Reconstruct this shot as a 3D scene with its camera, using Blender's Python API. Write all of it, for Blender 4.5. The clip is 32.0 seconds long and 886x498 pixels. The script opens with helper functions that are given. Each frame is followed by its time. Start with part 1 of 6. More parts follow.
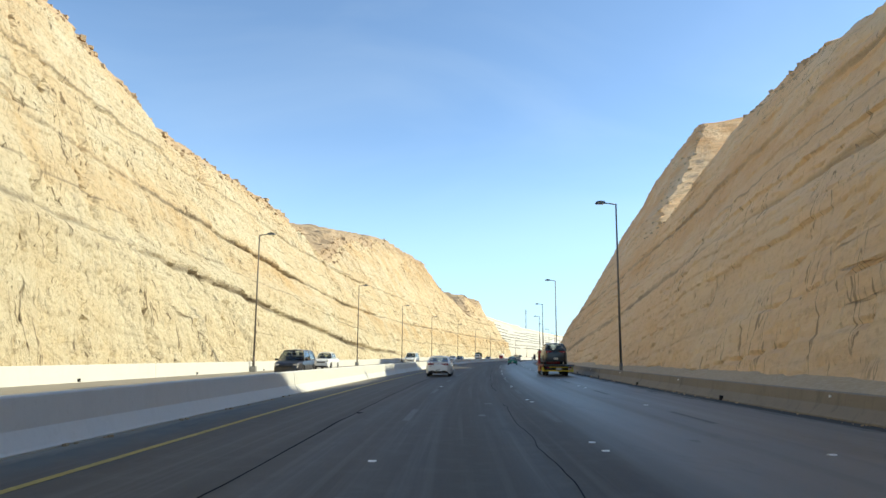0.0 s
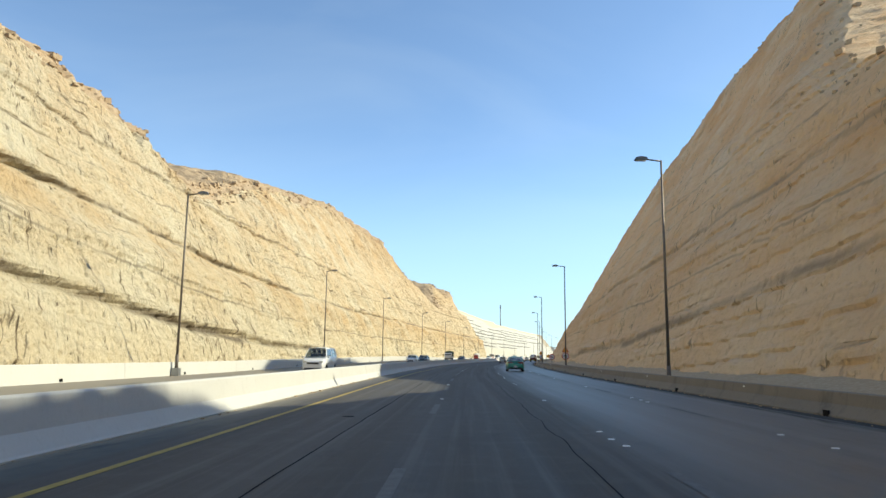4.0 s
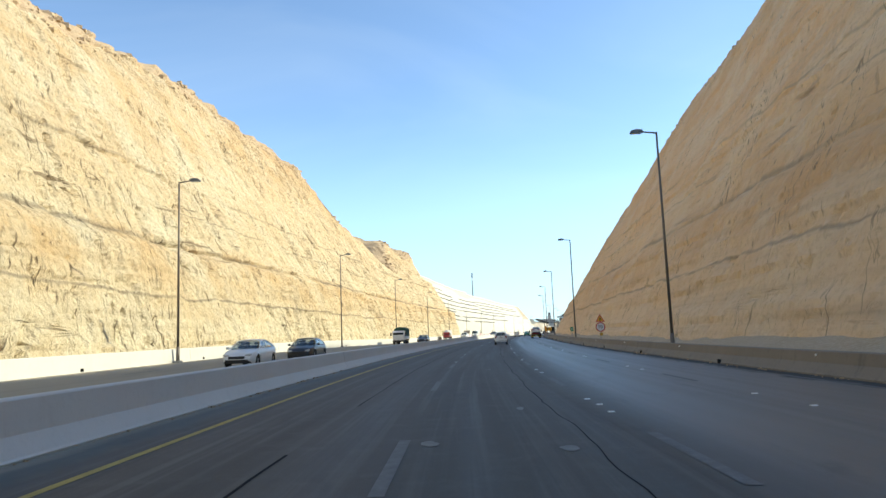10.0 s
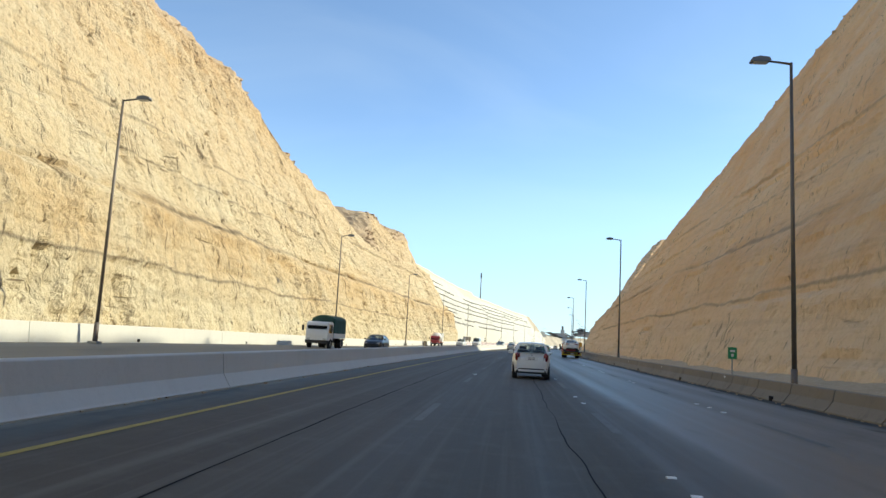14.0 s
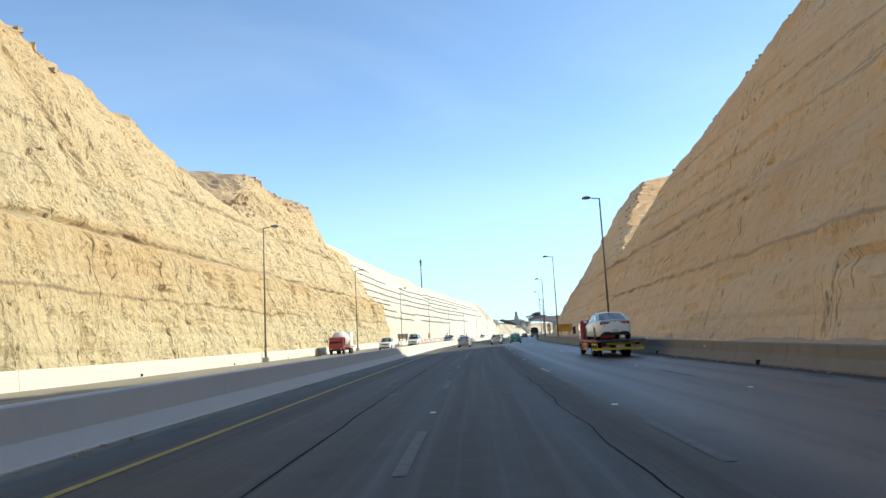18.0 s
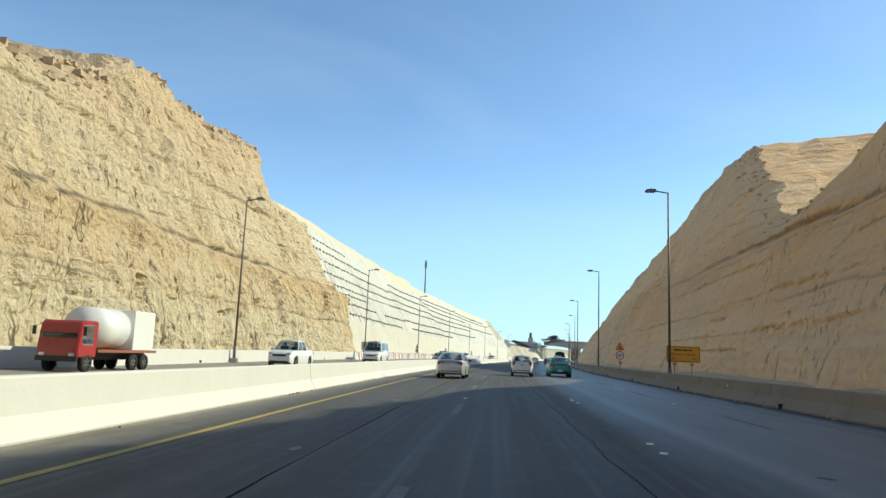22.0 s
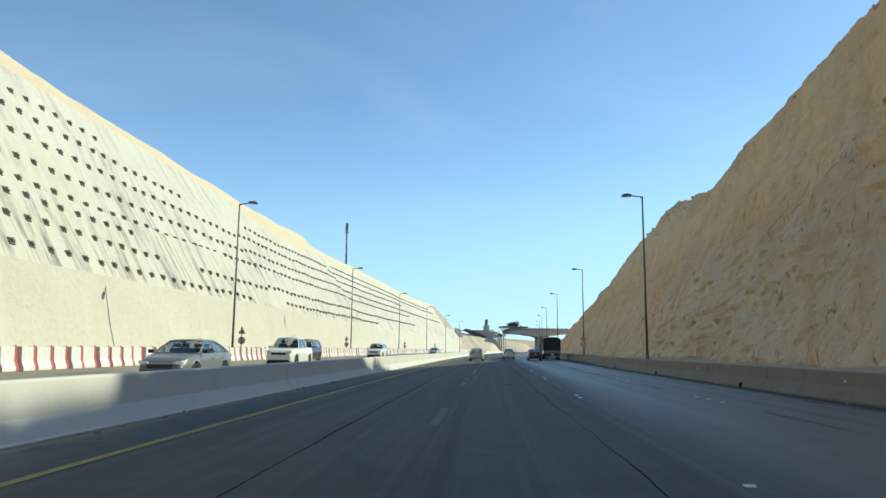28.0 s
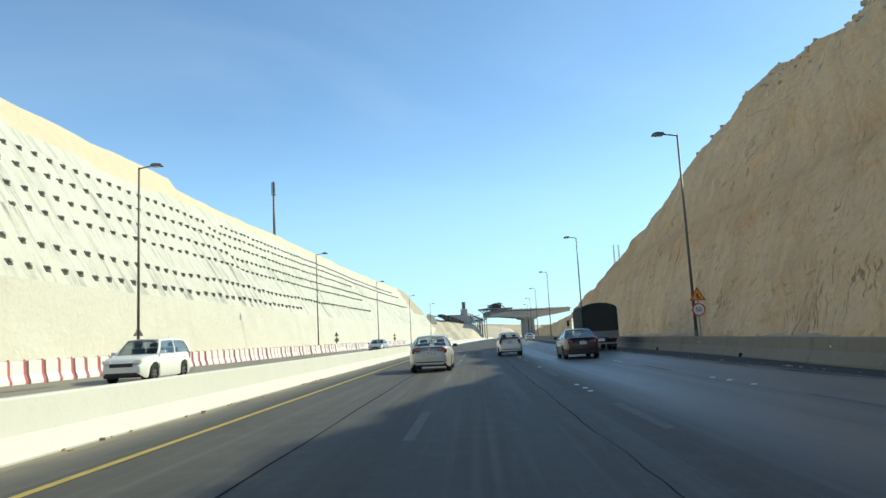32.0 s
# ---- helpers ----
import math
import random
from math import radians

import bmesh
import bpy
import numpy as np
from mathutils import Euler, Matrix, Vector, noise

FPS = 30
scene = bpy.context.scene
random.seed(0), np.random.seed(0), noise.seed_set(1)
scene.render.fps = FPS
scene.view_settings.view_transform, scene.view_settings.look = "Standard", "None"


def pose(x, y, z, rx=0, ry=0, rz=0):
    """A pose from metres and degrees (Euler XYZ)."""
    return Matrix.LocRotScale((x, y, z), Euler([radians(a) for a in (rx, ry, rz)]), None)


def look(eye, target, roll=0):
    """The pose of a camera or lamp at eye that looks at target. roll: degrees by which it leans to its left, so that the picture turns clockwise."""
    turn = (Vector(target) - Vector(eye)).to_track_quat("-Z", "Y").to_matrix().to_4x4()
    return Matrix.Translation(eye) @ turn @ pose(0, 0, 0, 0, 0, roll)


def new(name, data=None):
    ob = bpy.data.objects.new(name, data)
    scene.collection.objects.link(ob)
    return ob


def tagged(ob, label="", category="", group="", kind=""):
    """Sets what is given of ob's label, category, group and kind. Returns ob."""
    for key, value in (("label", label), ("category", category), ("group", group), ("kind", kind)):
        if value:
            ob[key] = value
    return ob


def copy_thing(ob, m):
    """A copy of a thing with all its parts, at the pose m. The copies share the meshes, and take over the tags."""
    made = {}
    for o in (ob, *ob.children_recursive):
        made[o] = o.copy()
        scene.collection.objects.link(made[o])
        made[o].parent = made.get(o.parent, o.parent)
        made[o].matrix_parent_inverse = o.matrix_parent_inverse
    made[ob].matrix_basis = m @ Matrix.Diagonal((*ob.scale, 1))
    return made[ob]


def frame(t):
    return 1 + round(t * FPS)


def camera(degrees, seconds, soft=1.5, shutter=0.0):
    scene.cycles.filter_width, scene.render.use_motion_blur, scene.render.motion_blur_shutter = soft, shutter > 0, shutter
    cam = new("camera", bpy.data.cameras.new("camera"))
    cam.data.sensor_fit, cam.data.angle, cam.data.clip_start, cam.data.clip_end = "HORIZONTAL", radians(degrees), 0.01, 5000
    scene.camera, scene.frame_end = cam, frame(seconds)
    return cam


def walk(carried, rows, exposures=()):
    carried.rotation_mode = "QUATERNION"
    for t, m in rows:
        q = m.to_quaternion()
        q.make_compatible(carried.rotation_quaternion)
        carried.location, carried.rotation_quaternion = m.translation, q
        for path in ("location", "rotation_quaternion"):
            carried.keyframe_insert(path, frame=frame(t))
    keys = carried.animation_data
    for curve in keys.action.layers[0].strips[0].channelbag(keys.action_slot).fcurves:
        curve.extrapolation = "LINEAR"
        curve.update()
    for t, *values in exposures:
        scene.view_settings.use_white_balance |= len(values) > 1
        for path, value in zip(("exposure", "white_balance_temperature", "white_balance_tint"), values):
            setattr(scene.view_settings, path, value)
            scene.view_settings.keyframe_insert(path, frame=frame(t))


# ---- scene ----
# Camera: carried in a car; rows of seconds, place, yaw, pitch, roll.
cam = camera(65.05, 32.0)
PATH_ROWS = [
    (0.0, 0.04, -0.00, 1.443, -0.00, 8.78, 0.39),
    (0.5, 0.22, 7.31, 1.451, -0.49, 8.76, -0.24),
    (1.0, 0.39, 14.60, 1.465, -1.12, 8.85, -1.06),
    (1.5, 0.59, 21.89, 1.479, -1.79, 8.85, -1.76),
    (2.0, 0.83, 29.17, 1.487, -2.25, 8.78, -2.01),
    (2.5, 1.15, 36.45, 1.472, -2.56, 8.62, -2.13),
    (4.5, 2.89, 65.33, 1.422, -2.46, 8.80, 1.16),
    (5.0, 3.47, 72.29, 1.417, -2.45, 8.69, 1.17),
    (5.5, 4.01, 79.25, 1.416, -2.60, 8.57, 0.90),
    (6.0, 4.55, 86.19, 1.413, -2.70, 8.36, 0.91),
    (6.5, 5.14, 93.12, 1.410, -2.66, 8.03, 1.08),
    (7.0, 5.76, 100.03, 1.409, -2.52, 7.40, 1.34),
    (7.5, 6.40, 106.96, 1.418, -2.43, 6.45, 1.02),
    (8.0, 7.07, 113.89, 1.432, -2.91, 5.73, -0.16),
    (8.5, 7.76, 120.81, 1.449, -3.78, 5.52, -1.88),
    (9.0, 8.45, 127.70, 1.464, -4.66, 5.80, -3.11),
    (9.5, 9.09, 134.59, 1.467, -5.27, 6.41, -3.17),
    (10.0, 9.78, 141.46, 1.465, -5.39, 7.02, -2.23),
    (10.5, 10.63, 148.30, 1.460, -5.24, 7.45, -0.84),
    (11.0, 11.55, 155.13, 1.453, -5.08, 7.87, 0.41),
    (11.5, 12.58, 161.93, 1.445, -5.09, 8.06, 1.07),
    (12.0, 13.66, 168.71, 1.439, -4.97, 8.01, 1.70),
    (12.5, 14.76, 175.49, 1.438, -4.79, 7.85, 2.42),
    (13.0, 15.88, 182.25, 1.438, -4.55, 7.57, 2.88),
    (13.5, 17.00, 189.01, 1.433, -4.29, 7.41, 3.32),
    (14.0, 18.09, 195.76, 1.425, -4.28, 7.42, 3.16),
    (14.5, 19.12, 202.42, 1.403, -4.74, 7.63, 2.21),
    (15.0, 20.13, 209.04, 1.383, -5.36, 7.89, 0.83),
    (15.5, 21.17, 215.64, 1.392, -6.28, 7.99, -0.73),
    (17.5, 26.08, 242.12, 1.422, -9.11, 7.27, -3.90),
    (18.0, 27.34, 248.64, 1.430, -9.12, 7.24, -2.97),
    (18.5, 28.59, 255.15, 1.413, -8.78, 7.21, -1.64),
    (19.0, 29.86, 261.66, 1.391, -8.32, 7.22, -0.26),
    (19.5, 31.14, 268.13, 1.371, -8.06, 7.33, 0.60),
    (20.0, 32.47, 274.59, 1.355, -7.99, 7.52, 1.07),
    (20.5, 33.83, 281.04, 1.343, -7.92, 7.74, 1.58),
    (21.0, 35.21, 287.50, 1.333, -7.78, 7.99, 2.17),
    (21.5, 36.61, 293.96, 1.327, -7.68, 8.25, 2.49),
    (22.0, 38.02, 300.42, 1.326, -7.79, 8.62, 2.30),
    (22.5, 39.49, 306.84, 1.343, -8.22, 9.01, 1.28),
    (23.0, 40.95, 313.20, 1.362, -8.86, 9.26, 0.06),
    (23.5, 42.41, 319.52, 1.378, -9.58, 9.34, -0.86),
    (24.0, 43.83, 325.79, 1.388, -10.14, 9.15, -1.63),
    (24.5, 45.14, 332.10, 1.378, -10.58, 8.86, -2.18),
    (26.5, 50.79, 357.35, 1.293, -11.04, 8.18, 0.82),
    (27.0, 52.44, 363.68, 1.286, -11.22, 8.18, 0.85),
    (27.5, 54.16, 370.01, 1.283, -11.61, 8.24, 0.62),
    (28.0, 55.90, 376.32, 1.281, -12.03, 8.23, 0.48),
    (28.5, 57.70, 382.61, 1.284, -12.31, 8.17, 0.74),
    (29.0, 59.51, 388.89, 1.282, -12.26, 8.03, 1.35),
    (29.5, 61.30, 395.19, 1.270, -12.12, 7.78, 1.80),
    (30.0, 63.09, 401.52, 1.265, -12.04, 7.53, 1.74),
    (30.5, 65.00, 407.85, 1.301, -12.32, 7.36, 0.69),
    (31.0, 66.90, 414.19, 1.337, -12.92, 7.25, -0.69),
    (31.5, 68.70, 420.59, 1.336, -13.65, 7.25, -2.11),
    (32.0, 70.44, 426.97, 1.324, -14.11, 7.33, -2.97),
]


def eye_pose(x, y, z, yaw, pitch, roll):
    return pose(x, y, z, 0, 0, yaw) @ pose(0, 0, 0, 90 + pitch) @ pose(0, 0, 0, 0, 0, roll)


EXPOSURES = [(0.0, 0.52, 7150, 0), (5.0, 0.39, 7150, 0), (8.0, 0.66, 7150, 0), (12.0, 0.62, 7150, 0), (15.0, 0.49, 7150, 0), (18.0, 0.57, 7100, 0), (20.0, 0.48, 7050, 0), (21.0, 0.36, 6950, -4), (24.0, 0.21, 6900, -6), (27.0, 0.18, 6900, -8), (29.0, 0.21, 6900, -8), (32.0, 0.31, 6900, -8)]
walk(cam, [(r[0], eye_pose(*r[1:])) for r in PATH_ROWS], EXPOSURES)

# ---- light: clear sky, sun from the right of the road and a little ahead, 37 degrees high ----
SUN_ELEV, SUN_AZ = radians(36.7), radians(5.0)     # azimuth from +x, counter-clockwise
sun_dir = Vector((math.cos(SUN_ELEV) * math.cos(SUN_AZ), math.cos(SUN_ELEV) * math.sin(SUN_AZ), math.sin(SUN_ELEV)))
sun_data = bpy.data.lights.new("sun", "SUN")
sun_data.energy, sun_data.angle, sun_data.color = 4.25, radians(0.53), (0.98, 0.92, 0.79)
sun = new("sun", sun_data)
sun.matrix_world = look((0, 0, 80), Vector((0, 0, 80)) - sun_dir)

world = bpy.data.worlds.new("sky")
scene.world = world
world.use_nodes = True
wt = world.node_tree
wt.nodes.clear()
sky = wt.nodes.new("ShaderNodeTexSky")
sky.sky_type, sky.sun_disc = "NISHITA", False
sky.sun_elevation = SUN_ELEV
sky.sun_rotation = radians(90) - SUN_AZ
sky.air_density, sky.dust_density, sky.ozone_density, sky.altitude = 0.8, 0.7, 3.4, 1800
bg = wt.nodes.new("ShaderNodeBackground")
bg.inputs["Strength"].default_value = 0.222
wo = wt.nodes.new("ShaderNodeOutputWorld")
# thin veils of high cloud over the blue
way = wt.nodes.new("ShaderNodeTexCoord")
spread = wt.nodes.new("ShaderNodeMapping")
spread.inputs["Scale"].default_value = (1.6, 3.4, 5.0)
spread.inputs["Rotation"].default_value = (0.3, 0.2, 0.5)
wt.links.new(way.outputs["Generated"], spread.inputs[0])
veil = wt.nodes.new("ShaderNodeTexNoise")
veil.inputs["Scale"].default_value, veil.inputs["Detail"].default_value, veil.inputs["Roughness"].default_value, veil.inputs["Distortion"].default_value = 1.0, 5.0, 0.5, 0.6
wt.links.new(spread.outputs[0], veil.inputs["Vector"])
thin = wt.nodes.new("ShaderNodeMapRange")
for k, v in (("From Min", 0.46), ("From Max", 0.84), ("To Min", 0.0), ("To Max", 0.11)):
    thin.inputs[k].default_value = v
wt.links.new(veil.outputs[0], thin.inputs["Value"])
over = wt.nodes.new("ShaderNodeMix")
over.data_type = "RGBA"
over.inputs[7].default_value = (4.2, 4.6, 4.9, 1)
wt.links.new(thin.outputs[0], over.inputs[0])
wt.links.new(sky.outputs[0], over.inputs[6])
# set blue mixed in low down, dimming the sky model's too bright horizon
height = wt.nodes.new("ShaderNodeSeparateXYZ")
wt.links.new(way.outputs["Generated"], height.inputs[0])
low = wt.nodes.new("ShaderNodeMapRange")
low.interpolation_type = "SMOOTHSTEP"
for k, v in (("From Min", 0.0), ("From Max", 0.30), ("To Min", 0.75), ("To Max", 0.0)):
    low.inputs[k].default_value = v
wt.links.new(height.outputs[2], low.inputs["Value"])
horizon_tint = wt.nodes.new("ShaderNodeMix")
horizon_tint.data_type = "RGBA"
horizon_tint.inputs[7].default_value = (1.85, 2.80, 3.95, 1)
wt.links.new(low.outputs[0], horizon_tint.inputs[0])
wt.links.new(over.outputs[2], horizon_tint.inputs[6])
wt.links.new(horizon_tint.outputs[2], bg.inputs[0])
wt.links.new(bg.outputs[0], wo.inputs[0])


# ---- materials ----
class Nodes:
    """Short writing for a node material."""

    def __init__(self, name):
        self.m = bpy.data.materials.new(name)
        self.m.use_nodes = True
        self.t = self.m.node_tree
        self.b = self.t.nodes["Principled BSDF"]

    def add(self, kind, **ins):
        n = self.t.nodes.new(kind)
        for k, v in ins.items():
            key = int(k[1:]) if k[0] == "_" and k[1:].isdigit() else k.replace("_", " ")
            self.put(n.inputs[key], v)
        return n

    def put(self, socket, v):
        if isinstance(v, bpy.types.NodeSocket):
            self.t.links.new(v, socket)
        else:
            socket.default_value = v

    def coords(self, kind="Object", scale=(1, 1, 1), rot=(0, 0, 0)):
        c = self.t.nodes.new("ShaderNodeTexCoord")
        return self.add("ShaderNodeMapping", Vector=c.outputs[kind], Scale=scale, Rotation=rot).outputs[0]

    def noise(self, vec, scale, detail=4.0, rough=0.55, dist=0.0):
        return self.add("ShaderNodeTexNoise", Vector=vec, Scale=scale, Detail=detail, Roughness=rough, Distortion=dist).outputs[0]

    def ramp(self, fac, stops):
        n = self.add("ShaderNodeValToRGB", Fac=fac)
        e = n.color_ramp.elements
        while len(e) < len(stops):
            e.new(0.5)
        for el, (p, c) in zip(e, stops):
            el.position = p
            el.color = (*c, 1) if len(c) == 3 else c
        return n.outputs[0]

    def grey(self, fac, a, b, lo=0.0, hi=1.0):
        n = self.add("ShaderNodeMapRange", Value=fac)
        for k, v in zip(("From Min", "From Max", "To Min", "To Max"), (a, b, lo, hi)):
            n.inputs[k].default_value = v
        return n.outputs[0]

    def mix(self, fac, a, b, mode="MIX"):
        n = self.t.nodes.new("ShaderNodeMix")
        n.data_type, n.blend_type = "RGBA", mode
        self.put(n.inputs[0], fac)
        for s, v in ((n.inputs[6], a), (n.inputs[7], b)):
            self.put(s, (*v, 1) if isinstance(v, tuple) and len(v) == 3 else v)
        return n.outputs[2]

    def math(self, op, a, b=0.0):
        n = self.t.nodes.new("ShaderNodeMath")
        n.operation = op
        self.put(n.inputs[0], a)
        self.put(n.inputs[1], b)
        return n.outputs[0]

    def bump(self, height, strength=0.5, dist=0.05, normal=None):
        n = self.add("ShaderNodeBump", Height=height, Strength=strength, Distance=dist)
        if normal is not None:
            self.put(n.inputs["Normal"], normal)
        return n.outputs[0]

    def done(self, color=None, rough=None, normal=None, metal=None, **other):
        for k, v in (("Base Color", color), ("Roughness", rough), ("Normal", normal), ("Metallic", metal)):
            if v is not None:
                self.put(self.b.inputs[k], (*v, 1) if isinstance(v, tuple) and len(v) == 3 else v)
        for k, v in other.items():
            self.put(self.b.inputs[k.replace("_", " ")], v)
        return self.m


def plain(name, color, rough=0.5, metal=0.0, var=0.15, scale=6.0, **other):
    """Paint, plastic or metal with faint mottling and dust."""
    n = Nodes(name)
    v = n.coords()
    f = n.noise(v, scale, 5)
    g = n.noise(v, scale * 9, 3)
    lo, hi = tuple(c * (1 - var) for c in color), tuple(min(1, c * (1 + var)) for c in color)
    col = n.mix(f, lo, hi)
    return n.done(col, n.grey(g, 0.3, 0.7, rough * 0.85, min(1, rough * 1.15)), None, metal, **other)


def rock_material(name, bands, pale, dark, ribs=1.0, relief=1.0, strata=0.35, far_pale=0.3, fade=None, chalky=None):
    """Bedded limestone; the UV map runs in metres: along the road, and up the bedding. bands: colours up the beds, every few metres."""
    n = Nodes(name)
    uv = n.coords("UV")

    def field(sx, sy, detail=5, rough=0.6, dist=0.0):
        return n.noise(n.add("ShaderNodeMapping", Vector=uv, Scale=(sx, sy, 1)).outputs[0], 1.0, detail, rough, dist)
    sep = n.add("ShaderNodeSeparateXYZ", Vector=uv)
    up = sep.outputs[1]
    # upright marks lean a little along the road
    leant = n.add("ShaderNodeCombineXYZ", X=n.math("SUBTRACT", sep.outputs[0], n.math("MULTIPLY", up, 0.5)), Y=up).outputs[0]

    def upright(sx, sy, detail=5, rough=0.6, dist=0.0):
        return n.noise(n.add("ShaderNodeMapping", Vector=leant, Scale=(sx, sy, 1)).outputs[0], 1.0, detail, rough, dist)
    up = n.math("ADD", up, n.math("MULTIPLY", n.math("SUBTRACT", field(0.03, 0.05, 4), 0.5), 7.0))
    up = n.math("ADD", up, n.math("MULTIPLY", n.math("SUBTRACT", field(0.02, 0.45, 5), 0.5), 9.0))
    col = n.ramp(n.grey(up, -8.0, 44.0), bands)
    blot = n.noise(n.coords(), 0.13, 6, 0.65)
    grain = n.noise(n.coords(), 2.6, 7, 0.7)
    # the pale beds give out further along the road
    col = n.mix(n.math("MULTIPLY", n.grey(blot, 0.40, 0.66, 0.0, 0.75), n.grey(sep.outputs[0], 200.0, 310.0, 1.0, far_pale)), col, pale)
    fine = field(0.03, 1.9, 5)
    bedded = n.grey(sep.outputs[0], fade[0], fade[1], 1.0, 0.15) if fade else 1.0
    if chalky:
        # a greyer, paler pocket low in the face
        y0, y1, z1 = chalky
        pocket = n.math("MULTIPLY", n.grey(sep.outputs[0], y0, y0 + 14.0), n.grey(sep.outputs[0], y1, y1 - 14.0))
        pocket = n.math("MULTIPLY", pocket, n.grey(n.math("ADD", sep.outputs[1], n.math("MULTIPLY", field(0.12, 0.25, 5, 0.65), 7.0)), z1 + 5.5, z1 + 2.5))
        col = n.mix(n.math("MULTIPLY", pocket, 0.7), col, (0.66, 0.56, 0.40))
    # darker bed lines stand in for relief shade, stronger on the face without sun
    col = n.mix(n.math("MULTIPLY", n.grey(fine, 0.52, 0.68, 0.0, strata), bedded), col, n.mix(0.5, col, dark))
    streak = upright(1.1, 0.10, 6, 0.65)
    col = n.mix(n.grey(streak, 0.54, 0.72, 0.0, 0.30 * ribs), col, n.mix(0.55, col, dark))
    if fade:
        # brown runs and blotches take over where the beds give out
        steep = n.add("ShaderNodeCombineXYZ", X=n.math("SUBTRACT", sep.outputs[0], sep.outputs[1]), Y=sep.outputs[1]).outputs[0]
        runs = n.math("MULTIPLY", n.grey(n.noise(n.add("ShaderNodeMapping", Vector=steep, Scale=(0.42, 0.10, 1)).outputs[0], 1.0, 7, 0.72, 0.5), 0.46, 0.62, 0.0, 0.55), n.grey(sep.outputs[0], fade[0], fade[1]))
        col = n.mix(runs, col, (0.58, 0.375, 0.20))
    # short upright gashes and thin broken ledges, their inner shade put into the colour
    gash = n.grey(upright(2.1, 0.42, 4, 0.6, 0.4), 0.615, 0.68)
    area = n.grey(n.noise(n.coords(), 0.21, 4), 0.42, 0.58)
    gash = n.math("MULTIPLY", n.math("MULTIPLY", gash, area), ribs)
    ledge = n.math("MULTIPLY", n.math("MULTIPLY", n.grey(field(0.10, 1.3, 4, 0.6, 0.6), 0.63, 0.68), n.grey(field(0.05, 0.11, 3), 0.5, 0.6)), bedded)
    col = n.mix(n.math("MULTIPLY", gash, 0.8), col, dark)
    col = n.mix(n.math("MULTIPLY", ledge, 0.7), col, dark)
    # low grain coloured dark, as shaded hollows
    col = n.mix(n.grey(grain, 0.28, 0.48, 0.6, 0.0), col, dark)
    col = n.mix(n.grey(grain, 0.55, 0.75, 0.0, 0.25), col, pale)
    # cracks and nicks: the shade inside them is coloured in as well
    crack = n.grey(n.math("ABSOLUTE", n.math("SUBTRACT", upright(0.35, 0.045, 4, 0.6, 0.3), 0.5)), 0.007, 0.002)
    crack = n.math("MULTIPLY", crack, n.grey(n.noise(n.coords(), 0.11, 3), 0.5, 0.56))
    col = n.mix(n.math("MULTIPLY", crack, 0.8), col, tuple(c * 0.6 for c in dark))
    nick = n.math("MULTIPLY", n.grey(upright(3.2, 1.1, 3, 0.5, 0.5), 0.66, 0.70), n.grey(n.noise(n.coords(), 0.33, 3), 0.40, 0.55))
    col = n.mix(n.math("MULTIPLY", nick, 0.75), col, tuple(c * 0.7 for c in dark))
    # dark weathered seams that follow two of the beds
    raw = n.add("ShaderNodeSeparateXYZ", Vector=uv).outputs[1]
    wob = n.math("MULTIPLY", n.math("SUBTRACT", field(0.07, 0.0, 6, 0.65), 0.5), 2.4)
    for level, half, strength in ((1.5, 0.42, 0.85), (10.4, 0.30, 0.7), (5.2, 0.14, 0.6), (14.8, 0.14, 0.5), (19.0, 0.2, 0.5)):
        off = n.math("ABSOLUTE", n.math("SUBTRACT", n.math("ADD", raw, wob), level))
        line = n.math("MULTIPLY", n.grey(off, half * 1.2, half * 0.3), n.grey(field(0.045, 0.3 + level * 0.01, 5, 0.6), 0.40, 0.55, 0.1, 1.0))
        if level < 5:
            line = n.math("MULTIPLY", line, n.grey(sep.outputs[0], 178.0, 150.0))
        col = n.mix(n.math("MULTIPLY", line, n.math("MULTIPLY", bedded, strength)), col, n.mix(0.5, dark, (0.15, 0.14, 0.12)))
    h = n.math("MULTIPLY", n.noise(n.coords(), 0.8, 8, 0.62), 1.5)
    h = n.math("ADD", h, n.math("MULTIPLY", upright(1.5, 0.22, 6, 0.65), 1.5 * ribs))
    h = n.math("ADD", h, n.math("MULTIPLY", grain, 0.55))
    h = n.math("SUBTRACT", h, n.math("MULTIPLY", n.math("MAXIMUM", n.math("MAXIMUM", gash, ledge), nick), 0.8))
    return n.done(col, 0.93, n.bump(h, relief, 0.42), None, Specular_IOR_Level=0.15)


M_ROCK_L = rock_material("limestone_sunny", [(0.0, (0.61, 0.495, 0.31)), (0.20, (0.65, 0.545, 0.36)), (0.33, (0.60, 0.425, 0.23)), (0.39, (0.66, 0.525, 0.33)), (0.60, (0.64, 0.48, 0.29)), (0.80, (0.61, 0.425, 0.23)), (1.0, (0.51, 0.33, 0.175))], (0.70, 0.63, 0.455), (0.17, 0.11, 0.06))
# browner limestone, its colours raised to make up for weak fill light in shade
M_ROCK_R = rock_material("limestone_brown_lifted", [(0.0, (0.79, 0.555, 0.325)), (0.20, (0.81, 0.59, 0.36)), (0.34, (0.72, 0.45, 0.225)), (0.42, (0.79, 0.53, 0.285)), (0.62, (0.76, 0.465, 0.235)), (0.80, (0.73, 0.42, 0.20)), (1.0, (0.66, 0.37, 0.17))], (0.82, 0.645, 0.42), (0.53, 0.37, 0.225), 0.5, 0.8, 0.6, 0.5, (365.0, 410.0), (396.0, 446.0, 9.0))


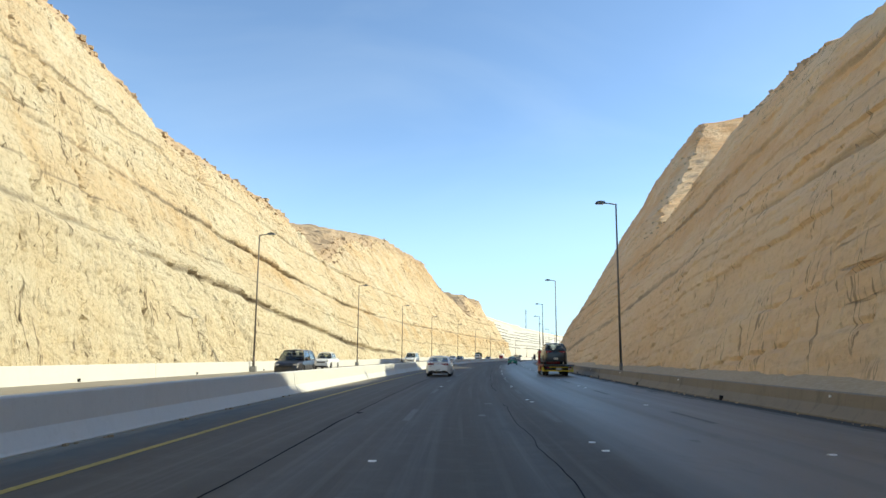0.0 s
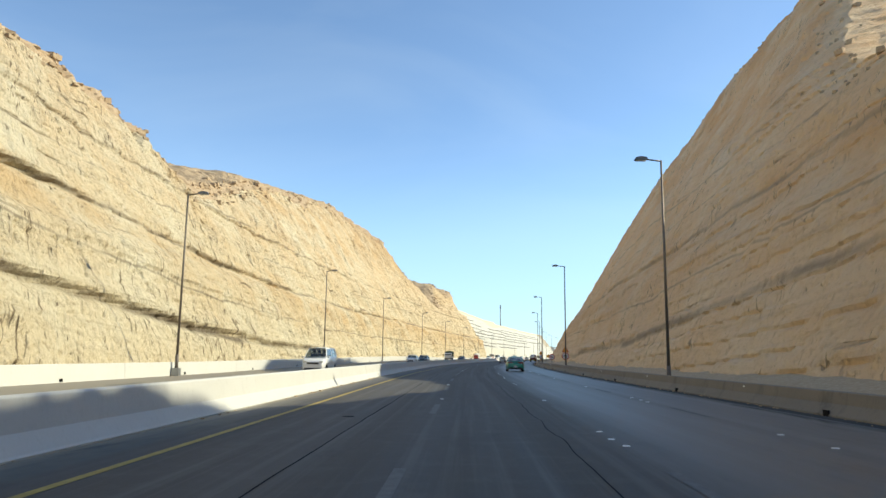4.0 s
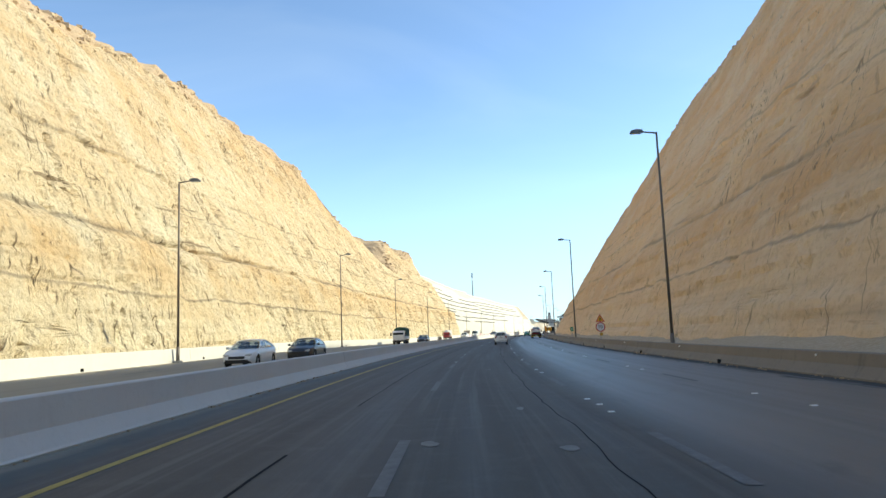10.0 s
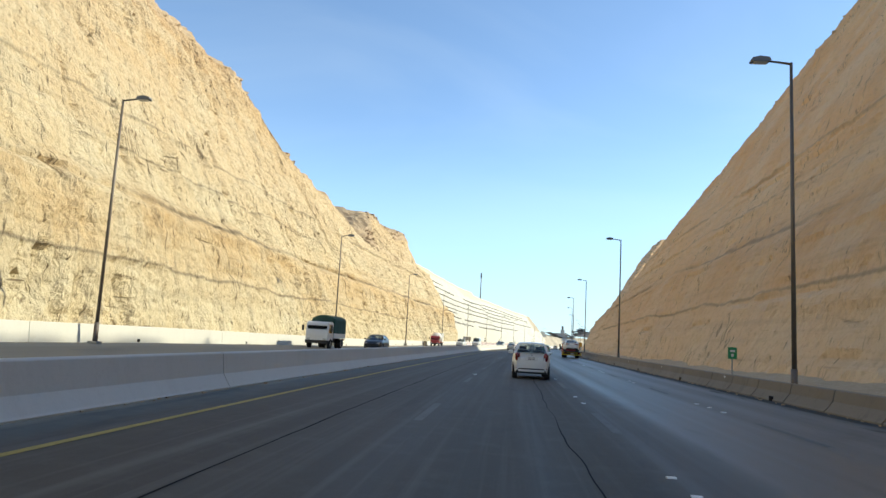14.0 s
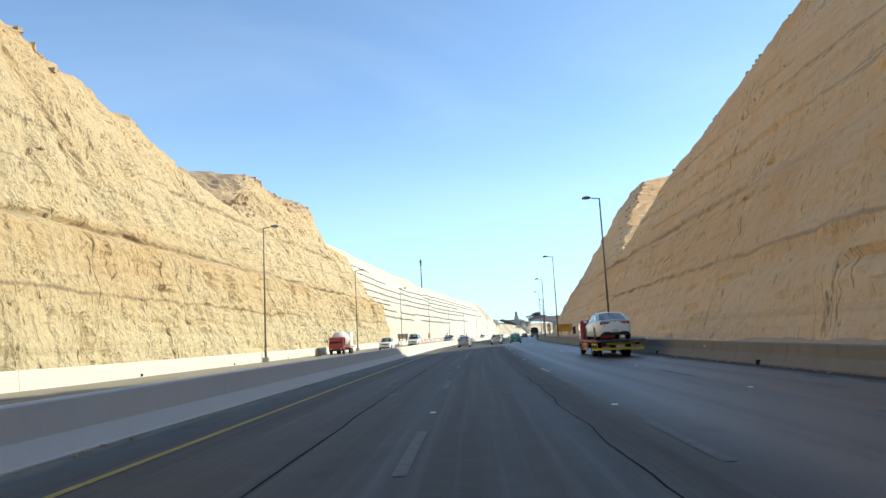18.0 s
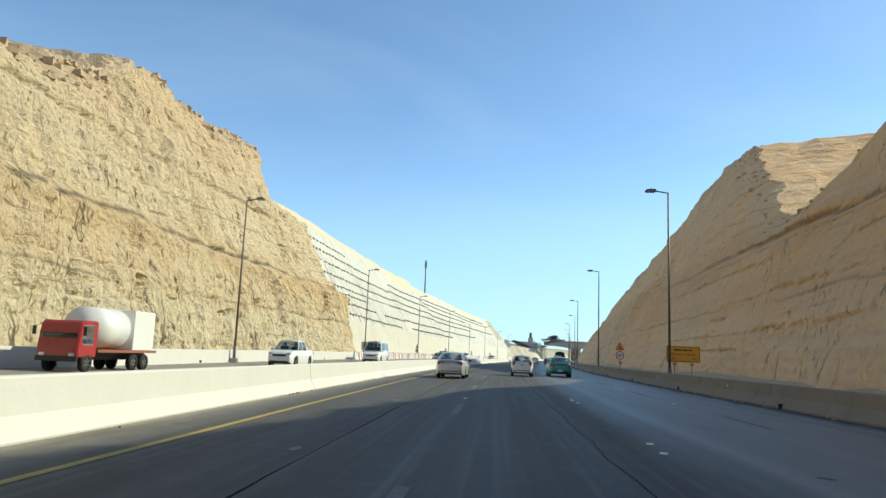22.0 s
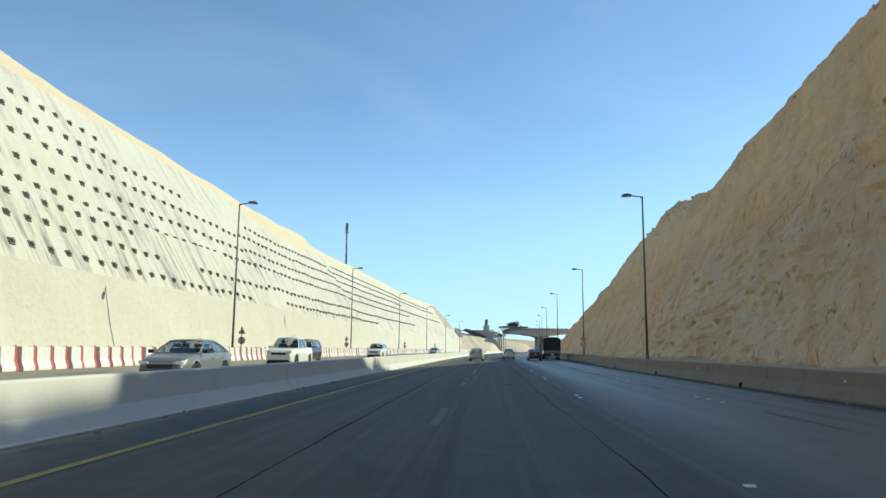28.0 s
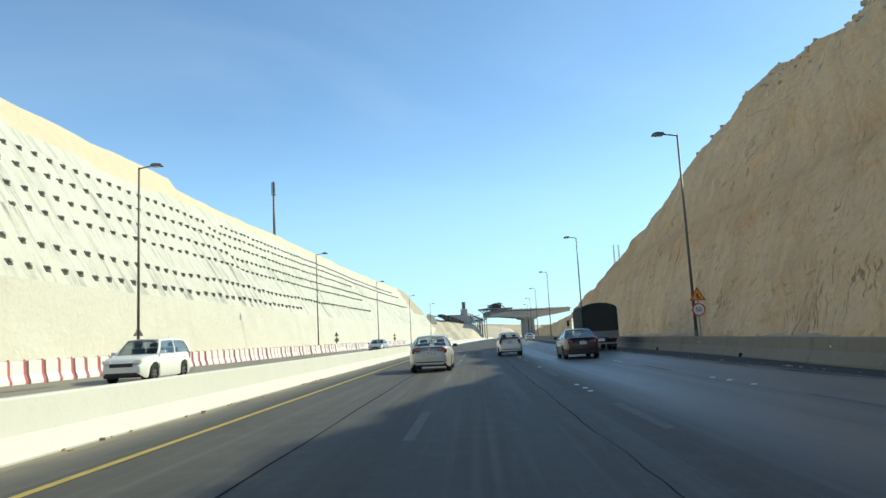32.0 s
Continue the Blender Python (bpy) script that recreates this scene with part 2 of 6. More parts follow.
def dirt_material(name, a, b, c):
    n = Nodes(name)
    v = n.coords()
    col = n.mix(n.noise(v, 0.35, 5), a, b)
    col = n.mix(n.grey(n.noise(v, 6.0, 5, 0.7), 0.45, 0.75), col, c)
    return n.done(col, 0.95, n.bump(n.noise(v, 4.0, 7, 0.7), 0.8, 0.12))


M_DIRT = dirt_material("sandy_dirt", (0.48, 0.38, 0.25), (0.38, 0.29, 0.18), (0.56, 0.47, 0.33))
M_RUBBLE = dirt_material("rubble", (0.48, 0.345, 0.21), (0.37, 0.26, 0.155), (0.57, 0.44, 0.285))


def asphalt_material(name):
    """Worn asphalt; UV in metres: across the road and along it."""
    n = Nodes(name)
    uv = n.coords("UV")
    sep = n.add("ShaderNodeSeparateXYZ", Vector=uv)
    across = sep.outputs[0]
    big = n.noise(n.add("ShaderNodeMapping", Vector=uv, Scale=(0.5, 0.035, 1)).outputs[0], 1.0, 5, 0.6)
    tracks = n.noise(n.add("ShaderNodeMapping", Vector=uv, Scale=(1.3, 0.012, 1)).outputs[0], 1.0, 3, 0.5)
    grit = n.noise(uv, 28.0, 3, 0.7)
    mott = n.noise(uv, 1.7, 6, 0.65)
    col = n.mix(n.grey(big, 0.3, 0.7), (0.044, 0.0395, 0.033), (0.070, 0.062, 0.051))
    # paler pavement of the right lanes; sky sheen is partly put into its colour
    lane = n.grey(n.math("ADD", across, n.grey(big, 0.0, 1.0, -0.7, 0.7)), 2.2, 3.5)
    col = n.mix(lane, col, (0.118, 0.107, 0.091))
    sh = n.grey(n.math("ADD", across, n.grey(mott, 0.0, 1.0, -0.5, 0.5)), -4.9, -5.6)
    col = n.mix(sh, col, (0.145, 0.128, 0.100))
    col = n.mix(n.grey(tracks, 0.5, 0.7, 0.0, 0.55), col, (0.043, 0.041, 0.038))
    col = n.mix(n.grey(mott, 0.5, 0.75, 0.0, 0.5), col, (0.10, 0.096, 0.088))
    col = n.mix(n.grey(grit, 0.55, 0.75, 0.0, 0.35), col, (0.14, 0.137, 0.13))
    fine_streak = n.noise(n.add("ShaderNodeMapping", Vector=uv, Scale=(4.5, 0.05, 1)).outputs[0], 1.0, 5, 0.6)
    col = n.mix(n.grey(fine_streak, 0.50, 0.68, 0.0, 0.65), col, (0.105, 0.10, 0.092))
    stain = n.noise(n.add("ShaderNodeMapping", Vector=uv, Scale=(0.9, 0.22, 1)).outputs[0], 1.0, 6, 0.7, 0.8)
    col = n.mix(n.grey(stain, 0.56, 0.70, 0.0, 0.6), col, (0.034, 0.033, 0.031))
    # sand blown against the median's foot; dirt along the parapet, blackened for its missing sky sheen
    sand = n.grey(n.math("ADD", across, n.grey(stain, 0.25, 0.75, -0.22, 0.22)), -5.72, -5.98)
    col = n.mix(n.math("MULTIPLY", sand, 0.8), col, (0.27, 0.235, 0.175))
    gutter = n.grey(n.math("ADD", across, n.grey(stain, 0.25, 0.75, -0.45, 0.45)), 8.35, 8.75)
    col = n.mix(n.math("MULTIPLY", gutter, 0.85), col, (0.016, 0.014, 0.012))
    rough = n.math("SUBTRACT", n.grey(tracks, 0.3, 0.7, 0.82, 0.66), n.math("MULTIPLY", lane, 0.26))
    rough = n.math("ADD", rough, n.math("MULTIPLY", gutter, 0.4))
    return n.done(col, rough, n.bump(grit, 0.25, 0.006), None, Specular_IOR_Level=0.45)


M_ASPHALT = asphalt_material("asphalt")


def concrete_material(name, a, b, stain, rough=0.8, st=0.5):
    n = Nodes(name)
    v = n.coords()
    col = n.mix(n.noise(v, 0.5, 5, 0.6), a, b)
    drip = n.noise(n.coords("Object", (1.4, 1.4, 0.16)), 1.0, 6, 0.7)
    col = n.mix(n.grey(drip, 0.55, 0.78, 0.0, st), col, stain)
    col = n.mix(n.grey(n.noise(v, 7, 5, 0.7), 0.55, 0.8, 0.0, 0.4), col, stain)
    return n.done(col, rough, n.bump(n.noise(v, 9, 6, 0.65), 0.35, 0.02))


M_BARRIER = concrete_material("painted_concrete", (0.62, 0.61, 0.56), (0.54, 0.53, 0.49), (0.42, 0.40, 0.36), 0.75, 0.28)
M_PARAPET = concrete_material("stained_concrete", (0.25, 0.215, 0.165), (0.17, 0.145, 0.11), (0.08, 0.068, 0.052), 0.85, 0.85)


def shotcrete_material(name):
    """Sprayed concrete; UV in metres: along the wall, and up it. Rust and lime run down below the anchor rows."""
    n = Nodes(name)
    uv = n.coords("UV")
    up = n.add("ShaderNodeSeparateXYZ", Vector=uv).outputs[1]
    col = n.mix(n.noise(n.coords(), 0.4, 5, 0.6), (0.60, 0.575, 0.50), (0.53, 0.505, 0.435))
    col = n.mix(n.grey(n.noise(n.coords(), 3.0, 6, 0.7), 0.5, 0.8, 0.0, 0.45), col, (0.38, 0.355, 0.29))
    run = n.noise(n.add("ShaderNodeMapping", Vector=uv, Scale=(0.9, 0.11, 1)).outputs[0], 1.0, 7, 0.75)
    some = n.grey(n.noise(n.add("ShaderNodeMapping", Vector=uv, Scale=(0.07, 0.16, 1)).outputs[0], 1.0, 4, 0.6), 0.37, 0.54, 0.15, 1.0)
    where = n.math("MULTIPLY", some, n.math("MULTIPLY", n.grey(up, 5.7, 6.1), n.grey(up, 20.0, 11.0, 0.45, 1.0)))
    col = n.mix(n.math("MULTIPLY", where, n.grey(run, 0.48, 0.62, 0.0, 0.9)), col, (0.19, 0.187, 0.175))
    low = n.noise(n.add("ShaderNodeMapping", Vector=uv, Scale=(0.25, 0.05, 1)).outputs[0], 1.0, 5, 0.7)
    col = n.mix(n.grey(low, 0.5, 0.75, 0.0, 0.35), col, (0.46, 0.43, 0.35))
    h = n.math("ADD", n.noise(n.coords(), 2.2, 7, 0.65), n.math("MULTIPLY", n.noise(n.coords(), 9.0, 4, 0.6), 0.3))
    return n.done(col, 0.92, n.bump(h, 0.6, 0.12), None, Specular_IOR_Level=0.2)


M_SHOT = shotcrete_material("shotcrete")
M_ROCK_CAP = dirt_material("rock_cap", (0.60, 0.515, 0.37), (0.54, 0.435, 0.29), (0.64, 0.565, 0.42))
M_FILL = dirt_material("pale_fill", (0.62, 0.53, 0.40), (0.52, 0.43, 0.31), (0.68, 0.60, 0.47))
M_BANK = dirt_material("raw_earth", (0.40, 0.34, 0.25), (0.33, 0.27, 0.19), (0.47, 0.41, 0.31))
M_CONC = concrete_material("bridge_concrete", (0.42, 0.40, 0.37), (0.33, 0.32, 0.30), (0.22, 0.21, 0.20), 0.85, 0.4)
M_POLE = plain("painted_steel_brown", (0.15, 0.125, 0.105), 0.5, 0.4)
M_LUMI = plain("lamp_housing_grey", (0.16, 0.17, 0.18), 0.45, 0.3)
M_LENS = plain("lamp_lens", (0.5, 0.5, 0.48), 0.2)
M_STEEL = plain("grey_steel", (0.30, 0.30, 0.29), 0.45, 0.7)
M_FALSE = plain("falsework_grey", (0.17, 0.165, 0.155), 0.7, 0.2, 0.5, 0.6)
M_DARKSTEEL = plain("dark_steel", (0.05, 0.05, 0.05), 0.5, 0.5)
M_YELLOW = plain("yellow_line_paint", (0.36, 0.265, 0.06), 0.75, 0.0, 0.35, 3.0)
M_WHITELINE = plain("worn_white_line", (0.13, 0.13, 0.127), 0.85, 0.0, 0.5, 5.0)
M_STUD = plain("road_stud_white", (0.72, 0.72, 0.68), 0.35)
M_SEAM = plain("bitumen_seam", (0.010, 0.010, 0.010), 0.9, Specular_IOR_Level=0.1)


# ---- the road's line: everything is placed by (along, across, up) ----
BEND = (-1.62038243e-07, 4.23776529e-04, 1.31802847e-02, 1.07617908e-01)
WANDER_Y = np.array([-90, -20, 15, 80, 125, 167, 258, 285, 367, 437, 520, 1100.0])
WANDER_D = np.array([-0.1, -0.2, -0.2, 0.45, 0.1, -0.3, 0.4, 0.3, -0.4, 0.15, 0.0, 0.0])


def wander(y):
    i = np.clip(np.searchsorted(WANDER_Y, y) - 1, 0, len(WANDER_Y) - 2)
    t = np.clip((y - WANDER_Y[i]) / (WANDER_Y[i + 1] - WANDER_Y[i]), 0, 1)
    t = t * t * (3 - 2 * t)
    return WANDER_D[i] * (1 - t) + WANDER_D[i + 1] * t


def line_x(y):
    return np.polyval(BEND, y) + wander(np.asarray(y, float))


def heading(y):
    return np.arctan(3 * BEND[0] * y * y + 2 * BEND[1] * y + BEND[2])


def at(y, d, z=0.0):
    """World place of a point d metres right of the road's line."""
    h = heading(y)
    return Vector((float(line_x(y) + d * math.cos(h)), float(y - d * math.sin(h)), z))


def at_array(y, d, z):
    h = heading(y)
    return np.stack([line_x(y) + d * np.cos(h), y - d * np.sin(h), z], -1)


def on_road(y, d, z=0.0, turn=0.0):
    """Pose with +y along the road at that place."""
    p = at(y, d, z)
    return Matrix.Translation(p) @ Matrix.Rotation(-float(heading(y)) + radians(turn), 4, "Z")


# ---- mesh helpers ----
def mesh_of(name, verts, faces, material, smooth=False, uvs=None):
    me = bpy.data.meshes.new(name)
    me.from_pydata([tuple(v) for v in verts] if not isinstance(verts, np.ndarray) else verts.tolist(), [], faces if isinstance(faces, list) else faces.tolist())
    me.materials.append(material)
    if smooth:
        me.polygons.foreach_set("use_smooth", np.ones(len(me.polygons), bool))
    if uvs is not None:
        layer = me.uv_layers.new(name="uv")
        idx = np.zeros(len(me.loops), np.int32)
        me.loops.foreach_get("vertex_index", idx)
        layer.data.foreach_set("uv", np.asarray(uvs, np.float32)[idx].ravel())
    me.update()
    return me


def bm_mesh(name, bm, material, smooth=False):
    me = bpy.data.meshes.new(name)
    bmesh.ops.recalc_face_normals(bm, faces=bm.faces)
    bm.to_mesh(me)
    bm.free()
    for m in material if isinstance(material, (list, tuple)) else (material,):
        me.materials.append(m)
    if smooth:
        me.polygons.foreach_set("use_smooth", np.ones(len(me.polygons), bool))
    return me


def part(name, data, material, parent, label="", smooth=False, m=None):
    """One mesh object under a thing or under a part."""
    me = bm_mesh(name, data, material, smooth) if isinstance(data, bmesh.types.BMesh) else data
    ob = new(name, me)
    ob.parent = parent
    if m is not None:
        ob.matrix_basis = m
    if label:
        ob["label"] = label
    return ob


def thing(name, label, category, group="", kind="", m=None):
    ob = tagged(new(name), label, category, group, kind)
    ob.empty_display_size = 0.3
    if m is not None:
        ob.matrix_basis = m
    return ob


def box(bm, x0, x1, y0, y1, z0, z1, bevel=0.0, mi=0, m=None):
    vs = [bm.verts.new((x, y, z)) for z in (z0, z1) for y in (y0, y1) for x in (x0, x1)]
    fs = [bm.faces.new([vs[i] for i in f]) for f in ((0, 2, 3, 1), (4, 5, 7, 6), (0, 1, 5, 4), (2, 6, 7, 3), (0, 4, 6, 2), (1, 3, 7, 5))]
    for fc in fs:
        fc.material_index = mi
    if m is not None:
        bmesh.ops.transform(bm, matrix=m, verts=vs)
    if bevel:
        es = list({e for fc in fs for e in fc.edges})
        bmesh.ops.bevel(bm, geom=es, offset=bevel, segments=2, profile=0.6, affect="EDGES")
    return bm


def newbox(*a, **k):
    return box(bmesh.new(), *a, **k)


def tube(bm, a, b, r0, r1=None, n=10, caps=True):
    """A round bar from a to b."""
    a, b = Vector(a), Vector(b)
    r1 = r0 if r1 is None else r1
    q = (b - a).to_track_quat("Z", "Y").to_matrix()
    rings = []
    for c, r in ((a, r0), (b, r1)):
        rings.append([bm.verts.new(c + q @ Vector((r * math.cos(2 * math.pi * k / n), r * math.sin(2 * math.pi * k / n), 0))) for k in range(n)])
    for k in range(n):
        bm.faces.new((rings[0][k], rings[0][(k + 1) % n], rings[1][(k + 1) % n], rings[1][k]))
    if caps:
        bm.faces.new(rings[0][::-1])
        bm.faces.new(rings[1])
    return bm


def prism(bm, outline, x0, x1, axis="x", mi=0):
    """A closed outline pushed along an axis. outline: (a, b) pairs in the other two axes' order."""
    def place(c, a, b):
        return {"x": (c, a, b), "y": (a, c, b), "z": (a, b, c)}[axis]
    r0 = [bm.verts.new(place(x0, a, b)) for a, b in outline]
    r1 = [bm.verts.new(place(x1, a, b)) for a, b in outline]
    n = len(outline)
    fs = [bm.faces.new((r0[k], r0[(k + 1) % n], r1[(k + 1) % n], r1[k])) for k in range(n)]
    fs += [bm.faces.new(r0[::-1]), bm.faces.new(r1)]
    for fc in fs:
        fc.material_index = mi
    return bm


# ---- smooth random fields for the rock ----
_tab = np.random.RandomState(7).rand(4096)


def vnoise(x, y, seed=0):
    xi, yi = np.floor(x).astype(np.int64), np.floor(y).astype(np.int64)
    fx, fy = x - xi, y - yi
    fx, fy = fx * fx * (3 - 2 * fx), fy * fy * (3 - 2 * fy)

    def h(a, b):
        k = (a * 73856093) ^ (b * 19349663) ^ (seed * 83492791)
        k = (k ^ (k >> 13)) * 1274126177
        return _tab[(k ^ (k >> 16)) & 4095]
    return (h(xi, yi) * (1 - fx) + h(xi + 1, yi) * fx) * (1 - fy) + (h(xi, yi + 1) * (1 - fx) + h(xi + 1, yi + 1) * fx) * fy


def fnoise(x, y, seed=0, octaves=4, gain=0.5):
    s, a, t = 0.0, 1.0, 0.0
    for o in range(octaves):
        s = s + a * vnoise(x * 2 ** o + 17.3 * o, y * 2 ** o - 9.1 * o, seed + o)
        t += a
        a *= gain
    return s / t - 0.5


def rock_bits(name, spots, material, label, smin, smax, seed):
    """Loose broken stones, far too many to count."""
    rnd = np.random.RandomState(seed)
    V, F = [], []
    cube = np.array([(-1, -1, -1), (1, -1, -1), (1, 1, -1), (-1, 1, -1), (-1, -1, 1), (1, -1, 1), (1, 1, 1), (-1, 1, 1)], float)
    quads = ((0, 3, 2, 1), (4, 5, 6, 7), (0, 1, 5, 4), (1, 2, 6, 5), (2, 3, 7, 6), (3, 0, 4, 7))
    for p in spots:
        s = smin + (smax - smin) * rnd.rand() ** 2.5
        c = cube * (1 + 0.45 * (rnd.rand(8, 3) - 0.5)) * np.array([1, 0.8 + 0.5 * rnd.rand(), 0.5 + 0.4 * rnd.rand()]) * s * 0.5
        a = rnd.rand() * 6.28
        r = np.array([[math.cos(a), -math.sin(a), 0], [math.sin(a), math.cos(a), 0], [0, 0, 1]])
        o = len(V)
        V += (c @ r.T + np.array(p)).tolist()
        F += [tuple(o + k for k in q) for q in quads]
    return tagged(new(name, mesh_of(name, V, F, material)), label, "stones", "", "stuff")


# ---- rock cutting ----
RIDGE_L = ((-90, 38), (40, 42), (60, 41), (68, 39.5), (75, 34.5), (82, 30), (102, 29.7), (125, 28.5), (132, 27), (137, 22.3), (148, 24.2), (160, 27.5), (175, 32), (188, 34), (199, 36), (221, 40), (250, 44.3), (275, 43.4), (285, 43.6), (294, 43.2), (298.6, 42.6), (300.4, 34.0), (308, 31.3), (320, 29), (330, 26), (341, 23.0), (346, 23.5), (351, 24.8), (358.5, 27.2), (364, 30.2), (370, 33), (378, 34.8), (382, 33), (387, 31.4), (389.5, 32.6), (402, 34.6), (440, 33))
RIDGE_R = ((-90, 47), (0, 44), (16, 39), (26, 33), (31, 27.9), (36, 26.3), (43, 25.8), (48, 25.9), (56.4, 28), (62, 28.8), (70, 29.8), (78, 29.7), (82, 27.5), (85, 25), (88, 22.6), (92, 21.2), (97, 20.4), (103, 20.9), (107, 23.3), (110, 25.5), (114, 28.3), (119, 33), (124, 39), (128, 43.5), (134, 46.2), (140, 47.3), (160, 47.6), (172, 46.8), (190, 46.6), (215, 47), (255, 48), (270, 48), (280, 47.6), (287, 46), (294, 42), (302, 38), (309, 33), (314.5, 29.7), (322, 26), (329, 23.6), (334, 22.6), (337, 21.0), (340, 18.2), (343, 15.5), (346, 13.6), (350, 12.4), (354, 13.0), (358, 14.5), (362, 17.0), (366, 18.8), (370, 20.5), (376, 22.8), (382, 25), (386, 26.5), (390, 28.8), (394.4, 31), (398, 32.2), (404, 34.2), (412, 35.8), (420, 34.8), (425, 33), (432, 31.6), (439, 30.0), (445, 27.6), (451, 26.2), (457, 25.0), (463, 23.8), (468, 23.0), (477, 23.8), (495, 27.5), (503, 27), (510, 23), (516, 19.5), (524, 14.3), (534, 10), (560, 5), (600, 4), (760, 3))


def bed_drop(y):
    """How far the bedding lies above its level at the far end."""
    return 9.9 * np.log1p(np.exp((118 - y) / 22.0)) / np.log1p(np.exp((118 - 40) / 22.0))


def rock_face(name, side, ridge, y0, y1, base, slope, bench, seed, material, label, end=None, ribs=1.0, beds=1.0, blocks=1500, ragged=1.0):
    rows_face, rows_back = 118, 44
    ys = np.arange(y0, y1 + 0.1, 0.42)
    rz = np.interp(ys, [a for a, b in ridge], [b for a, b in ridge])
    rz = rz + 1.6 * ragged * fnoise(ys / 9.0, ys * 0 + 3.3, seed + 40, 5, 0.6)
    v = np.linspace(0, 1, rows_face)
    Y = np.repeat(ys[:, None], rows_face + rows_back, 1)
    Z = np.zeros_like(Y)
    D = np.zeros_like(Y)
    z = -0.5 + (rz[:, None] + 0.5) * v[None]
    yy = Y[:, :rows_face]
    bed = z - bed_drop(yy)
    d = base + slope * np.maximum(z, 0)
    # a bench where the lower cut ends, and a steeper foot below it
    bl = 10.3 + 1.1 * fnoise(yy / 26.0, yy * 0, seed + 3, 3)
    step = 1 / (1 + np.exp(-(z - bl) / 0.35))
    d += bench * (step - np.clip(z / np.maximum(bl, 1), 0, 1))
    if side < 0:
        d += 1.3 / (1 + np.exp(-(z - 22.4 - 0.5 * fnoise(yy / 14.0, yy * 0, seed + 4, 3)) / 0.25)) * np.clip((yy - 325) / 20, 0, 1)
    # beds stand out or lie back
    thick = bed / 1.15 + 1.2 * fnoise(yy / 60.0, bed / 5.0, seed + 5, 3)
    if side > 0:
        beds = beds * np.clip((415 - yy) / 55, 0.12, 1)
    lay = vnoise(np.floor(thick) * 1.7 + 0.5, yy / 38.0, seed + 6) - 0.5
    d -= 0.42 * beds * lay * np.clip(z / 3, 0, 1)
    frac = thick - np.floor(thick)
    d += 0.24 * beds * np.exp(-((frac - 0.04) / 0.09) ** 2) * (vnoise(np.floor(thick) * 3.1, yy / 14.0, seed + 7) > 0.52)
    for level, depth in ((1.5, 0.55), (10.2, 0.75), (18.5, 0.35)):
        w = bed - level - 0.5 * fnoise(yy / 17.0, yy * 0 + level, seed + 8, 4)
        on = np.clip(vnoise(yy / 19.0, yy * 0 + level * 3, seed + 9) * 2.2 - 0.5, 0, 1)
        if level < 5:
            on = on * np.clip((178 - yy) / 25, 0, 1)
        if side > 0:
            depth = 0.5 * depth * np.clip((430 - yy) / 50, 0.25, 1)
        d += depth * on * np.exp(-(w / 0.32) ** 2) - 0.35 * depth * on * np.exp(-((w - 0.8) / 0.45) ** 2)
    # rain flutes and drill scars, running down the face
    lean = yy - 0.5 * z
    flute = fnoise(lean / 1.9 + 0.6 * fnoise(yy / 7, z / 6, seed + 1, 2), z / 13.0, seed + 10, 4, 0.6)
    d += ribs * flute * (0.35 + 1.3 * vnoise(yy / 21.0, z / 8.0, seed + 11)) * (1 + (0.9 if side < 0 else 0.0) * np.clip((yy - 240) / 60, 0, 1))
    gash = vnoise(lean / 0.75, z / 2.6, seed + 31) * vnoise(yy / 5.0, z / 4.0, seed + 32)
    d += 0.42 * ribs * np.clip((gash - 0.50) / 0.2, 0, 1)
    if side > 0:
        # uneven, fluted and broken rock past the last bedded stretch
        late = np.clip((yy - 365) / 40, 0, 1)
        d += late * (1.3 * fnoise((yy - 1.0 * z) / 3.2, z / 11.0, seed + 71, 4, 0.6) + 1.1 * fnoise(yy / 4.5, z / 3.5, seed + 72, 4, 0.6))
        # one wandering ledge across the upper part
        rim = z - 15.5 - 0.10 * (yy - 430) - 2.2 * fnoise(yy / 16.0, yy * 0, seed + 74, 4)
        d += late * (0.8 / (1 + np.exp(-rim / 0.2)) + 0.6 * np.exp(-((rim + 0.4) / 0.35) ** 2)) * np.clip(vnoise(yy / 8.0, yy * 0, seed + 75) * 2.5 - 0.4, 0, 1)
        low = np.clip((10.5 - z) / 3, 0, 1) * np.exp(-((yy - 424) / 22.0) ** 2)
        d += low * 0.55 * (vnoise(np.floor(yy / 1.1 + 0.5 * z), np.floor(z / 0.8), seed + 73) - 0.5)
    cut = fnoise(lean / 4.6, z / 16.0, seed + 12, 3)
    d += (0.55 if side < 0 else 0.15) * np.exp(-(cut / 0.028) ** 2) * (vnoise(yy / 11, z / 9, seed + 13) > (0.55 if side < 0 else 0.72))
    d += 1.7 * fnoise(yy / 17.0, z / 11.0, seed + 14, 4) + 0.5 * fnoise(yy / 1.6, z / 1.1, seed + 15, 4, 0.65)
    if side > 0:
        # a broken, blocky patch where the beds have fallen out
        patch = np.exp(-((yy - 404) / 9.0) ** 2 - ((z - 13 - 0.25 * (yy - 404)) / 4.5) ** 2)
        d += patch * (0.5 + 1.7 * (vnoise(np.floor(yy / 1.3 + 0.7 * z) * 1.7, np.floor(z / 0.62) * 1.3, seed + 61) - 0.4))
    # loose and blocky towards the top
    top = np.clip((v[None] - 0.86) / 0.14, 0, 1) ** 1.5
    d += top * (1.2 + 3.2 * ragged * fnoise(yy / 3.4, z / 1.6, seed + 16, 4, 0.65))
    if end is not None:
        d += np.clip((yy - end(z)) / 2.2, 0, 1) ** 0.7 * 7 + np.clip(yy - end(z) - 2.2, 0, 40) * 1.6
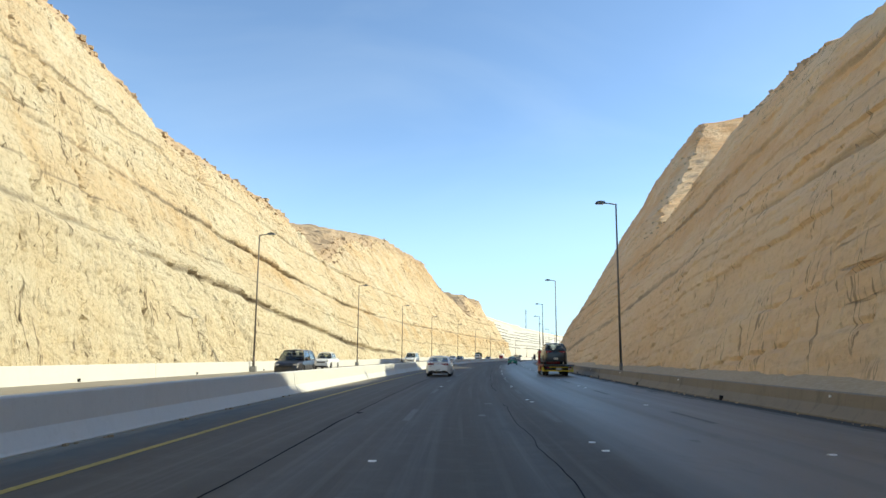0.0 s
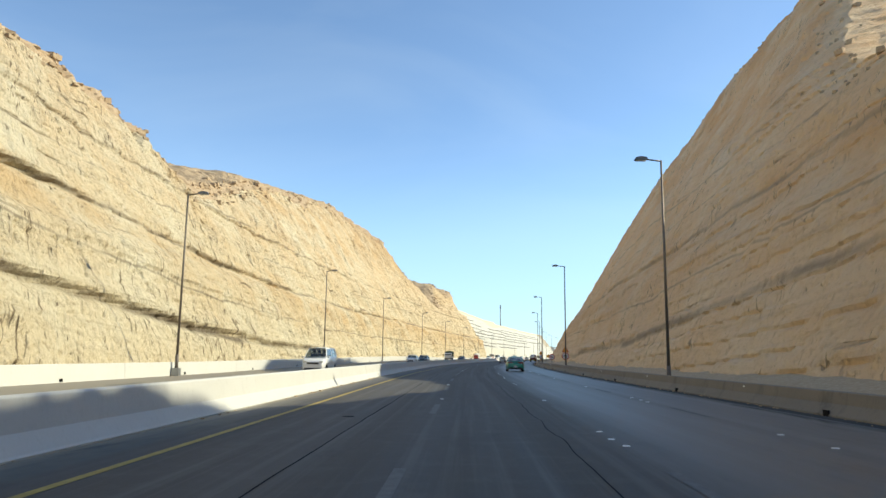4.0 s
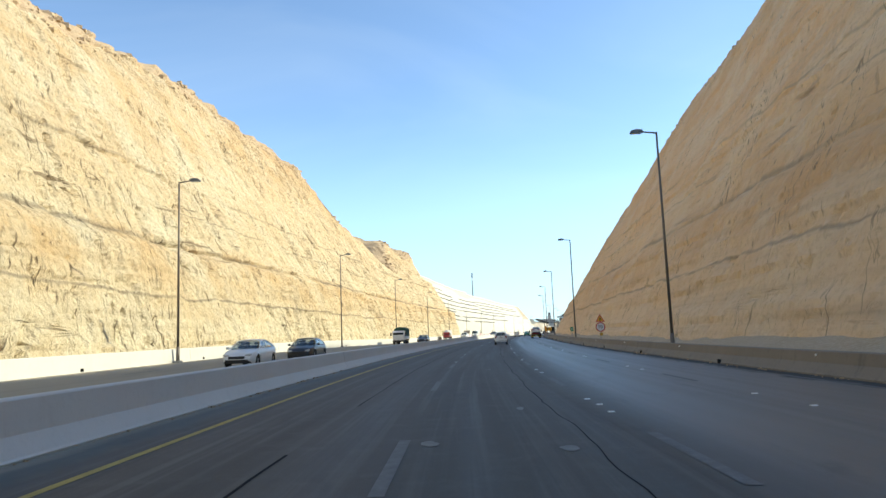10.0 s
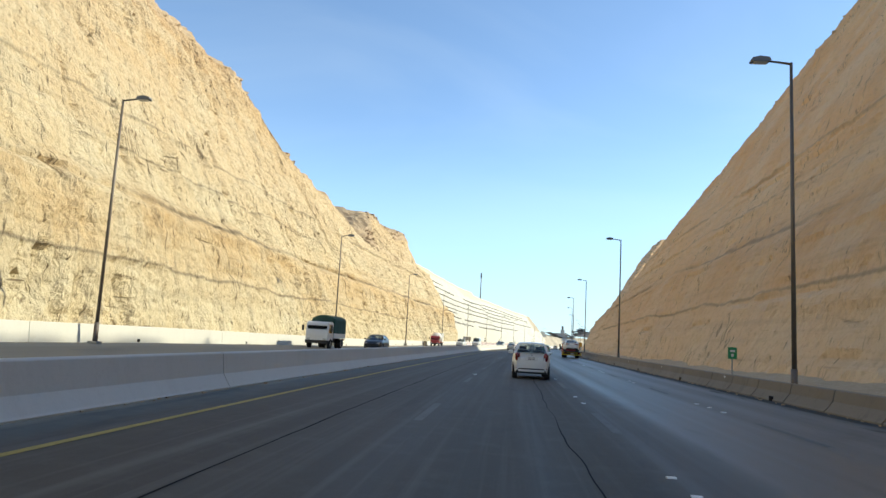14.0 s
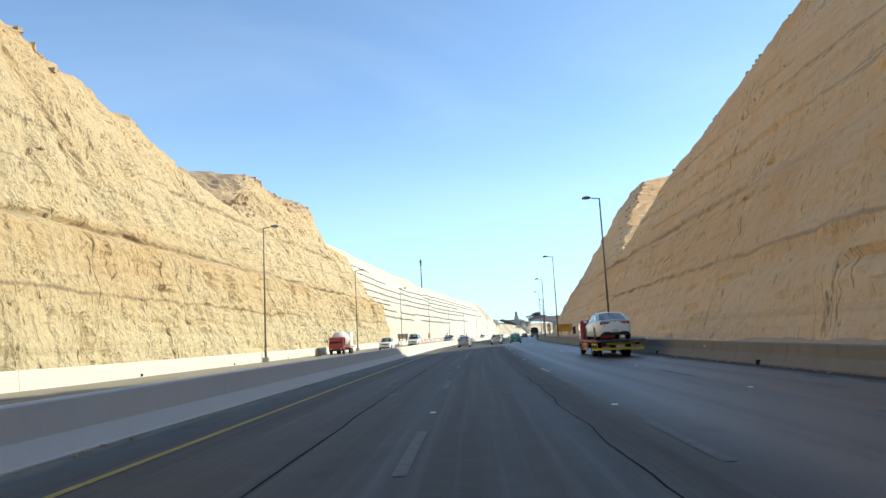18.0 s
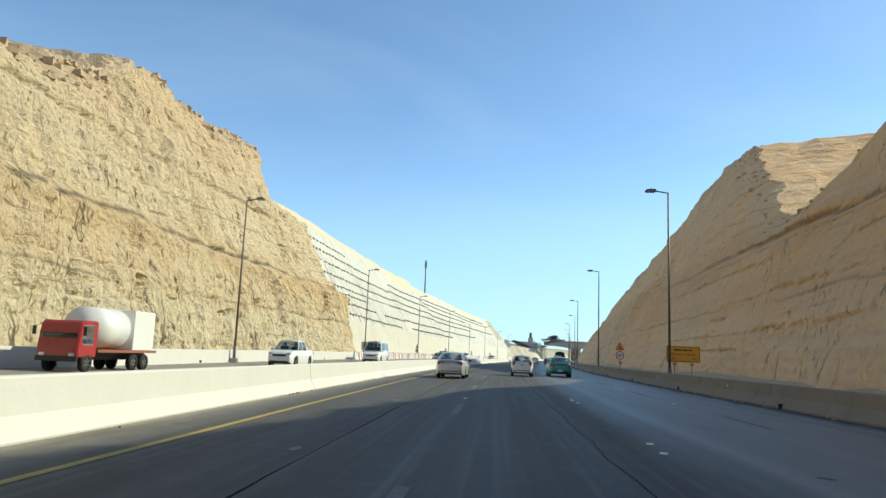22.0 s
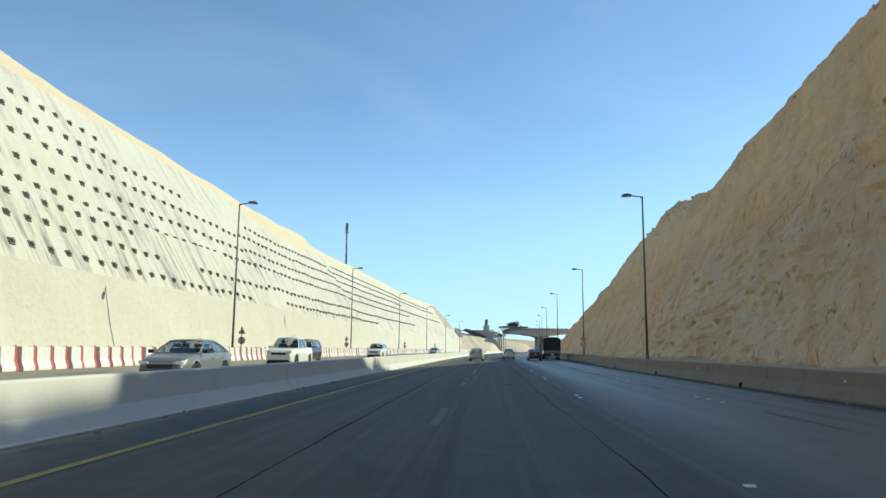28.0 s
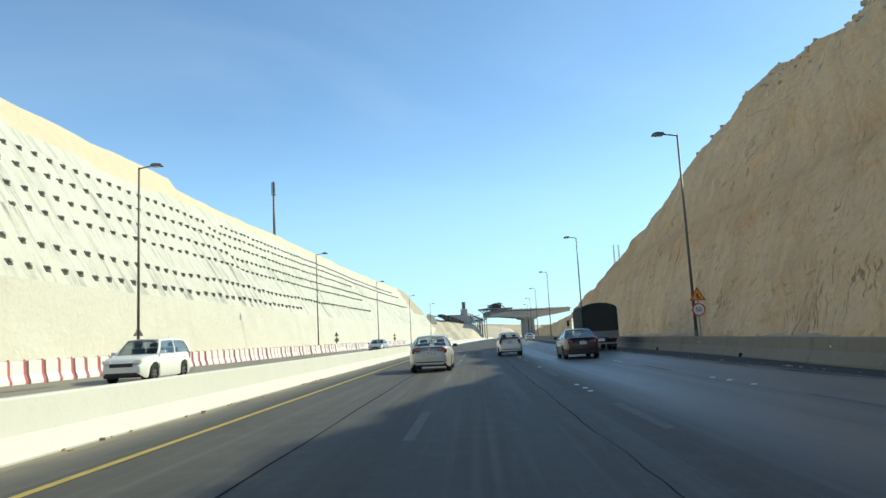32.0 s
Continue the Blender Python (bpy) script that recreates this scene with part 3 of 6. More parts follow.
    if side > 0:
        t = np.clip((yy - 425) / 38, 0, 1)
        d += 1.3 * t * t * (3 - 2 * t)
    Z[:, :rows_face], D[:, :rows_face] = z, d
    # the ground behind the edge
    b = np.linspace(0, 1, rows_back + 1)[1:] ** 1.8 * 130
    lift = (4.5 if side < 0 else 2.2) * (1 - np.exp(-b / 16.0))[None] * (0.5 + 1.0 * vnoise(ys / 33.0, ys * 0, seed + 20))[:, None]
    roll = 2.6 * fnoise(Y[:, :rows_back] / 12.0, b[None] / 12.0 + 0 * Y[:, :rows_back], seed + 21, 5, 0.6) * np.clip(b / 10, 0, 1)[None]
    sm = np.convolve(np.pad(rz, 40, "edge"), np.ones(81) / 81, "valid")
    w = np.clip(b / 45, 0, 1)[None]
    roll = (1.0 if side < 0 else 0.9) * roll + (0.9 if side < 0 else 1.1) * fnoise(Y[:, :rows_back] / 3.0, b[None] / 2.5 + 0 * Y[:, :rows_back], seed + 22, 4, 0.6) * np.clip(b / 4, 0, 1)[None]
    Z[:, rows_face:] = rz[:, None] * (1 - w) + (sm[:, None] + 2.0) * w + lift + roll
    step_h = 1.7
    q = Z[:, rows_face:] / step_h + 0.6 * fnoise(Y[:, :rows_back] / 15.0, b[None] / 20.0 + 0 * Y[:, :rows_back], seed + 23, 3)
    Z[:, rows_face:] += (0.8 if side < 0 else 0.12) * step_h * (np.clip((q - np.floor(q)) * 3 - 1, 0, 1) - (q - np.floor(q)))
    D[:, rows_face:] = d[:, -1:] + b[None]
    P = at_array(Y, side * D, Z).reshape(-1, 3)
    n, k = Y.shape
    i = np.arange(n * k).reshape(n, k)
    q = np.stack([i[:-1, :-1], i[1:, :-1], i[1:, 1:], i[:-1, 1:]], -1).reshape(-1, 4)
    if side > 0:
        q = q[:, ::-1]
    uv = np.stack([Y, Z - bed_drop(Y)], -1).reshape(-1, 2)
    me = mesh_of(name, P, q, material, False, uv)
    me.materials.append(M_RUBBLE)
    row = np.tile(np.arange(k - 1), n - 1)
    col = np.repeat(np.arange(n - 1), k - 1)
    loose = vnoise(ys[col] / 16.0, row * 0 + 0.5, seed + 50) * 0.10 + 0.02 * vnoise(ys[col] / 1.3, row * 0.9, seed + 51)
    # the shaded side shows bare rock right over its edge
    if side < 0:
        me.polygons.foreach_set("material_index", ((row > rows_face * (1 - loose)) | (row >= rows_face)).astype(np.int32))
    # broken blocks lying along the edge
    rs = np.random.RandomState(seed)
    spots = []
    for _ in range(blocks):
        c, r = rs.randint(0, n), int(rows_face * (1 - 0.12 * rs.rand() ** 1.6)) + (rs.randint(0, 5) if rs.rand() < 0.4 else 0)
        if vnoise(np.array(ys[c] / 16.0), np.array(0.5), seed + 50) > 0.45:
            spots.append(P.reshape(n, k, 3)[c, min(r, k - 1)] + (0, 0, 0.05))
    rock_bits("edge_blocks_" + name, spots, M_RUBBLE, "broken blocks lying along the cutting's upper edge", 0.2, 0.8 if side < 0 else 0.5, seed)
    return tagged(new(name, me), label, "cliff", "", "structure")


def cliff_end(z):
    """Where each of the three lifts of the sunlit face stops against the wall."""
    low = 397.2 + 5.2 * np.exp(-((z - 9.6) / 2.6) ** 2)
    mid = 397.6 + 1.02 * (z - 12.0)
    top = 394.8 + 0.86 * (z - 22.6)
    return np.where(z < 11.6, low, np.where(z < 22.4, mid, top))


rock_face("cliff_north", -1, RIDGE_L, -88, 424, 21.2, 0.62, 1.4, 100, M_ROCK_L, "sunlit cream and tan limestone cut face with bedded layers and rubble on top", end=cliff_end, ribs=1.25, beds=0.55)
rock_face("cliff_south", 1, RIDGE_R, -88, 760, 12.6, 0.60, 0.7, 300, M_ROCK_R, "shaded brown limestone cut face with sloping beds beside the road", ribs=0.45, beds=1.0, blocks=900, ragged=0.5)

# anchored concrete wall
WALL_Y0, WALL_Y1, WALL_K = 394.0, 712.0, 1.068


def wall_top(y):
    return 26.8 - 1.2 * np.clip((y - 420) / 60, 0, 1) - 1.1 * np.clip((y - 511) / 2, 0, 1) - 1.0 * np.clip((y - 560) / 80, 0, 1)


TIERS = ((-0.5, 25.3), (5.8, 26.6), (5.85, 27.5), (11.2, 30.8), (11.25, 31.2), (15.5, 33.9), (15.55, 34.3), (18.2, 35.9), (18.25, 36.2), (21.9, 38.7), (21.95, 38.9), (23.7, 40.2), (24.3, 42.5), (24.8, 60.0), (25.2, 150.0))


def wall_d(z, y):
    return np.interp(z, [a for a, b in TIERS], [b for a, b in TIERS])


ys = np.arange(WALL_Y0, WALL_Y1 + 0.1, 1.0)
zs = np.concatenate([np.linspace(-0.5, 5.8, 11), np.linspace(5.86, 11.2, 9), np.linspace(11.26, 15.5, 8), np.linspace(15.56, 18.2, 6), np.linspace(18.26, 21.9, 7), np.linspace(21.96, 23.7, 6), [24.0, 24.3, 24.8, 25.2]])
Yw, Zw = np.meshgrid(ys, zs, indexing="ij")
scale_top = wall_top(Yw) / 26.8
Zs = np.where(Zw > 0, WALL_K * Zw * (1 + (scale_top - 1) * np.clip(Zw / 20, 0, 1)), Zw)
wave = 0.12 * fnoise(Yw / 14.0, Yw * 0, 501, 3)
Zs = Zs + np.where((Zw > 5.5) & (Zw < 23), wave * 1.6, 0) + np.where(Zw > 23, 0.7 * fnoise(Yw / 9.0, Zw * 0 + 7.7, 507, 4), 0)
Dw = wall_d(Zw, Yw) + 0.28 * fnoise(Yw / 3.0, Zw / 3.0, 502, 4) + 0.6 * fnoise(Yw / 22.0, Zw / 14.0, 503, 3)
Dw = Dw + np.clip((Yw - 705) / 7, 0, 1) ** 2 * 8
Pw = at_array(Yw, -Dw, Zs)
n, k = Yw.shape
idx = np.arange(n * k).reshape(n, k)
wall_mesh = mesh_of("wall_anchored", Pw.reshape(-1, 3), np.stack([idx[:-1, :-1], idx[1:, :-1], idx[1:, 1:], idx[:-1, 1:]], -1).reshape(-1, 4), M_SHOT, False, np.stack([Yw, Zw], -1).reshape(-1, 2))
wall_mesh.materials.append(M_ROCK_CAP)
capline = 21.95 - 2.4 * np.clip((ys - 466) / 14, 0, 1) * (ys < 512) - 0.6 * (ys >= 512) + 0.5 * fnoise(ys / 13.0, ys * 0, 509, 4)
wall_mesh.materials.append(M_BANK)
raw_end = (ys[:-1, None] > 676 + 1.1 * (zs[None, :-1] - 12)) & (zs[None, :-1] > 11.2)
wall_mesh.polygons.foreach_set("material_index", np.where(raw_end, 2, np.repeat((zs[:-1])[None], n - 1, 0) > capline[:-1, None]).astype(np.int32).reshape(-1))
anchored_wall = tagged(new("wall_anchored", wall_mesh), "white sprayed-concrete retaining wall in tiers with rows of anchor heads", "retaining wall", "", "structure")


# ---- ground, road, verges ----
def far_edge(y):
    """Height of the opposite carriageway's outer edge."""
    return np.interp(y, (-90, 52, 109, 148, 200, 230, 280, 335, 371, 420), (0.05, 0.05, 0.0, 0.2, 0.45, 0.4, 0.10, 0.14, 0.3, 0.42))


def opposite(y, d):
    """Height of the opposite carriageway, which falls towards the median."""
    return far_edge(y) * np.clip((-6.8 - d) / 12.1, 0, 1.05)


def edge_shift(y):
    """The shoulder widens near the cutting's end."""
    t = np.clip((np.asarray(y, float) - 425) / 38, 0, 1)
    return 1.3 * t * t * (3 - 2 * t)


gs = np.array([-3500, -1200, -500, -250, -120, 0, 120, 250, 400, 550, 700, 850, 1000, 1300, 1800, 2600, 4200.0])
gx = np.array([-3800, -1500, -700, -350, -160, -40, 60, 160, 260, 400, 700, 1500, 3800.0])
GX, GY = np.meshgrid(gx, gs, indexing="ij")
gi = np.arange(GX.size).reshape(GX.shape)
tagged(new("ground", mesh_of("ground", np.stack([GX, GY, np.full_like(GX, -0.62)], -1).reshape(-1, 3), np.stack([gi[:-1, :-1], gi[1:, :-1], gi[1:, 1:], gi[:-1, 1:]], -1).reshape(-1, 4), M_DIRT)), "pale sandy desert ground reaching the horizon", "ground", "", "structure")


def strip(name, y0, y1, ds, zs_, step, material, label, category, rough_amp=0.0, seed=0):
    ys = np.arange(y0, y1 + 0.1, step)
    Y = np.repeat(ys[:, None], len(ds), 1)
    D = np.repeat(np.array(ds, float)[None], len(ys), 0)
    Z = np.repeat(np.array(zs_, float)[None], len(ys), 0)
    if ds[-1] > 5:
        D += edge_shift(Y) * np.clip((D - 4) / 5, 0, 1)
    if ds[-1] < -6:
        Z = np.where(D > -18.95, opposite(Y, D), Z + (far_edge(Y) - 0.42) * np.clip((D + 27.5) / 8.6, 0, 1)) if ds[0] > -19 else Z + (far_edge(Y) - 0.42) * np.clip((D + 27.5) / 8.6, 0, 1)
    if rough_amp:
        Z[:, 1:-1] += rough_amp * fnoise(Y / 2.5, D / 1.2, seed, 4)[:, 1:-1]
    i = np.arange(Y.size).reshape(Y.shape)
    q = np.stack([i[:-1, :-1], i[:-1, 1:], i[1:, 1:], i[1:, :-1]], -1).reshape(-1, 4)
    me = mesh_of(name, at_array(Y, D, Z).reshape(-1, 3), q, material, False, np.stack([D, Y], -1).reshape(-1, 2))
    return tagged(new(name, me), label, category, "", "structure")


ROAD_END = 980
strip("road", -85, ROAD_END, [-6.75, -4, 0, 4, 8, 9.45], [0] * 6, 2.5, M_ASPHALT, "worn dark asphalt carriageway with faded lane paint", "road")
strip("road_opposite", -85, ROAD_END, [-18.9, -15, -11, -6.8], [0, 0, 0, 0], 2.5, M_ASPHALT, "worn asphalt carriageway of the opposite direction", "road")
strip("verge_south", -85, 760, [9.4, 9.46, 10.4, 11.4, 12.2, 13.6], [-0.3, 0.18, 0.3, 0.35, 0.5, 0.9], 0.8, M_DIRT, "strip of pale dirt between parapet and rock", "verge", 0.35, 61)
strip("verge_north", -85, 760, [-27.5, -24.5, -22.0, -20.6, -19.4, -18.85, -18.8], [1.1, 1.0, 0.85, 0.65, 0.6, 0.55, -0.3], 0.8, M_DIRT, "strip of pale dirt between barrier and rock", "verge", 0.35, 62)


def paint_strip(bm, y0, y1, d, w, z=0.006, step=2.5):
    ys = np.linspace(y0, y1, max(2, int((y1 - y0) / step) + 1))
    prev = None
    for y in ys:
        zz = z + (float(opposite(y, d)) if d < -7 else 0)
        a, b = bm.verts.new(at(y, d - w / 2, zz)), bm.verts.new(at(y, d + w / 2, zz))
        if prev:
            bm.faces.new((prev[0], prev[1], b, a))
        prev = (a, b)
    return bm


def flat_thing(name, bm, material, label, category, group="", kind="structure"):
    return tagged(new(name, bm_mesh(name, bm, material)), label, category, group, kind)


flat_thing("edge_line", paint_strip(bmesh.new(), -80, 760, -4.6, 0.135), M_YELLOW, "solid yellow edge line, worn, on the asphalt", "road marking")
flat_thing("edge_line_white", paint_strip(bmesh.new(), -80, 760, 8.6, 0.15), M_WHITELINE, "faded white edge line along the far shoulder", "road marking")
flat_thing("edge_line_opposite", paint_strip(bmesh.new(), -80, 760, -8.6, 0.15, 0.01), M_WHITELINE, "faded edge line of the opposite carriageway", "road marking")


def wavy_seam(d, amp, w, seed, y0=-80, y1=620):
    bm, prev = bmesh.new(), None
    for y in np.arange(y0, y1, 0.5):
        o = amp * float(fnoise(np.array(y / 2.2), np.array(seed * 3.7), seed, 4, 0.6))
        ww = w * (0.3 + 1.1 * float(vnoise(np.array(y / 3.0), np.array(1.5), seed + 1)))
        a, b = bm.verts.new(at(y, d + o - ww / 2, 0.004)), bm.verts.new(at(y, d + o + ww / 2, 0.004))
        if prev and float(vnoise(np.array(y / 9.0), np.array(4.5), seed + 2)) > 0.22:
            bm.faces.new((prev[0], prev[1], b, a))
        prev = (a, b)
    return bm


flat_thing("asphalt_seam", wavy_seam(-2.45, 0.10, 0.04, 71), M_SEAM, "dark bitumen seam running along the lane", "crack")
flat_thing("asphalt_crack", wavy_seam(1.5, 0.30, 0.024, 75), M_SEAM, "ragged dark crack running along the lane", "crack")

# lane dashes
for d in (-1.0, 2.45, 5.9):
    for y in np.arange(-20, 560, 12.0):
        flat_thing("lane_dash", paint_strip(bmesh.new(), y, y + 3.4, d, 0.16, 0.007), M_WHITELINE, "short worn white lane dash", "road marking", "lane dashes")
for d, z in ((-12.2, 0.01), (-15.6, 0.01)):
    for y in np.arange(-20, 560, 12.0):
        flat_thing("lane_dash", paint_strip(bmesh.new(), y, y + 3.4, d, 0.16, z), M_WHITELINE, "short worn white lane dash", "road marking", "lane dashes opposite")


# ---- barriers: long cast lengths that follow the road ----
def barrier(name, outline, d, y0, y1, length, gap, material, label, tall=None, step=3.0, units=None):
    """outline: (across, up); tall(y) scales the height along the way."""
    root = thing(name, label, "barrier", "", "structure")
    k = len(outline)
    y = y0
    whole = length
    while y < y1:
        # some stretches are set in short separate units
        length, gap = (3.0, 0.07) if units and units[0] <= y < units[1] else (whole, gap if not units else 0.02)
        ys = np.linspace(y, y + length - gap, int(length / step) + 1)
        V = []
        for q in ys:
            sh = float(edge_shift(q)) if d > 5 else 0.0
            drop = float(far_edge(q)) - 0.42 if d < -15 else 0.0
            f = tall(q) if tall else 1.0
            V += [tuple(at(q, d + sh + a, b * f + drop)) for a, b in outline]
        F = [(m * k + i, m * k + (i + 1) % k, (m + 1) * k + (i + 1) % k, (m + 1) * k + i) for m in range(len(ys) - 1) for i in range(k)]
        F += [tuple(range(k))[::-1], tuple((len(ys) - 1) * k + i for i in range(k))]
        me = mesh_of("segment", V, F, material)
        bm = bmesh.new()
        bm.from_mesh(me)
        bmesh.ops.recalc_face_normals(bm, faces=bm.faces)
        bm.to_mesh(me)
        bm.free()
        ob = new("segment", me)
        ob.parent = root
        y += length
    return root


JERSEY = [(-0.33, -0.1), (0.33, -0.1), (0.36, 0.03), (0.33, 0.06), (0.17, 0.33), (0.11, 0.80), (0.08, 0.83), (-0.09, 0.83), (-0.12, 0.80), (-0.20, 0.36), (-0.33, 0.36)]
barrier("median_barrier", JERSEY, -6.42, -84, 760, 37.0, 0.035, M_BARRIER, "white-painted concrete median barrier, scuffed along its foot")
PARAPET = [(-0.34, -0.1), (0.2, -0.1), (0.2, 0.78), (0.18, 0.80), (-0.02, 0.80), (-0.05, 0.77), (-0.11, 0.40), (-0.30, 0.10), (-0.34, 0.06)]
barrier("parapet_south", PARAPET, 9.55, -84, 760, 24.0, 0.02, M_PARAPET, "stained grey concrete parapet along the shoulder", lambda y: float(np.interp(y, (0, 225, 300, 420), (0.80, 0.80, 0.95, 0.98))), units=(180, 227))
PARAPET_N = [(0.16, 0.1), (-0.2, 0.1), (-0.2, 1.25), (-0.18, 1.27), (0.06, 1.27), (0.08, 1.25), (0.12, 0.75)]
barrier("parapet_north", PARAPET_N, -18.95, -84, 760, 18.0, 0.025, M_BARRIER, "pale concrete parapet at the far carriageway's edge")


# ---- street lamps ----
def street_lamp(m, group, label):
    """Pole at the origin; the arm reaches towards -x."""
    lamp = thing("street_lamp", label, "street lamp", group, "", m)
    bm = bmesh.new()
    tube(bm, (0, 0, 0.02), (0, 0, 1.1), 0.11, 0.105, 12)
    tube(bm, (0, 0, 1.1), (0, 0, 11.55), 0.08, 0.05, 12)
    part("pole", bm, M_POLE, lamp, "", True)
    part("base_plate", newbox(-0.22, 0.22, -0.22, 0.22, -0.3, 0.25, 0.01), M_STEEL, lamp)
    part("arm", tube(bmesh.new(), (0.03, 0, 11.5), (-0.75, 0, 11.60), 0.045, 0.038, 8), M_POLE, lamp, "", True)
    bm = bmesh.new()
    prism(bm, [(-1.36, 11.58), (-1.31, 11.68), (-1.05, 11.74), (-0.75, 11.70), (-0.70, 11.60), (-0.75, 11.55), (-1.31, 11.54)], -0.15, 0.15, "y")
    head = part("lamp_head", bm, M_LUMI, lamp, "grey luminaire housing")
    part("lens", newbox(-1.26, -0.80, -0.11, 0.11, 11.515, 11.545, 0.01), M_LENS, head)
    return lamp


right_lamps = [4.0, 45.7, 93.3, 136.0, 177.1, 219.4, 260.3, 301.4, 341.5, 379.8, 420.9, 462.4, 500.0, 540.0, 580.0, 620.0, 660.0]
first = street_lamp(on_road(right_lamps[0], 9.85, 0.0), "lamps along the parapet", "tall brown steel street lamp with one arm, behind the parapet")
for y in right_lamps[1:]:
    copy_thing(first, on_road(y, 9.85 + edge_shift(y) + {45.7: 0.0, 136.0: 0.25, 177.1: 0.15, 219.4: -0.1, 260.3: -0.1, 379.8: 0.35, 420.9: 0.25, 462.4: 0.25}.get(y, 0.0), 0.0, random.uniform(-1, 1)))
left_lamps = [17.0, 58.5, 102.0, 142.9, 183.6, 225.3, 266.0, 306.6, 346.6, 386.0, 423.6, 463.0, 503.0, 543.0, 584.0, 625.0]
first = street_lamp(on_road(left_lamps[0], -18.55, 0.25, 180), "lamps along the far barrier", "tall brown steel street lamp with one arm, below the cliff")
for y in left_lamps[1:]:
    copy_thing(first, on_road(y, -18.15 if y == 225.3 else -18.55, 0.25, 180 + random.uniform(-1, 1)))


# ---- vehicles: +y is forward, the origin lies on the road under the middle ----
def paint(name, color, rough=0.28, metal=0.0):
    n = Nodes(name)
    dust = n.noise(n.coords(), 3.0, 5)
    low = n.grey(n.noise(n.coords(), 11.0, 4), 0.45, 0.75, 0.0, 0.25)
    col = n.mix(n.grey(dust, 0.4, 0.8, 0.0, 0.07), color, (0.36, 0.31, 0.24))
    col = n.mix(low, col, tuple(c * 0.85 for c in color))
    return n.done(col, n.grey(dust, 0.3, 0.8, rough, rough + 0.2), None, metal, Coat_Weight=0.4, Coat_Roughness=0.08)


P_WHITE = paint("paint_white", (0.74, 0.74, 0.72))
P_SILVER = paint("paint_silver", (0.48, 0.48, 0.47), 0.32, 0.5)
P_GREEN = paint("paint_taxi_green", (0.004, 0.21, 0.155))
P_DARK = paint("paint_dark", (0.012, 0.014, 0.020))
P_MAROON = paint("paint_maroon", (0.030, 0.014, 0.014))
P_RED = paint("paint_truck_red", (0.34, 0.02, 0.022), 0.4)
P_GREY = paint("paint_grey", (0.16, 0.17, 0.18))
M_TYRE = plain("tyre_rubber", (0.018, 0.018, 0.019), 0.85)
M_RIM = plain("alloy_rim", (0.42, 0.42, 0.43), 0.3, 0.85)
M_TRIM = plain("black_trim", (0.02, 0.02, 0.021), 0.55)
M_INNER = plain("dark_cabin", (0.03, 0.029, 0.028), 0.9)
M_TAIL = plain("tail_light_red", (0.24, 0.010, 0.012), 0.15, 0.0, 0.2, 14, Coat_Weight=1.0)
M_CLEAR = plain("clear_light", (0.62, 0.62, 0.60), 0.12, 0.2, 0.1, 14, Coat_Weight=1.0)
M_AMBER = plain("amber_light", (0.7, 0.25, 0.02), 0.2)
M_PLATE = plain("plate_white", (0.66, 0.66, 0.64), 0.5)
M_BARS = plain("plate_marks", (0.06, 0.06, 0.06), 0.6)
M_CHROME = plain("chrome", (0.7, 0.7, 0.7), 0.12, 1.0)
M_CANVAS = plain("canvas_green", (0.03, 0.075, 0.055), 0.9, 0.0, 0.35, 2.0)
M_CANVASD = plain("canvas_dark", (0.018, 0.028, 0.024), 0.9, 0.0, 0.35, 2.0)
M_SAFETY = plain("safety_yellow", (0.62, 0.47, 0.03), 0.5)
M_RUSTRED = plain("weathered_red_rail", (0.28, 0.10, 0.06), 0.6, 0.1, 0.35, 4.0)
M_GUARD = plain("guard_orange", (0.48, 0.13, 0.03), 0.5, 0.1, 0.3, 4.0)
M_SIGNWHITE = plain("letter_white", (0.75, 0.76, 0.74), 0.5)
M_SEAT = plain("seat_fabric", (0.10, 0.095, 0.088), 0.9)
_g = Nodes("car_glass")
M_GLASS = _g.done((0.55, 0.60, 0.61), 0.02, None, None, Transmission_Weight=1.0, IOR=1.45)


def wheel_meshes(r, w, spokes):
    bm = bmesh.new()
    prof = [(r * 0.62, -w * 0.5), (r * 0.9, -w * 0.5), (r, -w * 0.36), (r, w * 0.36), (r * 0.9, w * 0.5), (r * 0.62, w * 0.5)]
    n, rings = 28, []
    for k in range(n):
        a = 2 * math.pi * k / n
        rings.append([bm.verts.new((x, q * math.cos(a), q * math.sin(a))) for q, x in prof])
    for k in range(n):
        for j in range(len(prof) - 1):
            bm.faces.new((rings[k][j], rings[(k + 1) % n][j], rings[(k + 1) % n][j + 1], rings[k][j + 1]))
    tyre = bm_mesh("tyre", bm, M_TYRE, True)
    bm = bmesh.new()
    tube(bm, (w * 0.28, 0, 0), (w * 0.34, 0, 0), r * 0.63, r * 0.6, 24)
    tube(bm, (w * 0.34, 0, 0), (w * 0.44, 0, 0), r * 0.15, r * 0.12, 12)
    for k in range(spokes):
        m = Matrix.Rotation(2 * math.pi * k / spokes, 4, "X")
        box(bm, w * 0.34, w * 0.42, -r * 0.07, r * 0.07, r * 0.1, r * 0.58, 0, 1, m)
    rim = bm_mesh("rim", bm, [M_TRIM, M_RIM])
    return tyre, rim


WHEELS = {}


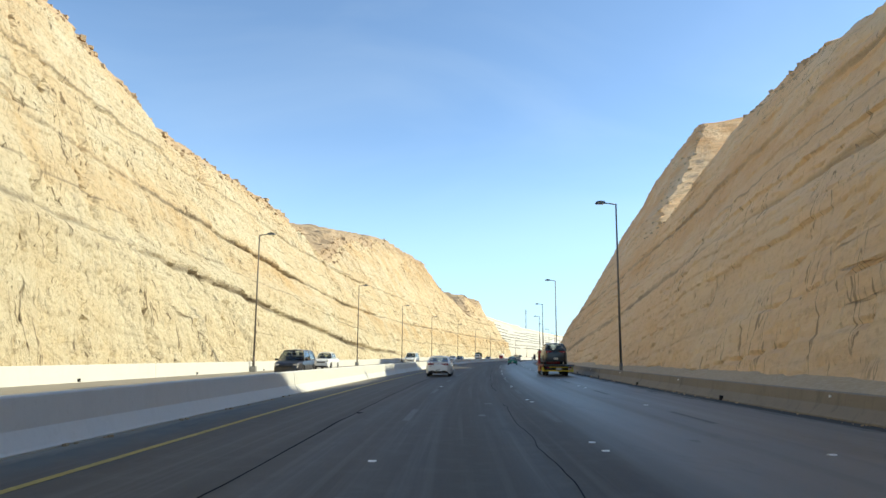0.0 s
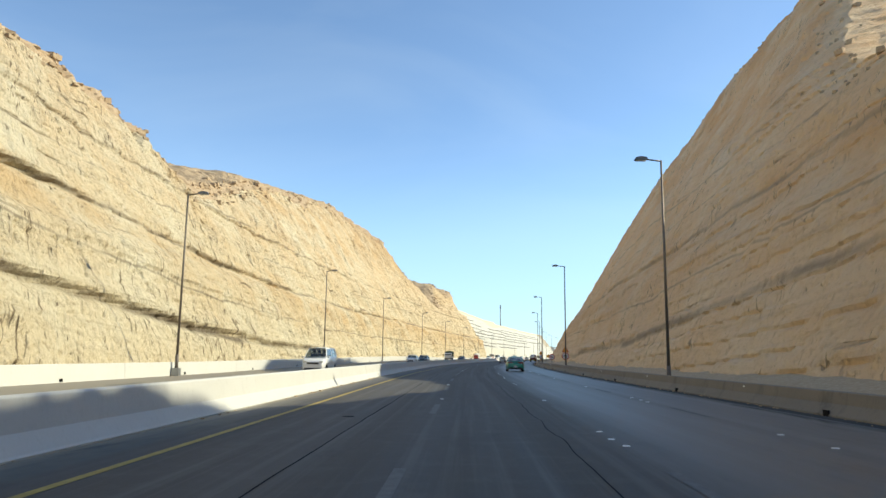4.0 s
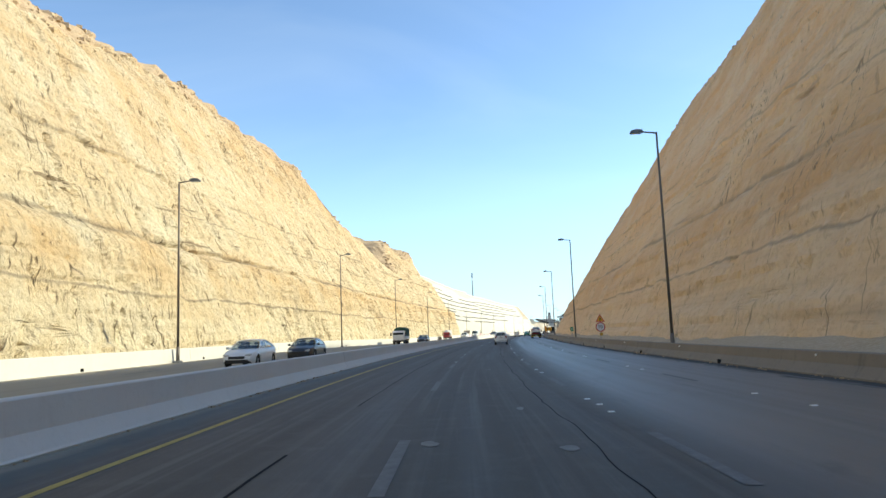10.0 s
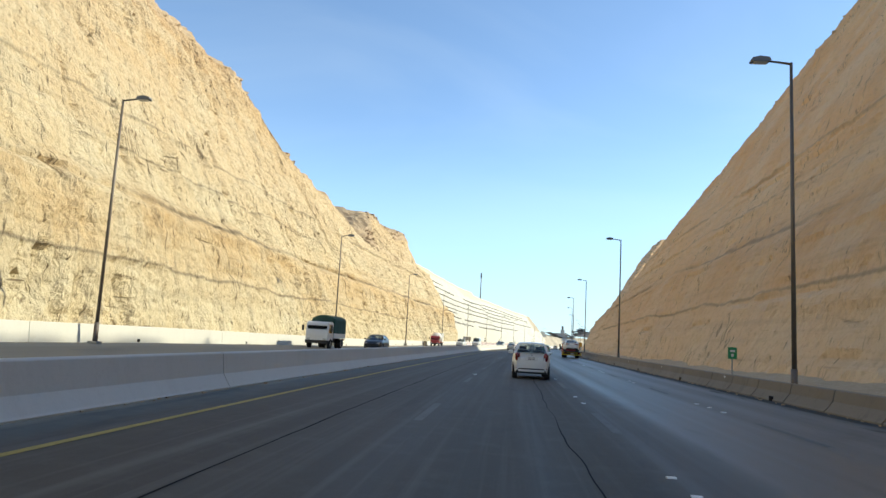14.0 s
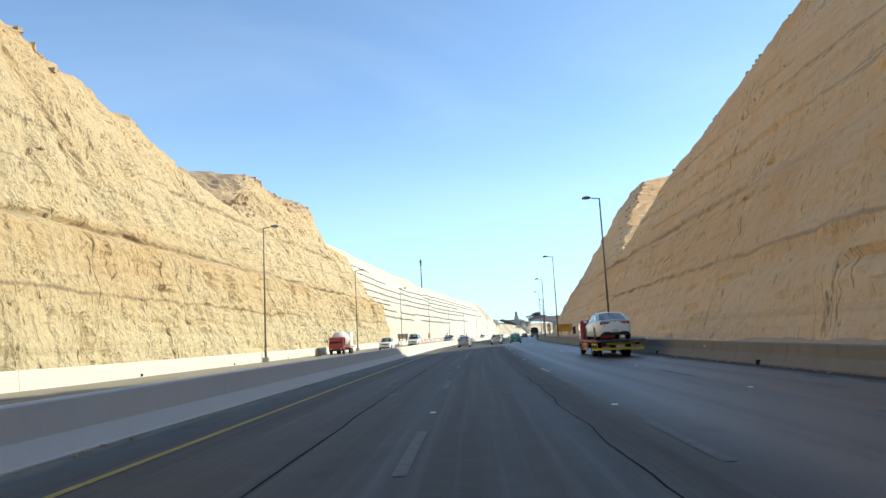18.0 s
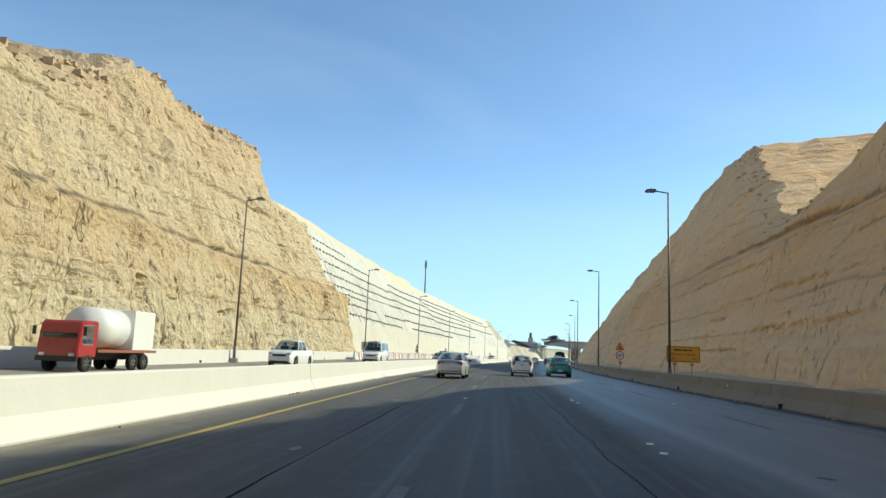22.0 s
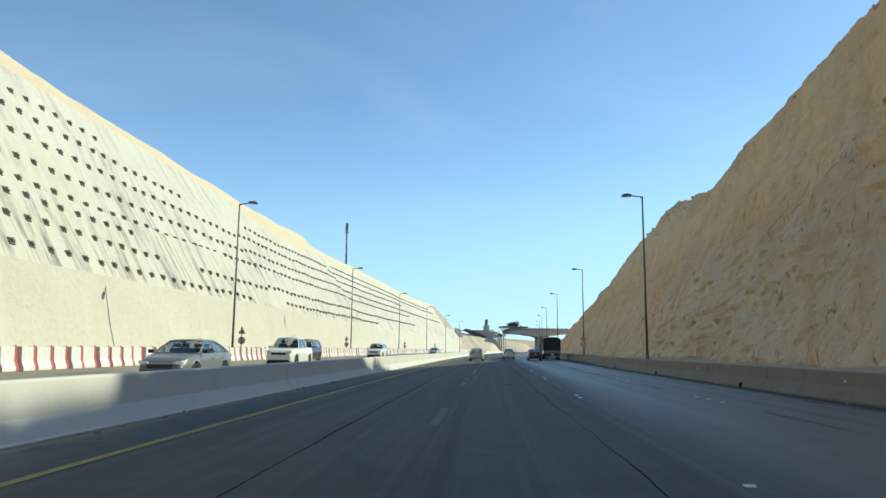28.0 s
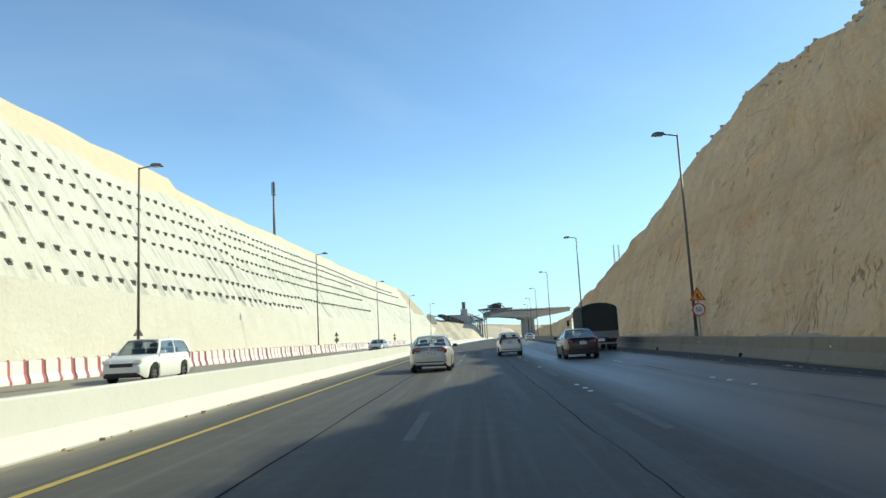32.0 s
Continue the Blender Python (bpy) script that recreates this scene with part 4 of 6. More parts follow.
def wheels(root, r, w, track, ys, spokes=7, dual=()):
    key = (round(r, 3), round(w, 3), spokes)
    if key not in WHEELS:
        WHEELS[key] = wheel_meshes(r, w, spokes)
    tyre, rim = WHEELS[key]
    for y in ys:
        for s in (-1, 1):
            m = Matrix.Translation((s * (track / 2 - w / 2), y, r))
            if s < 0:
                m = m @ Matrix.Rotation(math.pi, 4, "Z")
            wh = new("wheel")
            wh.parent, wh.matrix_basis = root, m
            part("tyre", tyre, None, wh)
            part("rim", rim, None, wh)


def sheet(f, ns, nt, off, material, name, parent, label="", thick=0.008):
    """A curved panel: f(s, t) gives a place on it, off pushes it outwards along its normal."""
    bm = bmesh.new()
    g = [[Vector(f(i / ns, j / nt)) for j in range(nt + 1)] for i in range(ns + 1)]
    c = (g[-1][0] - g[0][0]).cross(g[0][-1] - g[0][0]).normalized()
    lay = []
    for o in (off, off - thick):
        lay.append([[bm.verts.new(p + c * o) for p in row] for row in g])
    for i in range(ns):
        for j in range(nt):
            a, b = lay
            bm.faces.new((a[i][j], a[i + 1][j], a[i + 1][j + 1], a[i][j + 1]))
            bm.faces.new((b[i][j], b[i][j + 1], b[i + 1][j + 1], b[i + 1][j]))
    a, b = lay
    for i in range(ns):
        bm.faces.new((a[i][0], b[i][0], b[i + 1][0], a[i + 1][0]))
        bm.faces.new((a[i][nt], a[i + 1][nt], b[i + 1][nt], b[i][nt]))
    for j in range(nt):
        bm.faces.new((a[0][j], a[0][j + 1], b[0][j + 1], b[0][j]))
        bm.faces.new((a[ns][j], b[ns][j], b[ns][j + 1], a[ns][j + 1]))
    return part(name, bm, material, parent, label, False)


def lerp(a, b, t):
    return a + (b - a) * t


def car(name, label, color, L, W, H, wb, fo, r, top, cab, belt, category="car", group="", spokes=7, tail="wrap", m=None, bed=False, plate=True, clear=0.2, wiper=False):
    """A road car. top: (u, z) of the body's upper line, u from 0 at the nose to 1 at the tail; cab: u of windscreen foot, roof front, roof rear, rear glass foot."""
    root = thing(name, label, category, group, "", m)
    yf = L / 2
    front, rear = yf - fo, yf - fo - wb
    # body
    N = 84
    us = np.linspace(0, 1, N)
    tu, tz = [a for a, b in top], [b for a, b in top]
    pts = []
    for u in us:
        y = yf - 0.075 - u * (L - 0.15)
        e = abs(2 * u - 1)
        w = W / 2 * (1 - 0.19 * max(0, (e - 0.66) / 0.34) ** 2.0)
        zt = float(np.interp(u, tu, tz))
        zb = clear + 0.12 * max(0, (e - 0.86) / 0.14) ** 2
        arch = 0.0
        for yw in (front, rear):
            q = (r * 1.13) ** 2 - (y - yw) ** 2
            if q > 0:
                arch = max(arch, r + math.sqrt(q))
        z1 = max(zb, arch)
        zs = zb + 0.60 * (zt - zb)
        pts.append((y, w, zb, z1, max(zs, z1 + 0.03), max(zt, z1 + 0.10)))
    bm, rows = bmesh.new(), []
    for y, w, zb, z1, zs, zt in pts:
        g = zt - zs
        half = [(w * 0.95, z1), (w * 0.985, min(z1 + 0.06, zs - 0.02)), (w * 1.0, lerp(min(z1 + 0.06, zs - 0.02), zs, 0.6)), (w * 0.992, zs), (w * 0.972, zs + 0.35 * g), (w * 0.962, zs + 0.42 * g), (w * 0.945, zs + 0.72 * g), (w * 0.905, zs + 0.92 * g), (w * 0.82, zt), (w * 0.4, zt + 0.022)]
        rows.append([bm.verts.new((x, y, z)) for x, z in half] + [bm.verts.new((-x, y, z)) for x, z in half[::-1]])
    # rounded nose and tail
    for first_end, out in ((True, 1), (False, -1)):
        edge = rows[0] if first_end else rows[-1]
        zm = 0.5 * (max(v.co.z for v in edge) + min(v.co.z for v in edge))
        for dy, sx, sz in ((0.035, 0.975, 0.93), (0.06, 0.92, 0.82), (0.075, 0.80, 0.62)):
            ring = [bm.verts.new((v.co.x * sx, v.co.y + out * dy, zm + (v.co.z - zm) * sz)) for v in edge]
            if first_end:
                rows.insert(0, ring)
            else:
                rows.append(ring)
    for a, b in zip(rows[:-1], rows[1:]):
        for j in range(len(a) - 1):
            bm.faces.new((a[j], a[j + 1], b[j + 1], b[j]))
    bm.faces.new(rows[0][::-1])
    bm.faces.new(rows[-1])
    body = part("body", bm, color, root, "", True)
    bm = bmesh.new()
    box(bm, -W * 0.40, W * 0.40, -yf + 0.12, yf - 0.12, clear + 0.03, clear + 0.30)
    part("underbody", bm, M_TRIM, root)
    # cabin
    ya, yb, yc, yd = (yf - u * L for u in cab)
    zt_a, zt_d = float(np.interp(cab[0], tu, tz)) - 0.02, float(np.interp(cab[3], tu, tz)) - 0.02
    wbelt, wroof, zr = W / 2 * 0.90, W / 2 * 0.68, H - 0.03

    def side(sgn):
        def f(s, t):
            bulge = 0.035 * math.sin(math.pi * t)
            return (sgn * (lerp(wbelt, wroof, t) + bulge), lerp(lerp(ya, yd, s), lerp(yb, yc, s), t), lerp(lerp(zt_a, zt_d, s), zr - 0.05 * (2 * s - 1) ** 2, t))
        return f

    def screen(y0, z0, y1):
        def f(s, t):
            x = 2 * s - 1
            return (x * lerp(wbelt, wroof, t) * 0.985, lerp(y0, y1, t) + (0.12 if y0 > y1 else -0.12) * (1 - x * x) * (1 - 0.6 * t), lerp(z0, zr - 0.05, t) + 0.034 * (1 - x * x) * t)
        return f

    def roof(s, t):
        x = 2 * s - 1
        return (x * wroof, lerp(yb, yc, t) + (0.05 * (1 - x * x) * (1 - 2 * t)), zr - 0.05 * (2 * t - 1) ** 2 + 0.035 * (1 - x * x))
    for sgn in (-1, 1):
        f = side(sgn)
        rng = ((0.07, 0.47), (0.51, 0.80), (0.82, 0.93)) if not bed else ((0.08, 0.52), (0.56, 0.92))
        for a, b in rng:
            g = (lambda s, t, f=f, a=a, b=b: f(lerp(a, b, 1 - s), lerp(0.06, 0.90, t))) if sgn < 0 else (lambda s, t, f=f, a=a, b=b: f(lerp(a, b, s), lerp(0.06, 0.90, t)))
            sheet(g, 4, 3, 0.008, M_GLASS, "side_window", root)
        for a, b in ((0.0, 0.06), (0.475, 0.505), (0.935, 1.0)):
            g = (lambda s, t, f=f, a=a, b=b: f(lerp(a, b, 1 - s), t)) if sgn < 0 else (lambda s, t, f=f, a=a, b=b: f(lerp(a, b, s), t))
            sheet(g, 2, 4, 0.014, color, "pillar", root, "", 0.03)
        g = (lambda s, t, f=f: f(1 - s, lerp(0.9, 1.0, t))) if sgn < 0 else (lambda s, t, f=f: f(s, lerp(0.9, 1.0, t)))
        sheet(g, 10, 1, 0.012, color, "roof_rail", root, "", 0.03)
        # mirror, handles, sill
        mir = part("mirror", newbox(-0.10, 0.10, -0.045, 0.07, -0.06, 0.07, 0.04), M_TRIM if color is not P_WHITE else color, root, "", True, Matrix.Translation((sgn * (W / 2 + 0.08), ya - 0.25, zt_a + 0.09)))
        for yy in (lerp(ya, yd, 0.42), lerp(ya, yd, 0.74)):
            part("door_handle", newbox(-0.012, 0.012, -0.09, 0.09, -0.012, 0.012, 0.006), color, root, "", False, Matrix.Translation((sgn * (W / 2 * 0.985 + 0.01), yy, zt_a - 0.14)))
        for yy in (lerp(ya, yd, 0.02), lerp(ya, yd, 0.47), lerp(ya, yd, 0.80)):
            part("door_seam", newbox(-0.006, 0.006, -0.004, 0.004, clear + 0.30, zt_a - 0.30), M_TRIM, root, "", False, Matrix.Translation((sgn * W / 2 * 0.991, yy, 0)))
    # what shows through the glass: floor tray, dashboard, seats, wheel
    part("cabin_tray", newbox(-wbelt * 0.95, wbelt * 0.95, yd + 0.12, ya - 0.10, clear + 0.28, min(zt_a, zt_d) - 0.05, 0.03), M_INNER, root, "dark cabin lining")
    zb_, rows_ = min(zt_a, zt_d) - 0.06, ((lerp(yb, yc, 0.18), 2), (lerp(yb, yc, 0.72), 3)) if not bed else ((lerp(yb, yc, 0.3), 2),)
    for ys_, count_ in rows_:
        for q in range(2):
            xs_ = (q - 0.5) * wbelt * 0.95
            seat = part("seat_back", newbox(-wbelt * 0.33, wbelt * 0.33, -0.07, 0.07, 0.0, (zr - zb_) * 0.50, 0.05), M_SEAT, root, "", False, Matrix.Translation((xs_, ys_, zb_)))
            part("headrest", newbox(-wbelt * 0.17, wbelt * 0.17, -0.05, 0.05, (zr - zb_) * 0.54, (zr - zb_) * 0.78, 0.04), M_SEAT, seat)
    part("steering_wheel", tube(bmesh.new(), (-wbelt * 0.45, lerp(ya, yb, 0.9), zb_ + 0.10), (-wbelt * 0.45, lerp(ya, yb, 0.9) - 0.03, zb_ + 0.12), 0.17, 0.17, 16), M_INNER, root)
    sheet(lambda s, t: screen(ya, zt_a, yb)(1 - (0.05 + 0.9 * s), 0.05 + 0.9 * t), 8, 4, 0.006, M_GLASS, "windscreen", root)
    if bed:
        sheet(lambda s, t: screen(yd, zt_d, yc)(s, t * 0.3), 8, 2, -0.02, color, "cab_back", root)
    sheet(lambda s, t: screen(yd, zt_d, yc)(0.06 + 0.88 * s, 0.10 + 0.82 * t), 8, 4, 0.006, M_GLASS, "rear_window", root)
    for k in (0, 1):
        sheet(lambda s, t, k=k: screen(yd, zt_d, yc)(lerp(0.0, 0.055, s) if k == 0 else lerp(0.945, 1.0, s), t), 1, 4, 0.012, color, "rear_pillar", root, "", 0.03)
    sheet(roof, 8, 6, 0.012, color, "roof", root, "", 0.04)
    part("aerial", tube(bmesh.new(), (0, yc + 0.15, H - 0.03), (0, yc - 0.02, H + 0.16), 0.008, 0.004, 6), M_TRIM, root)
    # tail
    yt = -yf
    ztail = float(np.interp(0.985, tu, tz))
    shapes = {"tall": ([(-0.06, 0.15), (0.05, 0.20), (0.12, 0.12), (0.11, -0.10), (0.02, -0.19), (-0.08, -0.05)], 0.70, ztail - 0.17),
              "slim": ([(-0.42, 0.03), (-0.12, 0.075), (0.11, 0.08), (0.15, -0.06), (-0.04, -0.10), (-0.22, -0.04)], 0.66, ztail - 0.13),
              "wrap": ([(-0.25, 0.01), (-0.05, 0.075), (0.10, 0.10), (0.13, 0.0), (0.10, -0.11), (-0.06, -0.10)], 0.68, ztail - 0.14)}
    outline, fx, fz = shapes[tail]
    for sgn in (-1, 1):
        bm = prism(bmesh.new(), [(x * sgn, z) for x, z in outline], 0.0, 0.26, "y")
        bmesh.ops.bevel(bm, geom=list(bm.edges), offset=0.014, segments=2, affect="EDGES")
        lt = part("tail_light", bm, M_TAIL, root, "", True, Matrix.Translation((sgn * W / 2 * fx, yt + 0.015, fz)))
        part("reverse_lens", newbox(-0.035, 0.035, -0.006, 0.02, -0.022, 0.022, 0.006), M_CLEAR, lt, "", False, Matrix.Translation((-0.03 * sgn, 0, -0.03)))
        part("rear_reflector", newbox(-0.07, 0.07, -0.01, 0.02, -0.02, 0.02, 0.008), M_TAIL, root, "", False, Matrix.Translation((sgn * W * 0.36, yt + 0.045, 0.44)))
        part("boot_seam", newbox(-0.004, 0.004, -0.012, 0.03, -0.22, 0.0), M_TRIM, root, "", False, Matrix.Translation((sgn * W * 0.30, yt + 0.012, ztail - 0.12)))
        bm = prism(bmesh.new(), [(x * sgn, z) for x, z in ((-0.19, -0.02), (0.10, -0.06), (0.15, 0.03), (0.12, 0.09), (-0.12, 0.05))], -0.2, 0.03, "y")
        part("headlight", bm, M_CLEAR, root, "", False, Matrix.Translation((sgn * W / 2 * 0.66, yf - 0.07, float(np.interp(0.04, tu, tz)) - 0.12)))
    deep = 0.10 if tail == "slim" else 0.045
    part("rear_valance", newbox(-W * 0.34, W * 0.34, -0.015, 0.12, -deep, deep, 0.03), M_TRIM if tail == "slim" else color, root, "black plastic lower bumper" if tail == "slim" else "", False, Matrix.Translation((0, yt + 0.03, clear + 0.10 + deep)))
    part("bumper_crease", newbox(-W * 0.37, W * 0.37, -0.022, 0.08, -0.012, 0.012, 0.01), color, root, "", False, Matrix.Translation((0, yt + 0.02, clear + 0.40)))
    part("boot_lip", newbox(-W * 0.34, W * 0.34, -0.035, 0.14, -0.014, 0.018, 0.012), color, root, "", False, Matrix.Translation((0, yt + 0.10, ztail + 0.005)))
    if plate:
        zp = clear + 0.27 if tail == "slim" else ztail - 0.22
        part("plate_recess", newbox(-0.29, 0.29, -0.006, 0.03, -0.085, 0.085, 0.02), color, root, "", False, Matrix.Translation((0, yt - 0.004, zp)))
        pl = part("number_plate", newbox(-0.16, 0.16, -0.008, 0.008, -0.075, 0.075, 0.004), M_PLATE, root, "", False, Matrix.Translation((0, yt - 0.016, zp)))
        for x0, x1, z0, z1 in ((-0.13, -0.015, 0.018, 0.042), (0.02, 0.12, 0.018, 0.042), (-0.13, -0.015, -0.045, -0.02), (0.02, 0.12, -0.045, -0.02)):
            part("plate_bar", newbox(x0, x1, -0.0095, -0.007, z0, z1), M_BARS, pl)
    gr = part("grille", newbox(-W * 0.24, W * 0.24, -0.05, 0.03, -0.07, 0.07, 0.02), M_TRIM, root, "", False, Matrix.Translation((0, yf - 0.0, float(np.interp(0.03, tu, tz)) - 0.20)))
    part("lower_grille", newbox(-W * 0.34, W * 0.34, -0.05, 0.02, -0.06, 0.06, 0.02), M_TRIM, root, "", False, Matrix.Translation((0, yf - 0.01, clear + 0.16)))
    part("badge", newbox(-0.045, 0.045, -0.012, 0.02, -0.016, 0.016, 0.006), M_CHROME, root, "", False, Matrix.Translation((0, yt + 0.012, ztail - 0.075)))
    wheels(root, r, 0.21, W - 0.05, (front, rear), spokes)
    return root


SEDAN_TOP = ((0, 0.58), (0.02, 0.70), (0.06, 0.80), (0.27, 0.96), (0.5, 0.98), (0.80, 1.02), (0.93, 1.03), (0.985, 1.0), (1.0, 0.86))
SEDAN_CAB = (0.25, 0.42, 0.70, 0.88)
HATCH_TOP = ((0, 0.60), (0.025, 0.75), (0.07, 0.86), (0.24, 1.02), (0.5, 1.04), (0.9, 1.08), (0.985, 1.06), (1.0, 0.94))
HATCH_CAB = (0.20, 0.40, 0.90, 0.985)
SUV_TOP = ((0, 0.72), (0.02, 0.88), (0.06, 0.98), (0.27, 1.08), (0.5, 1.10), (0.9, 1.14), (0.985, 1.12), (1.0, 0.98))
SUV_CAB = (0.25, 0.38, 0.90, 0.975)
PICK_TOP = ((0, 0.78), (0.02, 0.95), (0.06, 1.02), (0.25, 1.10), (0.6, 1.12), (0.66, 1.12), (0.98, 1.14), (1.0, 1.0))
PICK_CAB = (0.24, 0.35, 0.60, 0.64)
VAN_TOP = ((0, 0.75), (0.02, 0.95), (0.10, 1.12), (0.2, 1.28), (0.5, 1.30), (0.985, 1.32), (1.0, 1.1))
VAN_CAB = (0.13, 0.30, 0.97, 0.995)


def on(y, d, z=0.0, turn=0.0):
    return on_road(y, d, float(opposite(y, d)) if turn == 180 else z, turn)


def text(body, size, material, parent, m, name="lettering", depth=0.004, label=""):
    cu = bpy.data.curves.new(name, "FONT")
    cu.body, cu.size, cu.extrude, cu.align_x, cu.align_y = body, size, depth, "CENTER", "CENTER"
    ob = bpy.data.objects.new(name, cu)
    scene.collection.objects.link(ob)
    dg = bpy.context.evaluated_depsgraph_get()
    me = bpy.data.meshes.new_from_object(ob.evaluated_get(dg))
    bpy.data.objects.remove(ob)
    me.materials.clear()
    me.materials.append(material)
    return part(name, me, None, parent, label, False, m)


def to_back(x, y, z):
    """Pose of lettering that is read from behind (-y) of a thing."""
    return pose(x, y, z, 90, 0, 0)


# this side
taxi = car("taxi", "green taxi saloon with a roof sign, in the middle lane", P_GREEN, 4.6, 1.8, 1.45, 2.7, 0.88, 0.32, SEDAN_TOP, SEDAN_CAB, 1.0, "taxi", "", 5, "slim", on(130.6, 4.3))
part("roof_sign", newbox(-0.22, 0.22, -0.07, 0.07, 0.0, 0.13, 0.03), plain("taxi_sign_pale", (0.42, 0.62, 0.55), 0.4), taxi, "pale illuminated-type taxi roof sign", False, Matrix.Translation((0, 0.25, 1.45)))
text("TAXI", 0.26, M_SIGNWHITE, taxi, pose(-0.915, 0.62, 0.74, 90, 0, -90), "door_lettering")
for z, a, b in ((0.52, 0.35, 0.62), (0.46, 0.38, 0.55)):
    part("door_marking", newbox(-0.004, 0.004, a, b, z, z + 0.03), M_SIGNWHITE, taxi, "", False, Matrix.Translation((-0.905, 0, 0)))
part("boot_marking", newbox(-0.07, 0.07, -0.006, 0.01, -0.008, 0.008), M_SIGNWHITE, taxi, "", False, Matrix.Translation((-0.34, -2.285, 0.90)))

hatch = car("hatchback", "small white hatchback with red tail lights, in the middle lane", P_WHITE, 3.62, 1.6, 1.5, 2.385, 0.72, 0.285, HATCH_TOP, HATCH_CAB, 1.05, "car", "", 7, "tall", on(226.5, 1.35))
car("saloon_car", "white saloon with black lower bumper, in the inner lane", P_WHITE, 4.85, 1.84, 1.45, 2.82, 0.95, 0.34, SEDAN_TOP, SEDAN_CAB, 1.0, "car", "", 9, "slim", on(53.0, -2.3))
car("saloon_car", "silver saloon with a dusty boot, in the inner lane", P_SILVER, 4.37, 1.7, 1.46, 2.57, 0.83, 0.31, SEDAN_TOP, SEDAN_CAB, 1.0, "car", "", 9, "wrap", on(341.0, -2.75))
car("saloon_car", "silver-beige saloon driving ahead in the inner lane", P_SILVER, 4.4, 1.72, 1.46, 2.6, 0.83, 0.31, SEDAN_TOP, SEDAN_CAB, 1.0, "car", "", 9, "wrap", on(456.0, -1.9))
car("hatchback", "white hatchback driving ahead in the second lane", P_WHITE, 3.62, 1.6, 1.5, 2.385, 0.72, 0.285, HATCH_TOP, HATCH_CAB, 1.05, "car", "", 7, "tall", on(472.0, 2.1))
car("saloon_car", "dark maroon saloon driving ahead in the middle lane", P_MAROON, 4.6, 1.78, 1.44, 2.7, 0.9, 0.32, SEDAN_TOP, SEDAN_CAB, 1.0, "car", "", 7, "wrap", on(462.0, 5.15))


def lorry_cab(root, color, W, y0, y1, z0, z1, rear_glass=True):
    """Cab-over cab between y0 (back) and y1 (front)."""
    bm = bmesh.new()
    prism(bm, [(y0, z0), (y1, z0), (y1 + 0.02, z0 + 0.55), (y1 - 0.16, z1 - 0.15), (y1 - 0.34, z1), (y0 + 0.06, z1), (y0, z1 - 0.1)], -W / 2, W / 2, "x")
    bmesh.ops.bevel(bm, geom=list(bm.edges), offset=0.05, segments=2, affect="EDGES")
    cabin = part("cab", bm, color, root, "", False)
    part("windscreen", newbox(-W * 0.44, W * 0.44, -0.01, 0.01, -0.30, 0.30, 0.008), M_GLASS, root, "", False, Matrix.Translation((0, y1 - 0.055, z0 + 0.9)) @ Matrix.Rotation(radians(-12), 4, "X"))
    # dark sheet behind the glass stands in for the unlit cab of a solid body
    part("windscreen_dark_sheet", newbox(-W * 0.43, W * 0.43, -0.008, 0.008, -0.29, 0.29), M_INNER, root, "", False, Matrix.Translation((0, y1 - 0.075, z0 + 0.9)) @ Matrix.Rotation(radians(-12), 4, "X"))
    for s in (-1, 1):
        part("cab_window", newbox(-0.008, 0.008, y0 + 0.35, y1 - 0.30, z0 + 0.62, z1 - 0.22, 0.01), M_GLASS, root, "", False, Matrix.Translation((s * (W / 2 + 0.004), 0, 0)))
        # another dark sheet, for the dim inside behind the side glass
        part("cab_window_dark_sheet", newbox(-0.003, 0.003, y0 + 0.36, y1 - 0.31, z0 + 0.63, z1 - 0.23), M_INNER, root, "", False, Matrix.Translation((s * (W / 2 + 0.0005), 0, 0)))
        arm = part("mirror", newbox(-0.09, 0.09, -0.03, 0.03, -0.22, 0.22, 0.02), M_TRIM, root, "", False, Matrix.Translation((s * (W / 2 + 0.26), y1 - 0.05, z1 - 0.55)))
        part("mirror_arm", tube(bmesh.new(), (-s * 0.28, -0.05, 0.30), (0, 0, 0.2), 0.012, None, 6), M_TRIM, arm)
        part("headlight", newbox(-0.14, 0.14, -0.03, 0.03, -0.08, 0.08, 0.02), M_CLEAR, root, "", False, Matrix.Translation((s * W * 0.36, y1 + 0.01, z0 + 0.12)))
    if rear_glass:
        part("rear_window", newbox(-W * 0.3, W * 0.3, -0.008, 0.008, -0.16, 0.16, 0.006), M_GLASS, root, "", False, Matrix.Translation((0, y0 - 0.004, z1 - 0.42)))
    part("front_bumper", newbox(-W / 2, W / 2, -0.08, 0.05, -0.14, 0.12, 0.03), M_TRIM, root, "", False, Matrix.Translation((0, y1 + 0.02, z0 - 0.08)))
    return cabin

copy_thing(hatch, on(351.0, 1.5))
copy_thing(taxi, on(354.0, 4.35))
car("saloon_car", "white saloon far ahead in the middle lane", P_WHITE, 4.6, 1.78, 1.44, 2.7, 0.9, 0.32, SEDAN_TOP, SEDAN_CAB, 1.0, "car", "", 7, "wrap", on(560.0, 8.4))


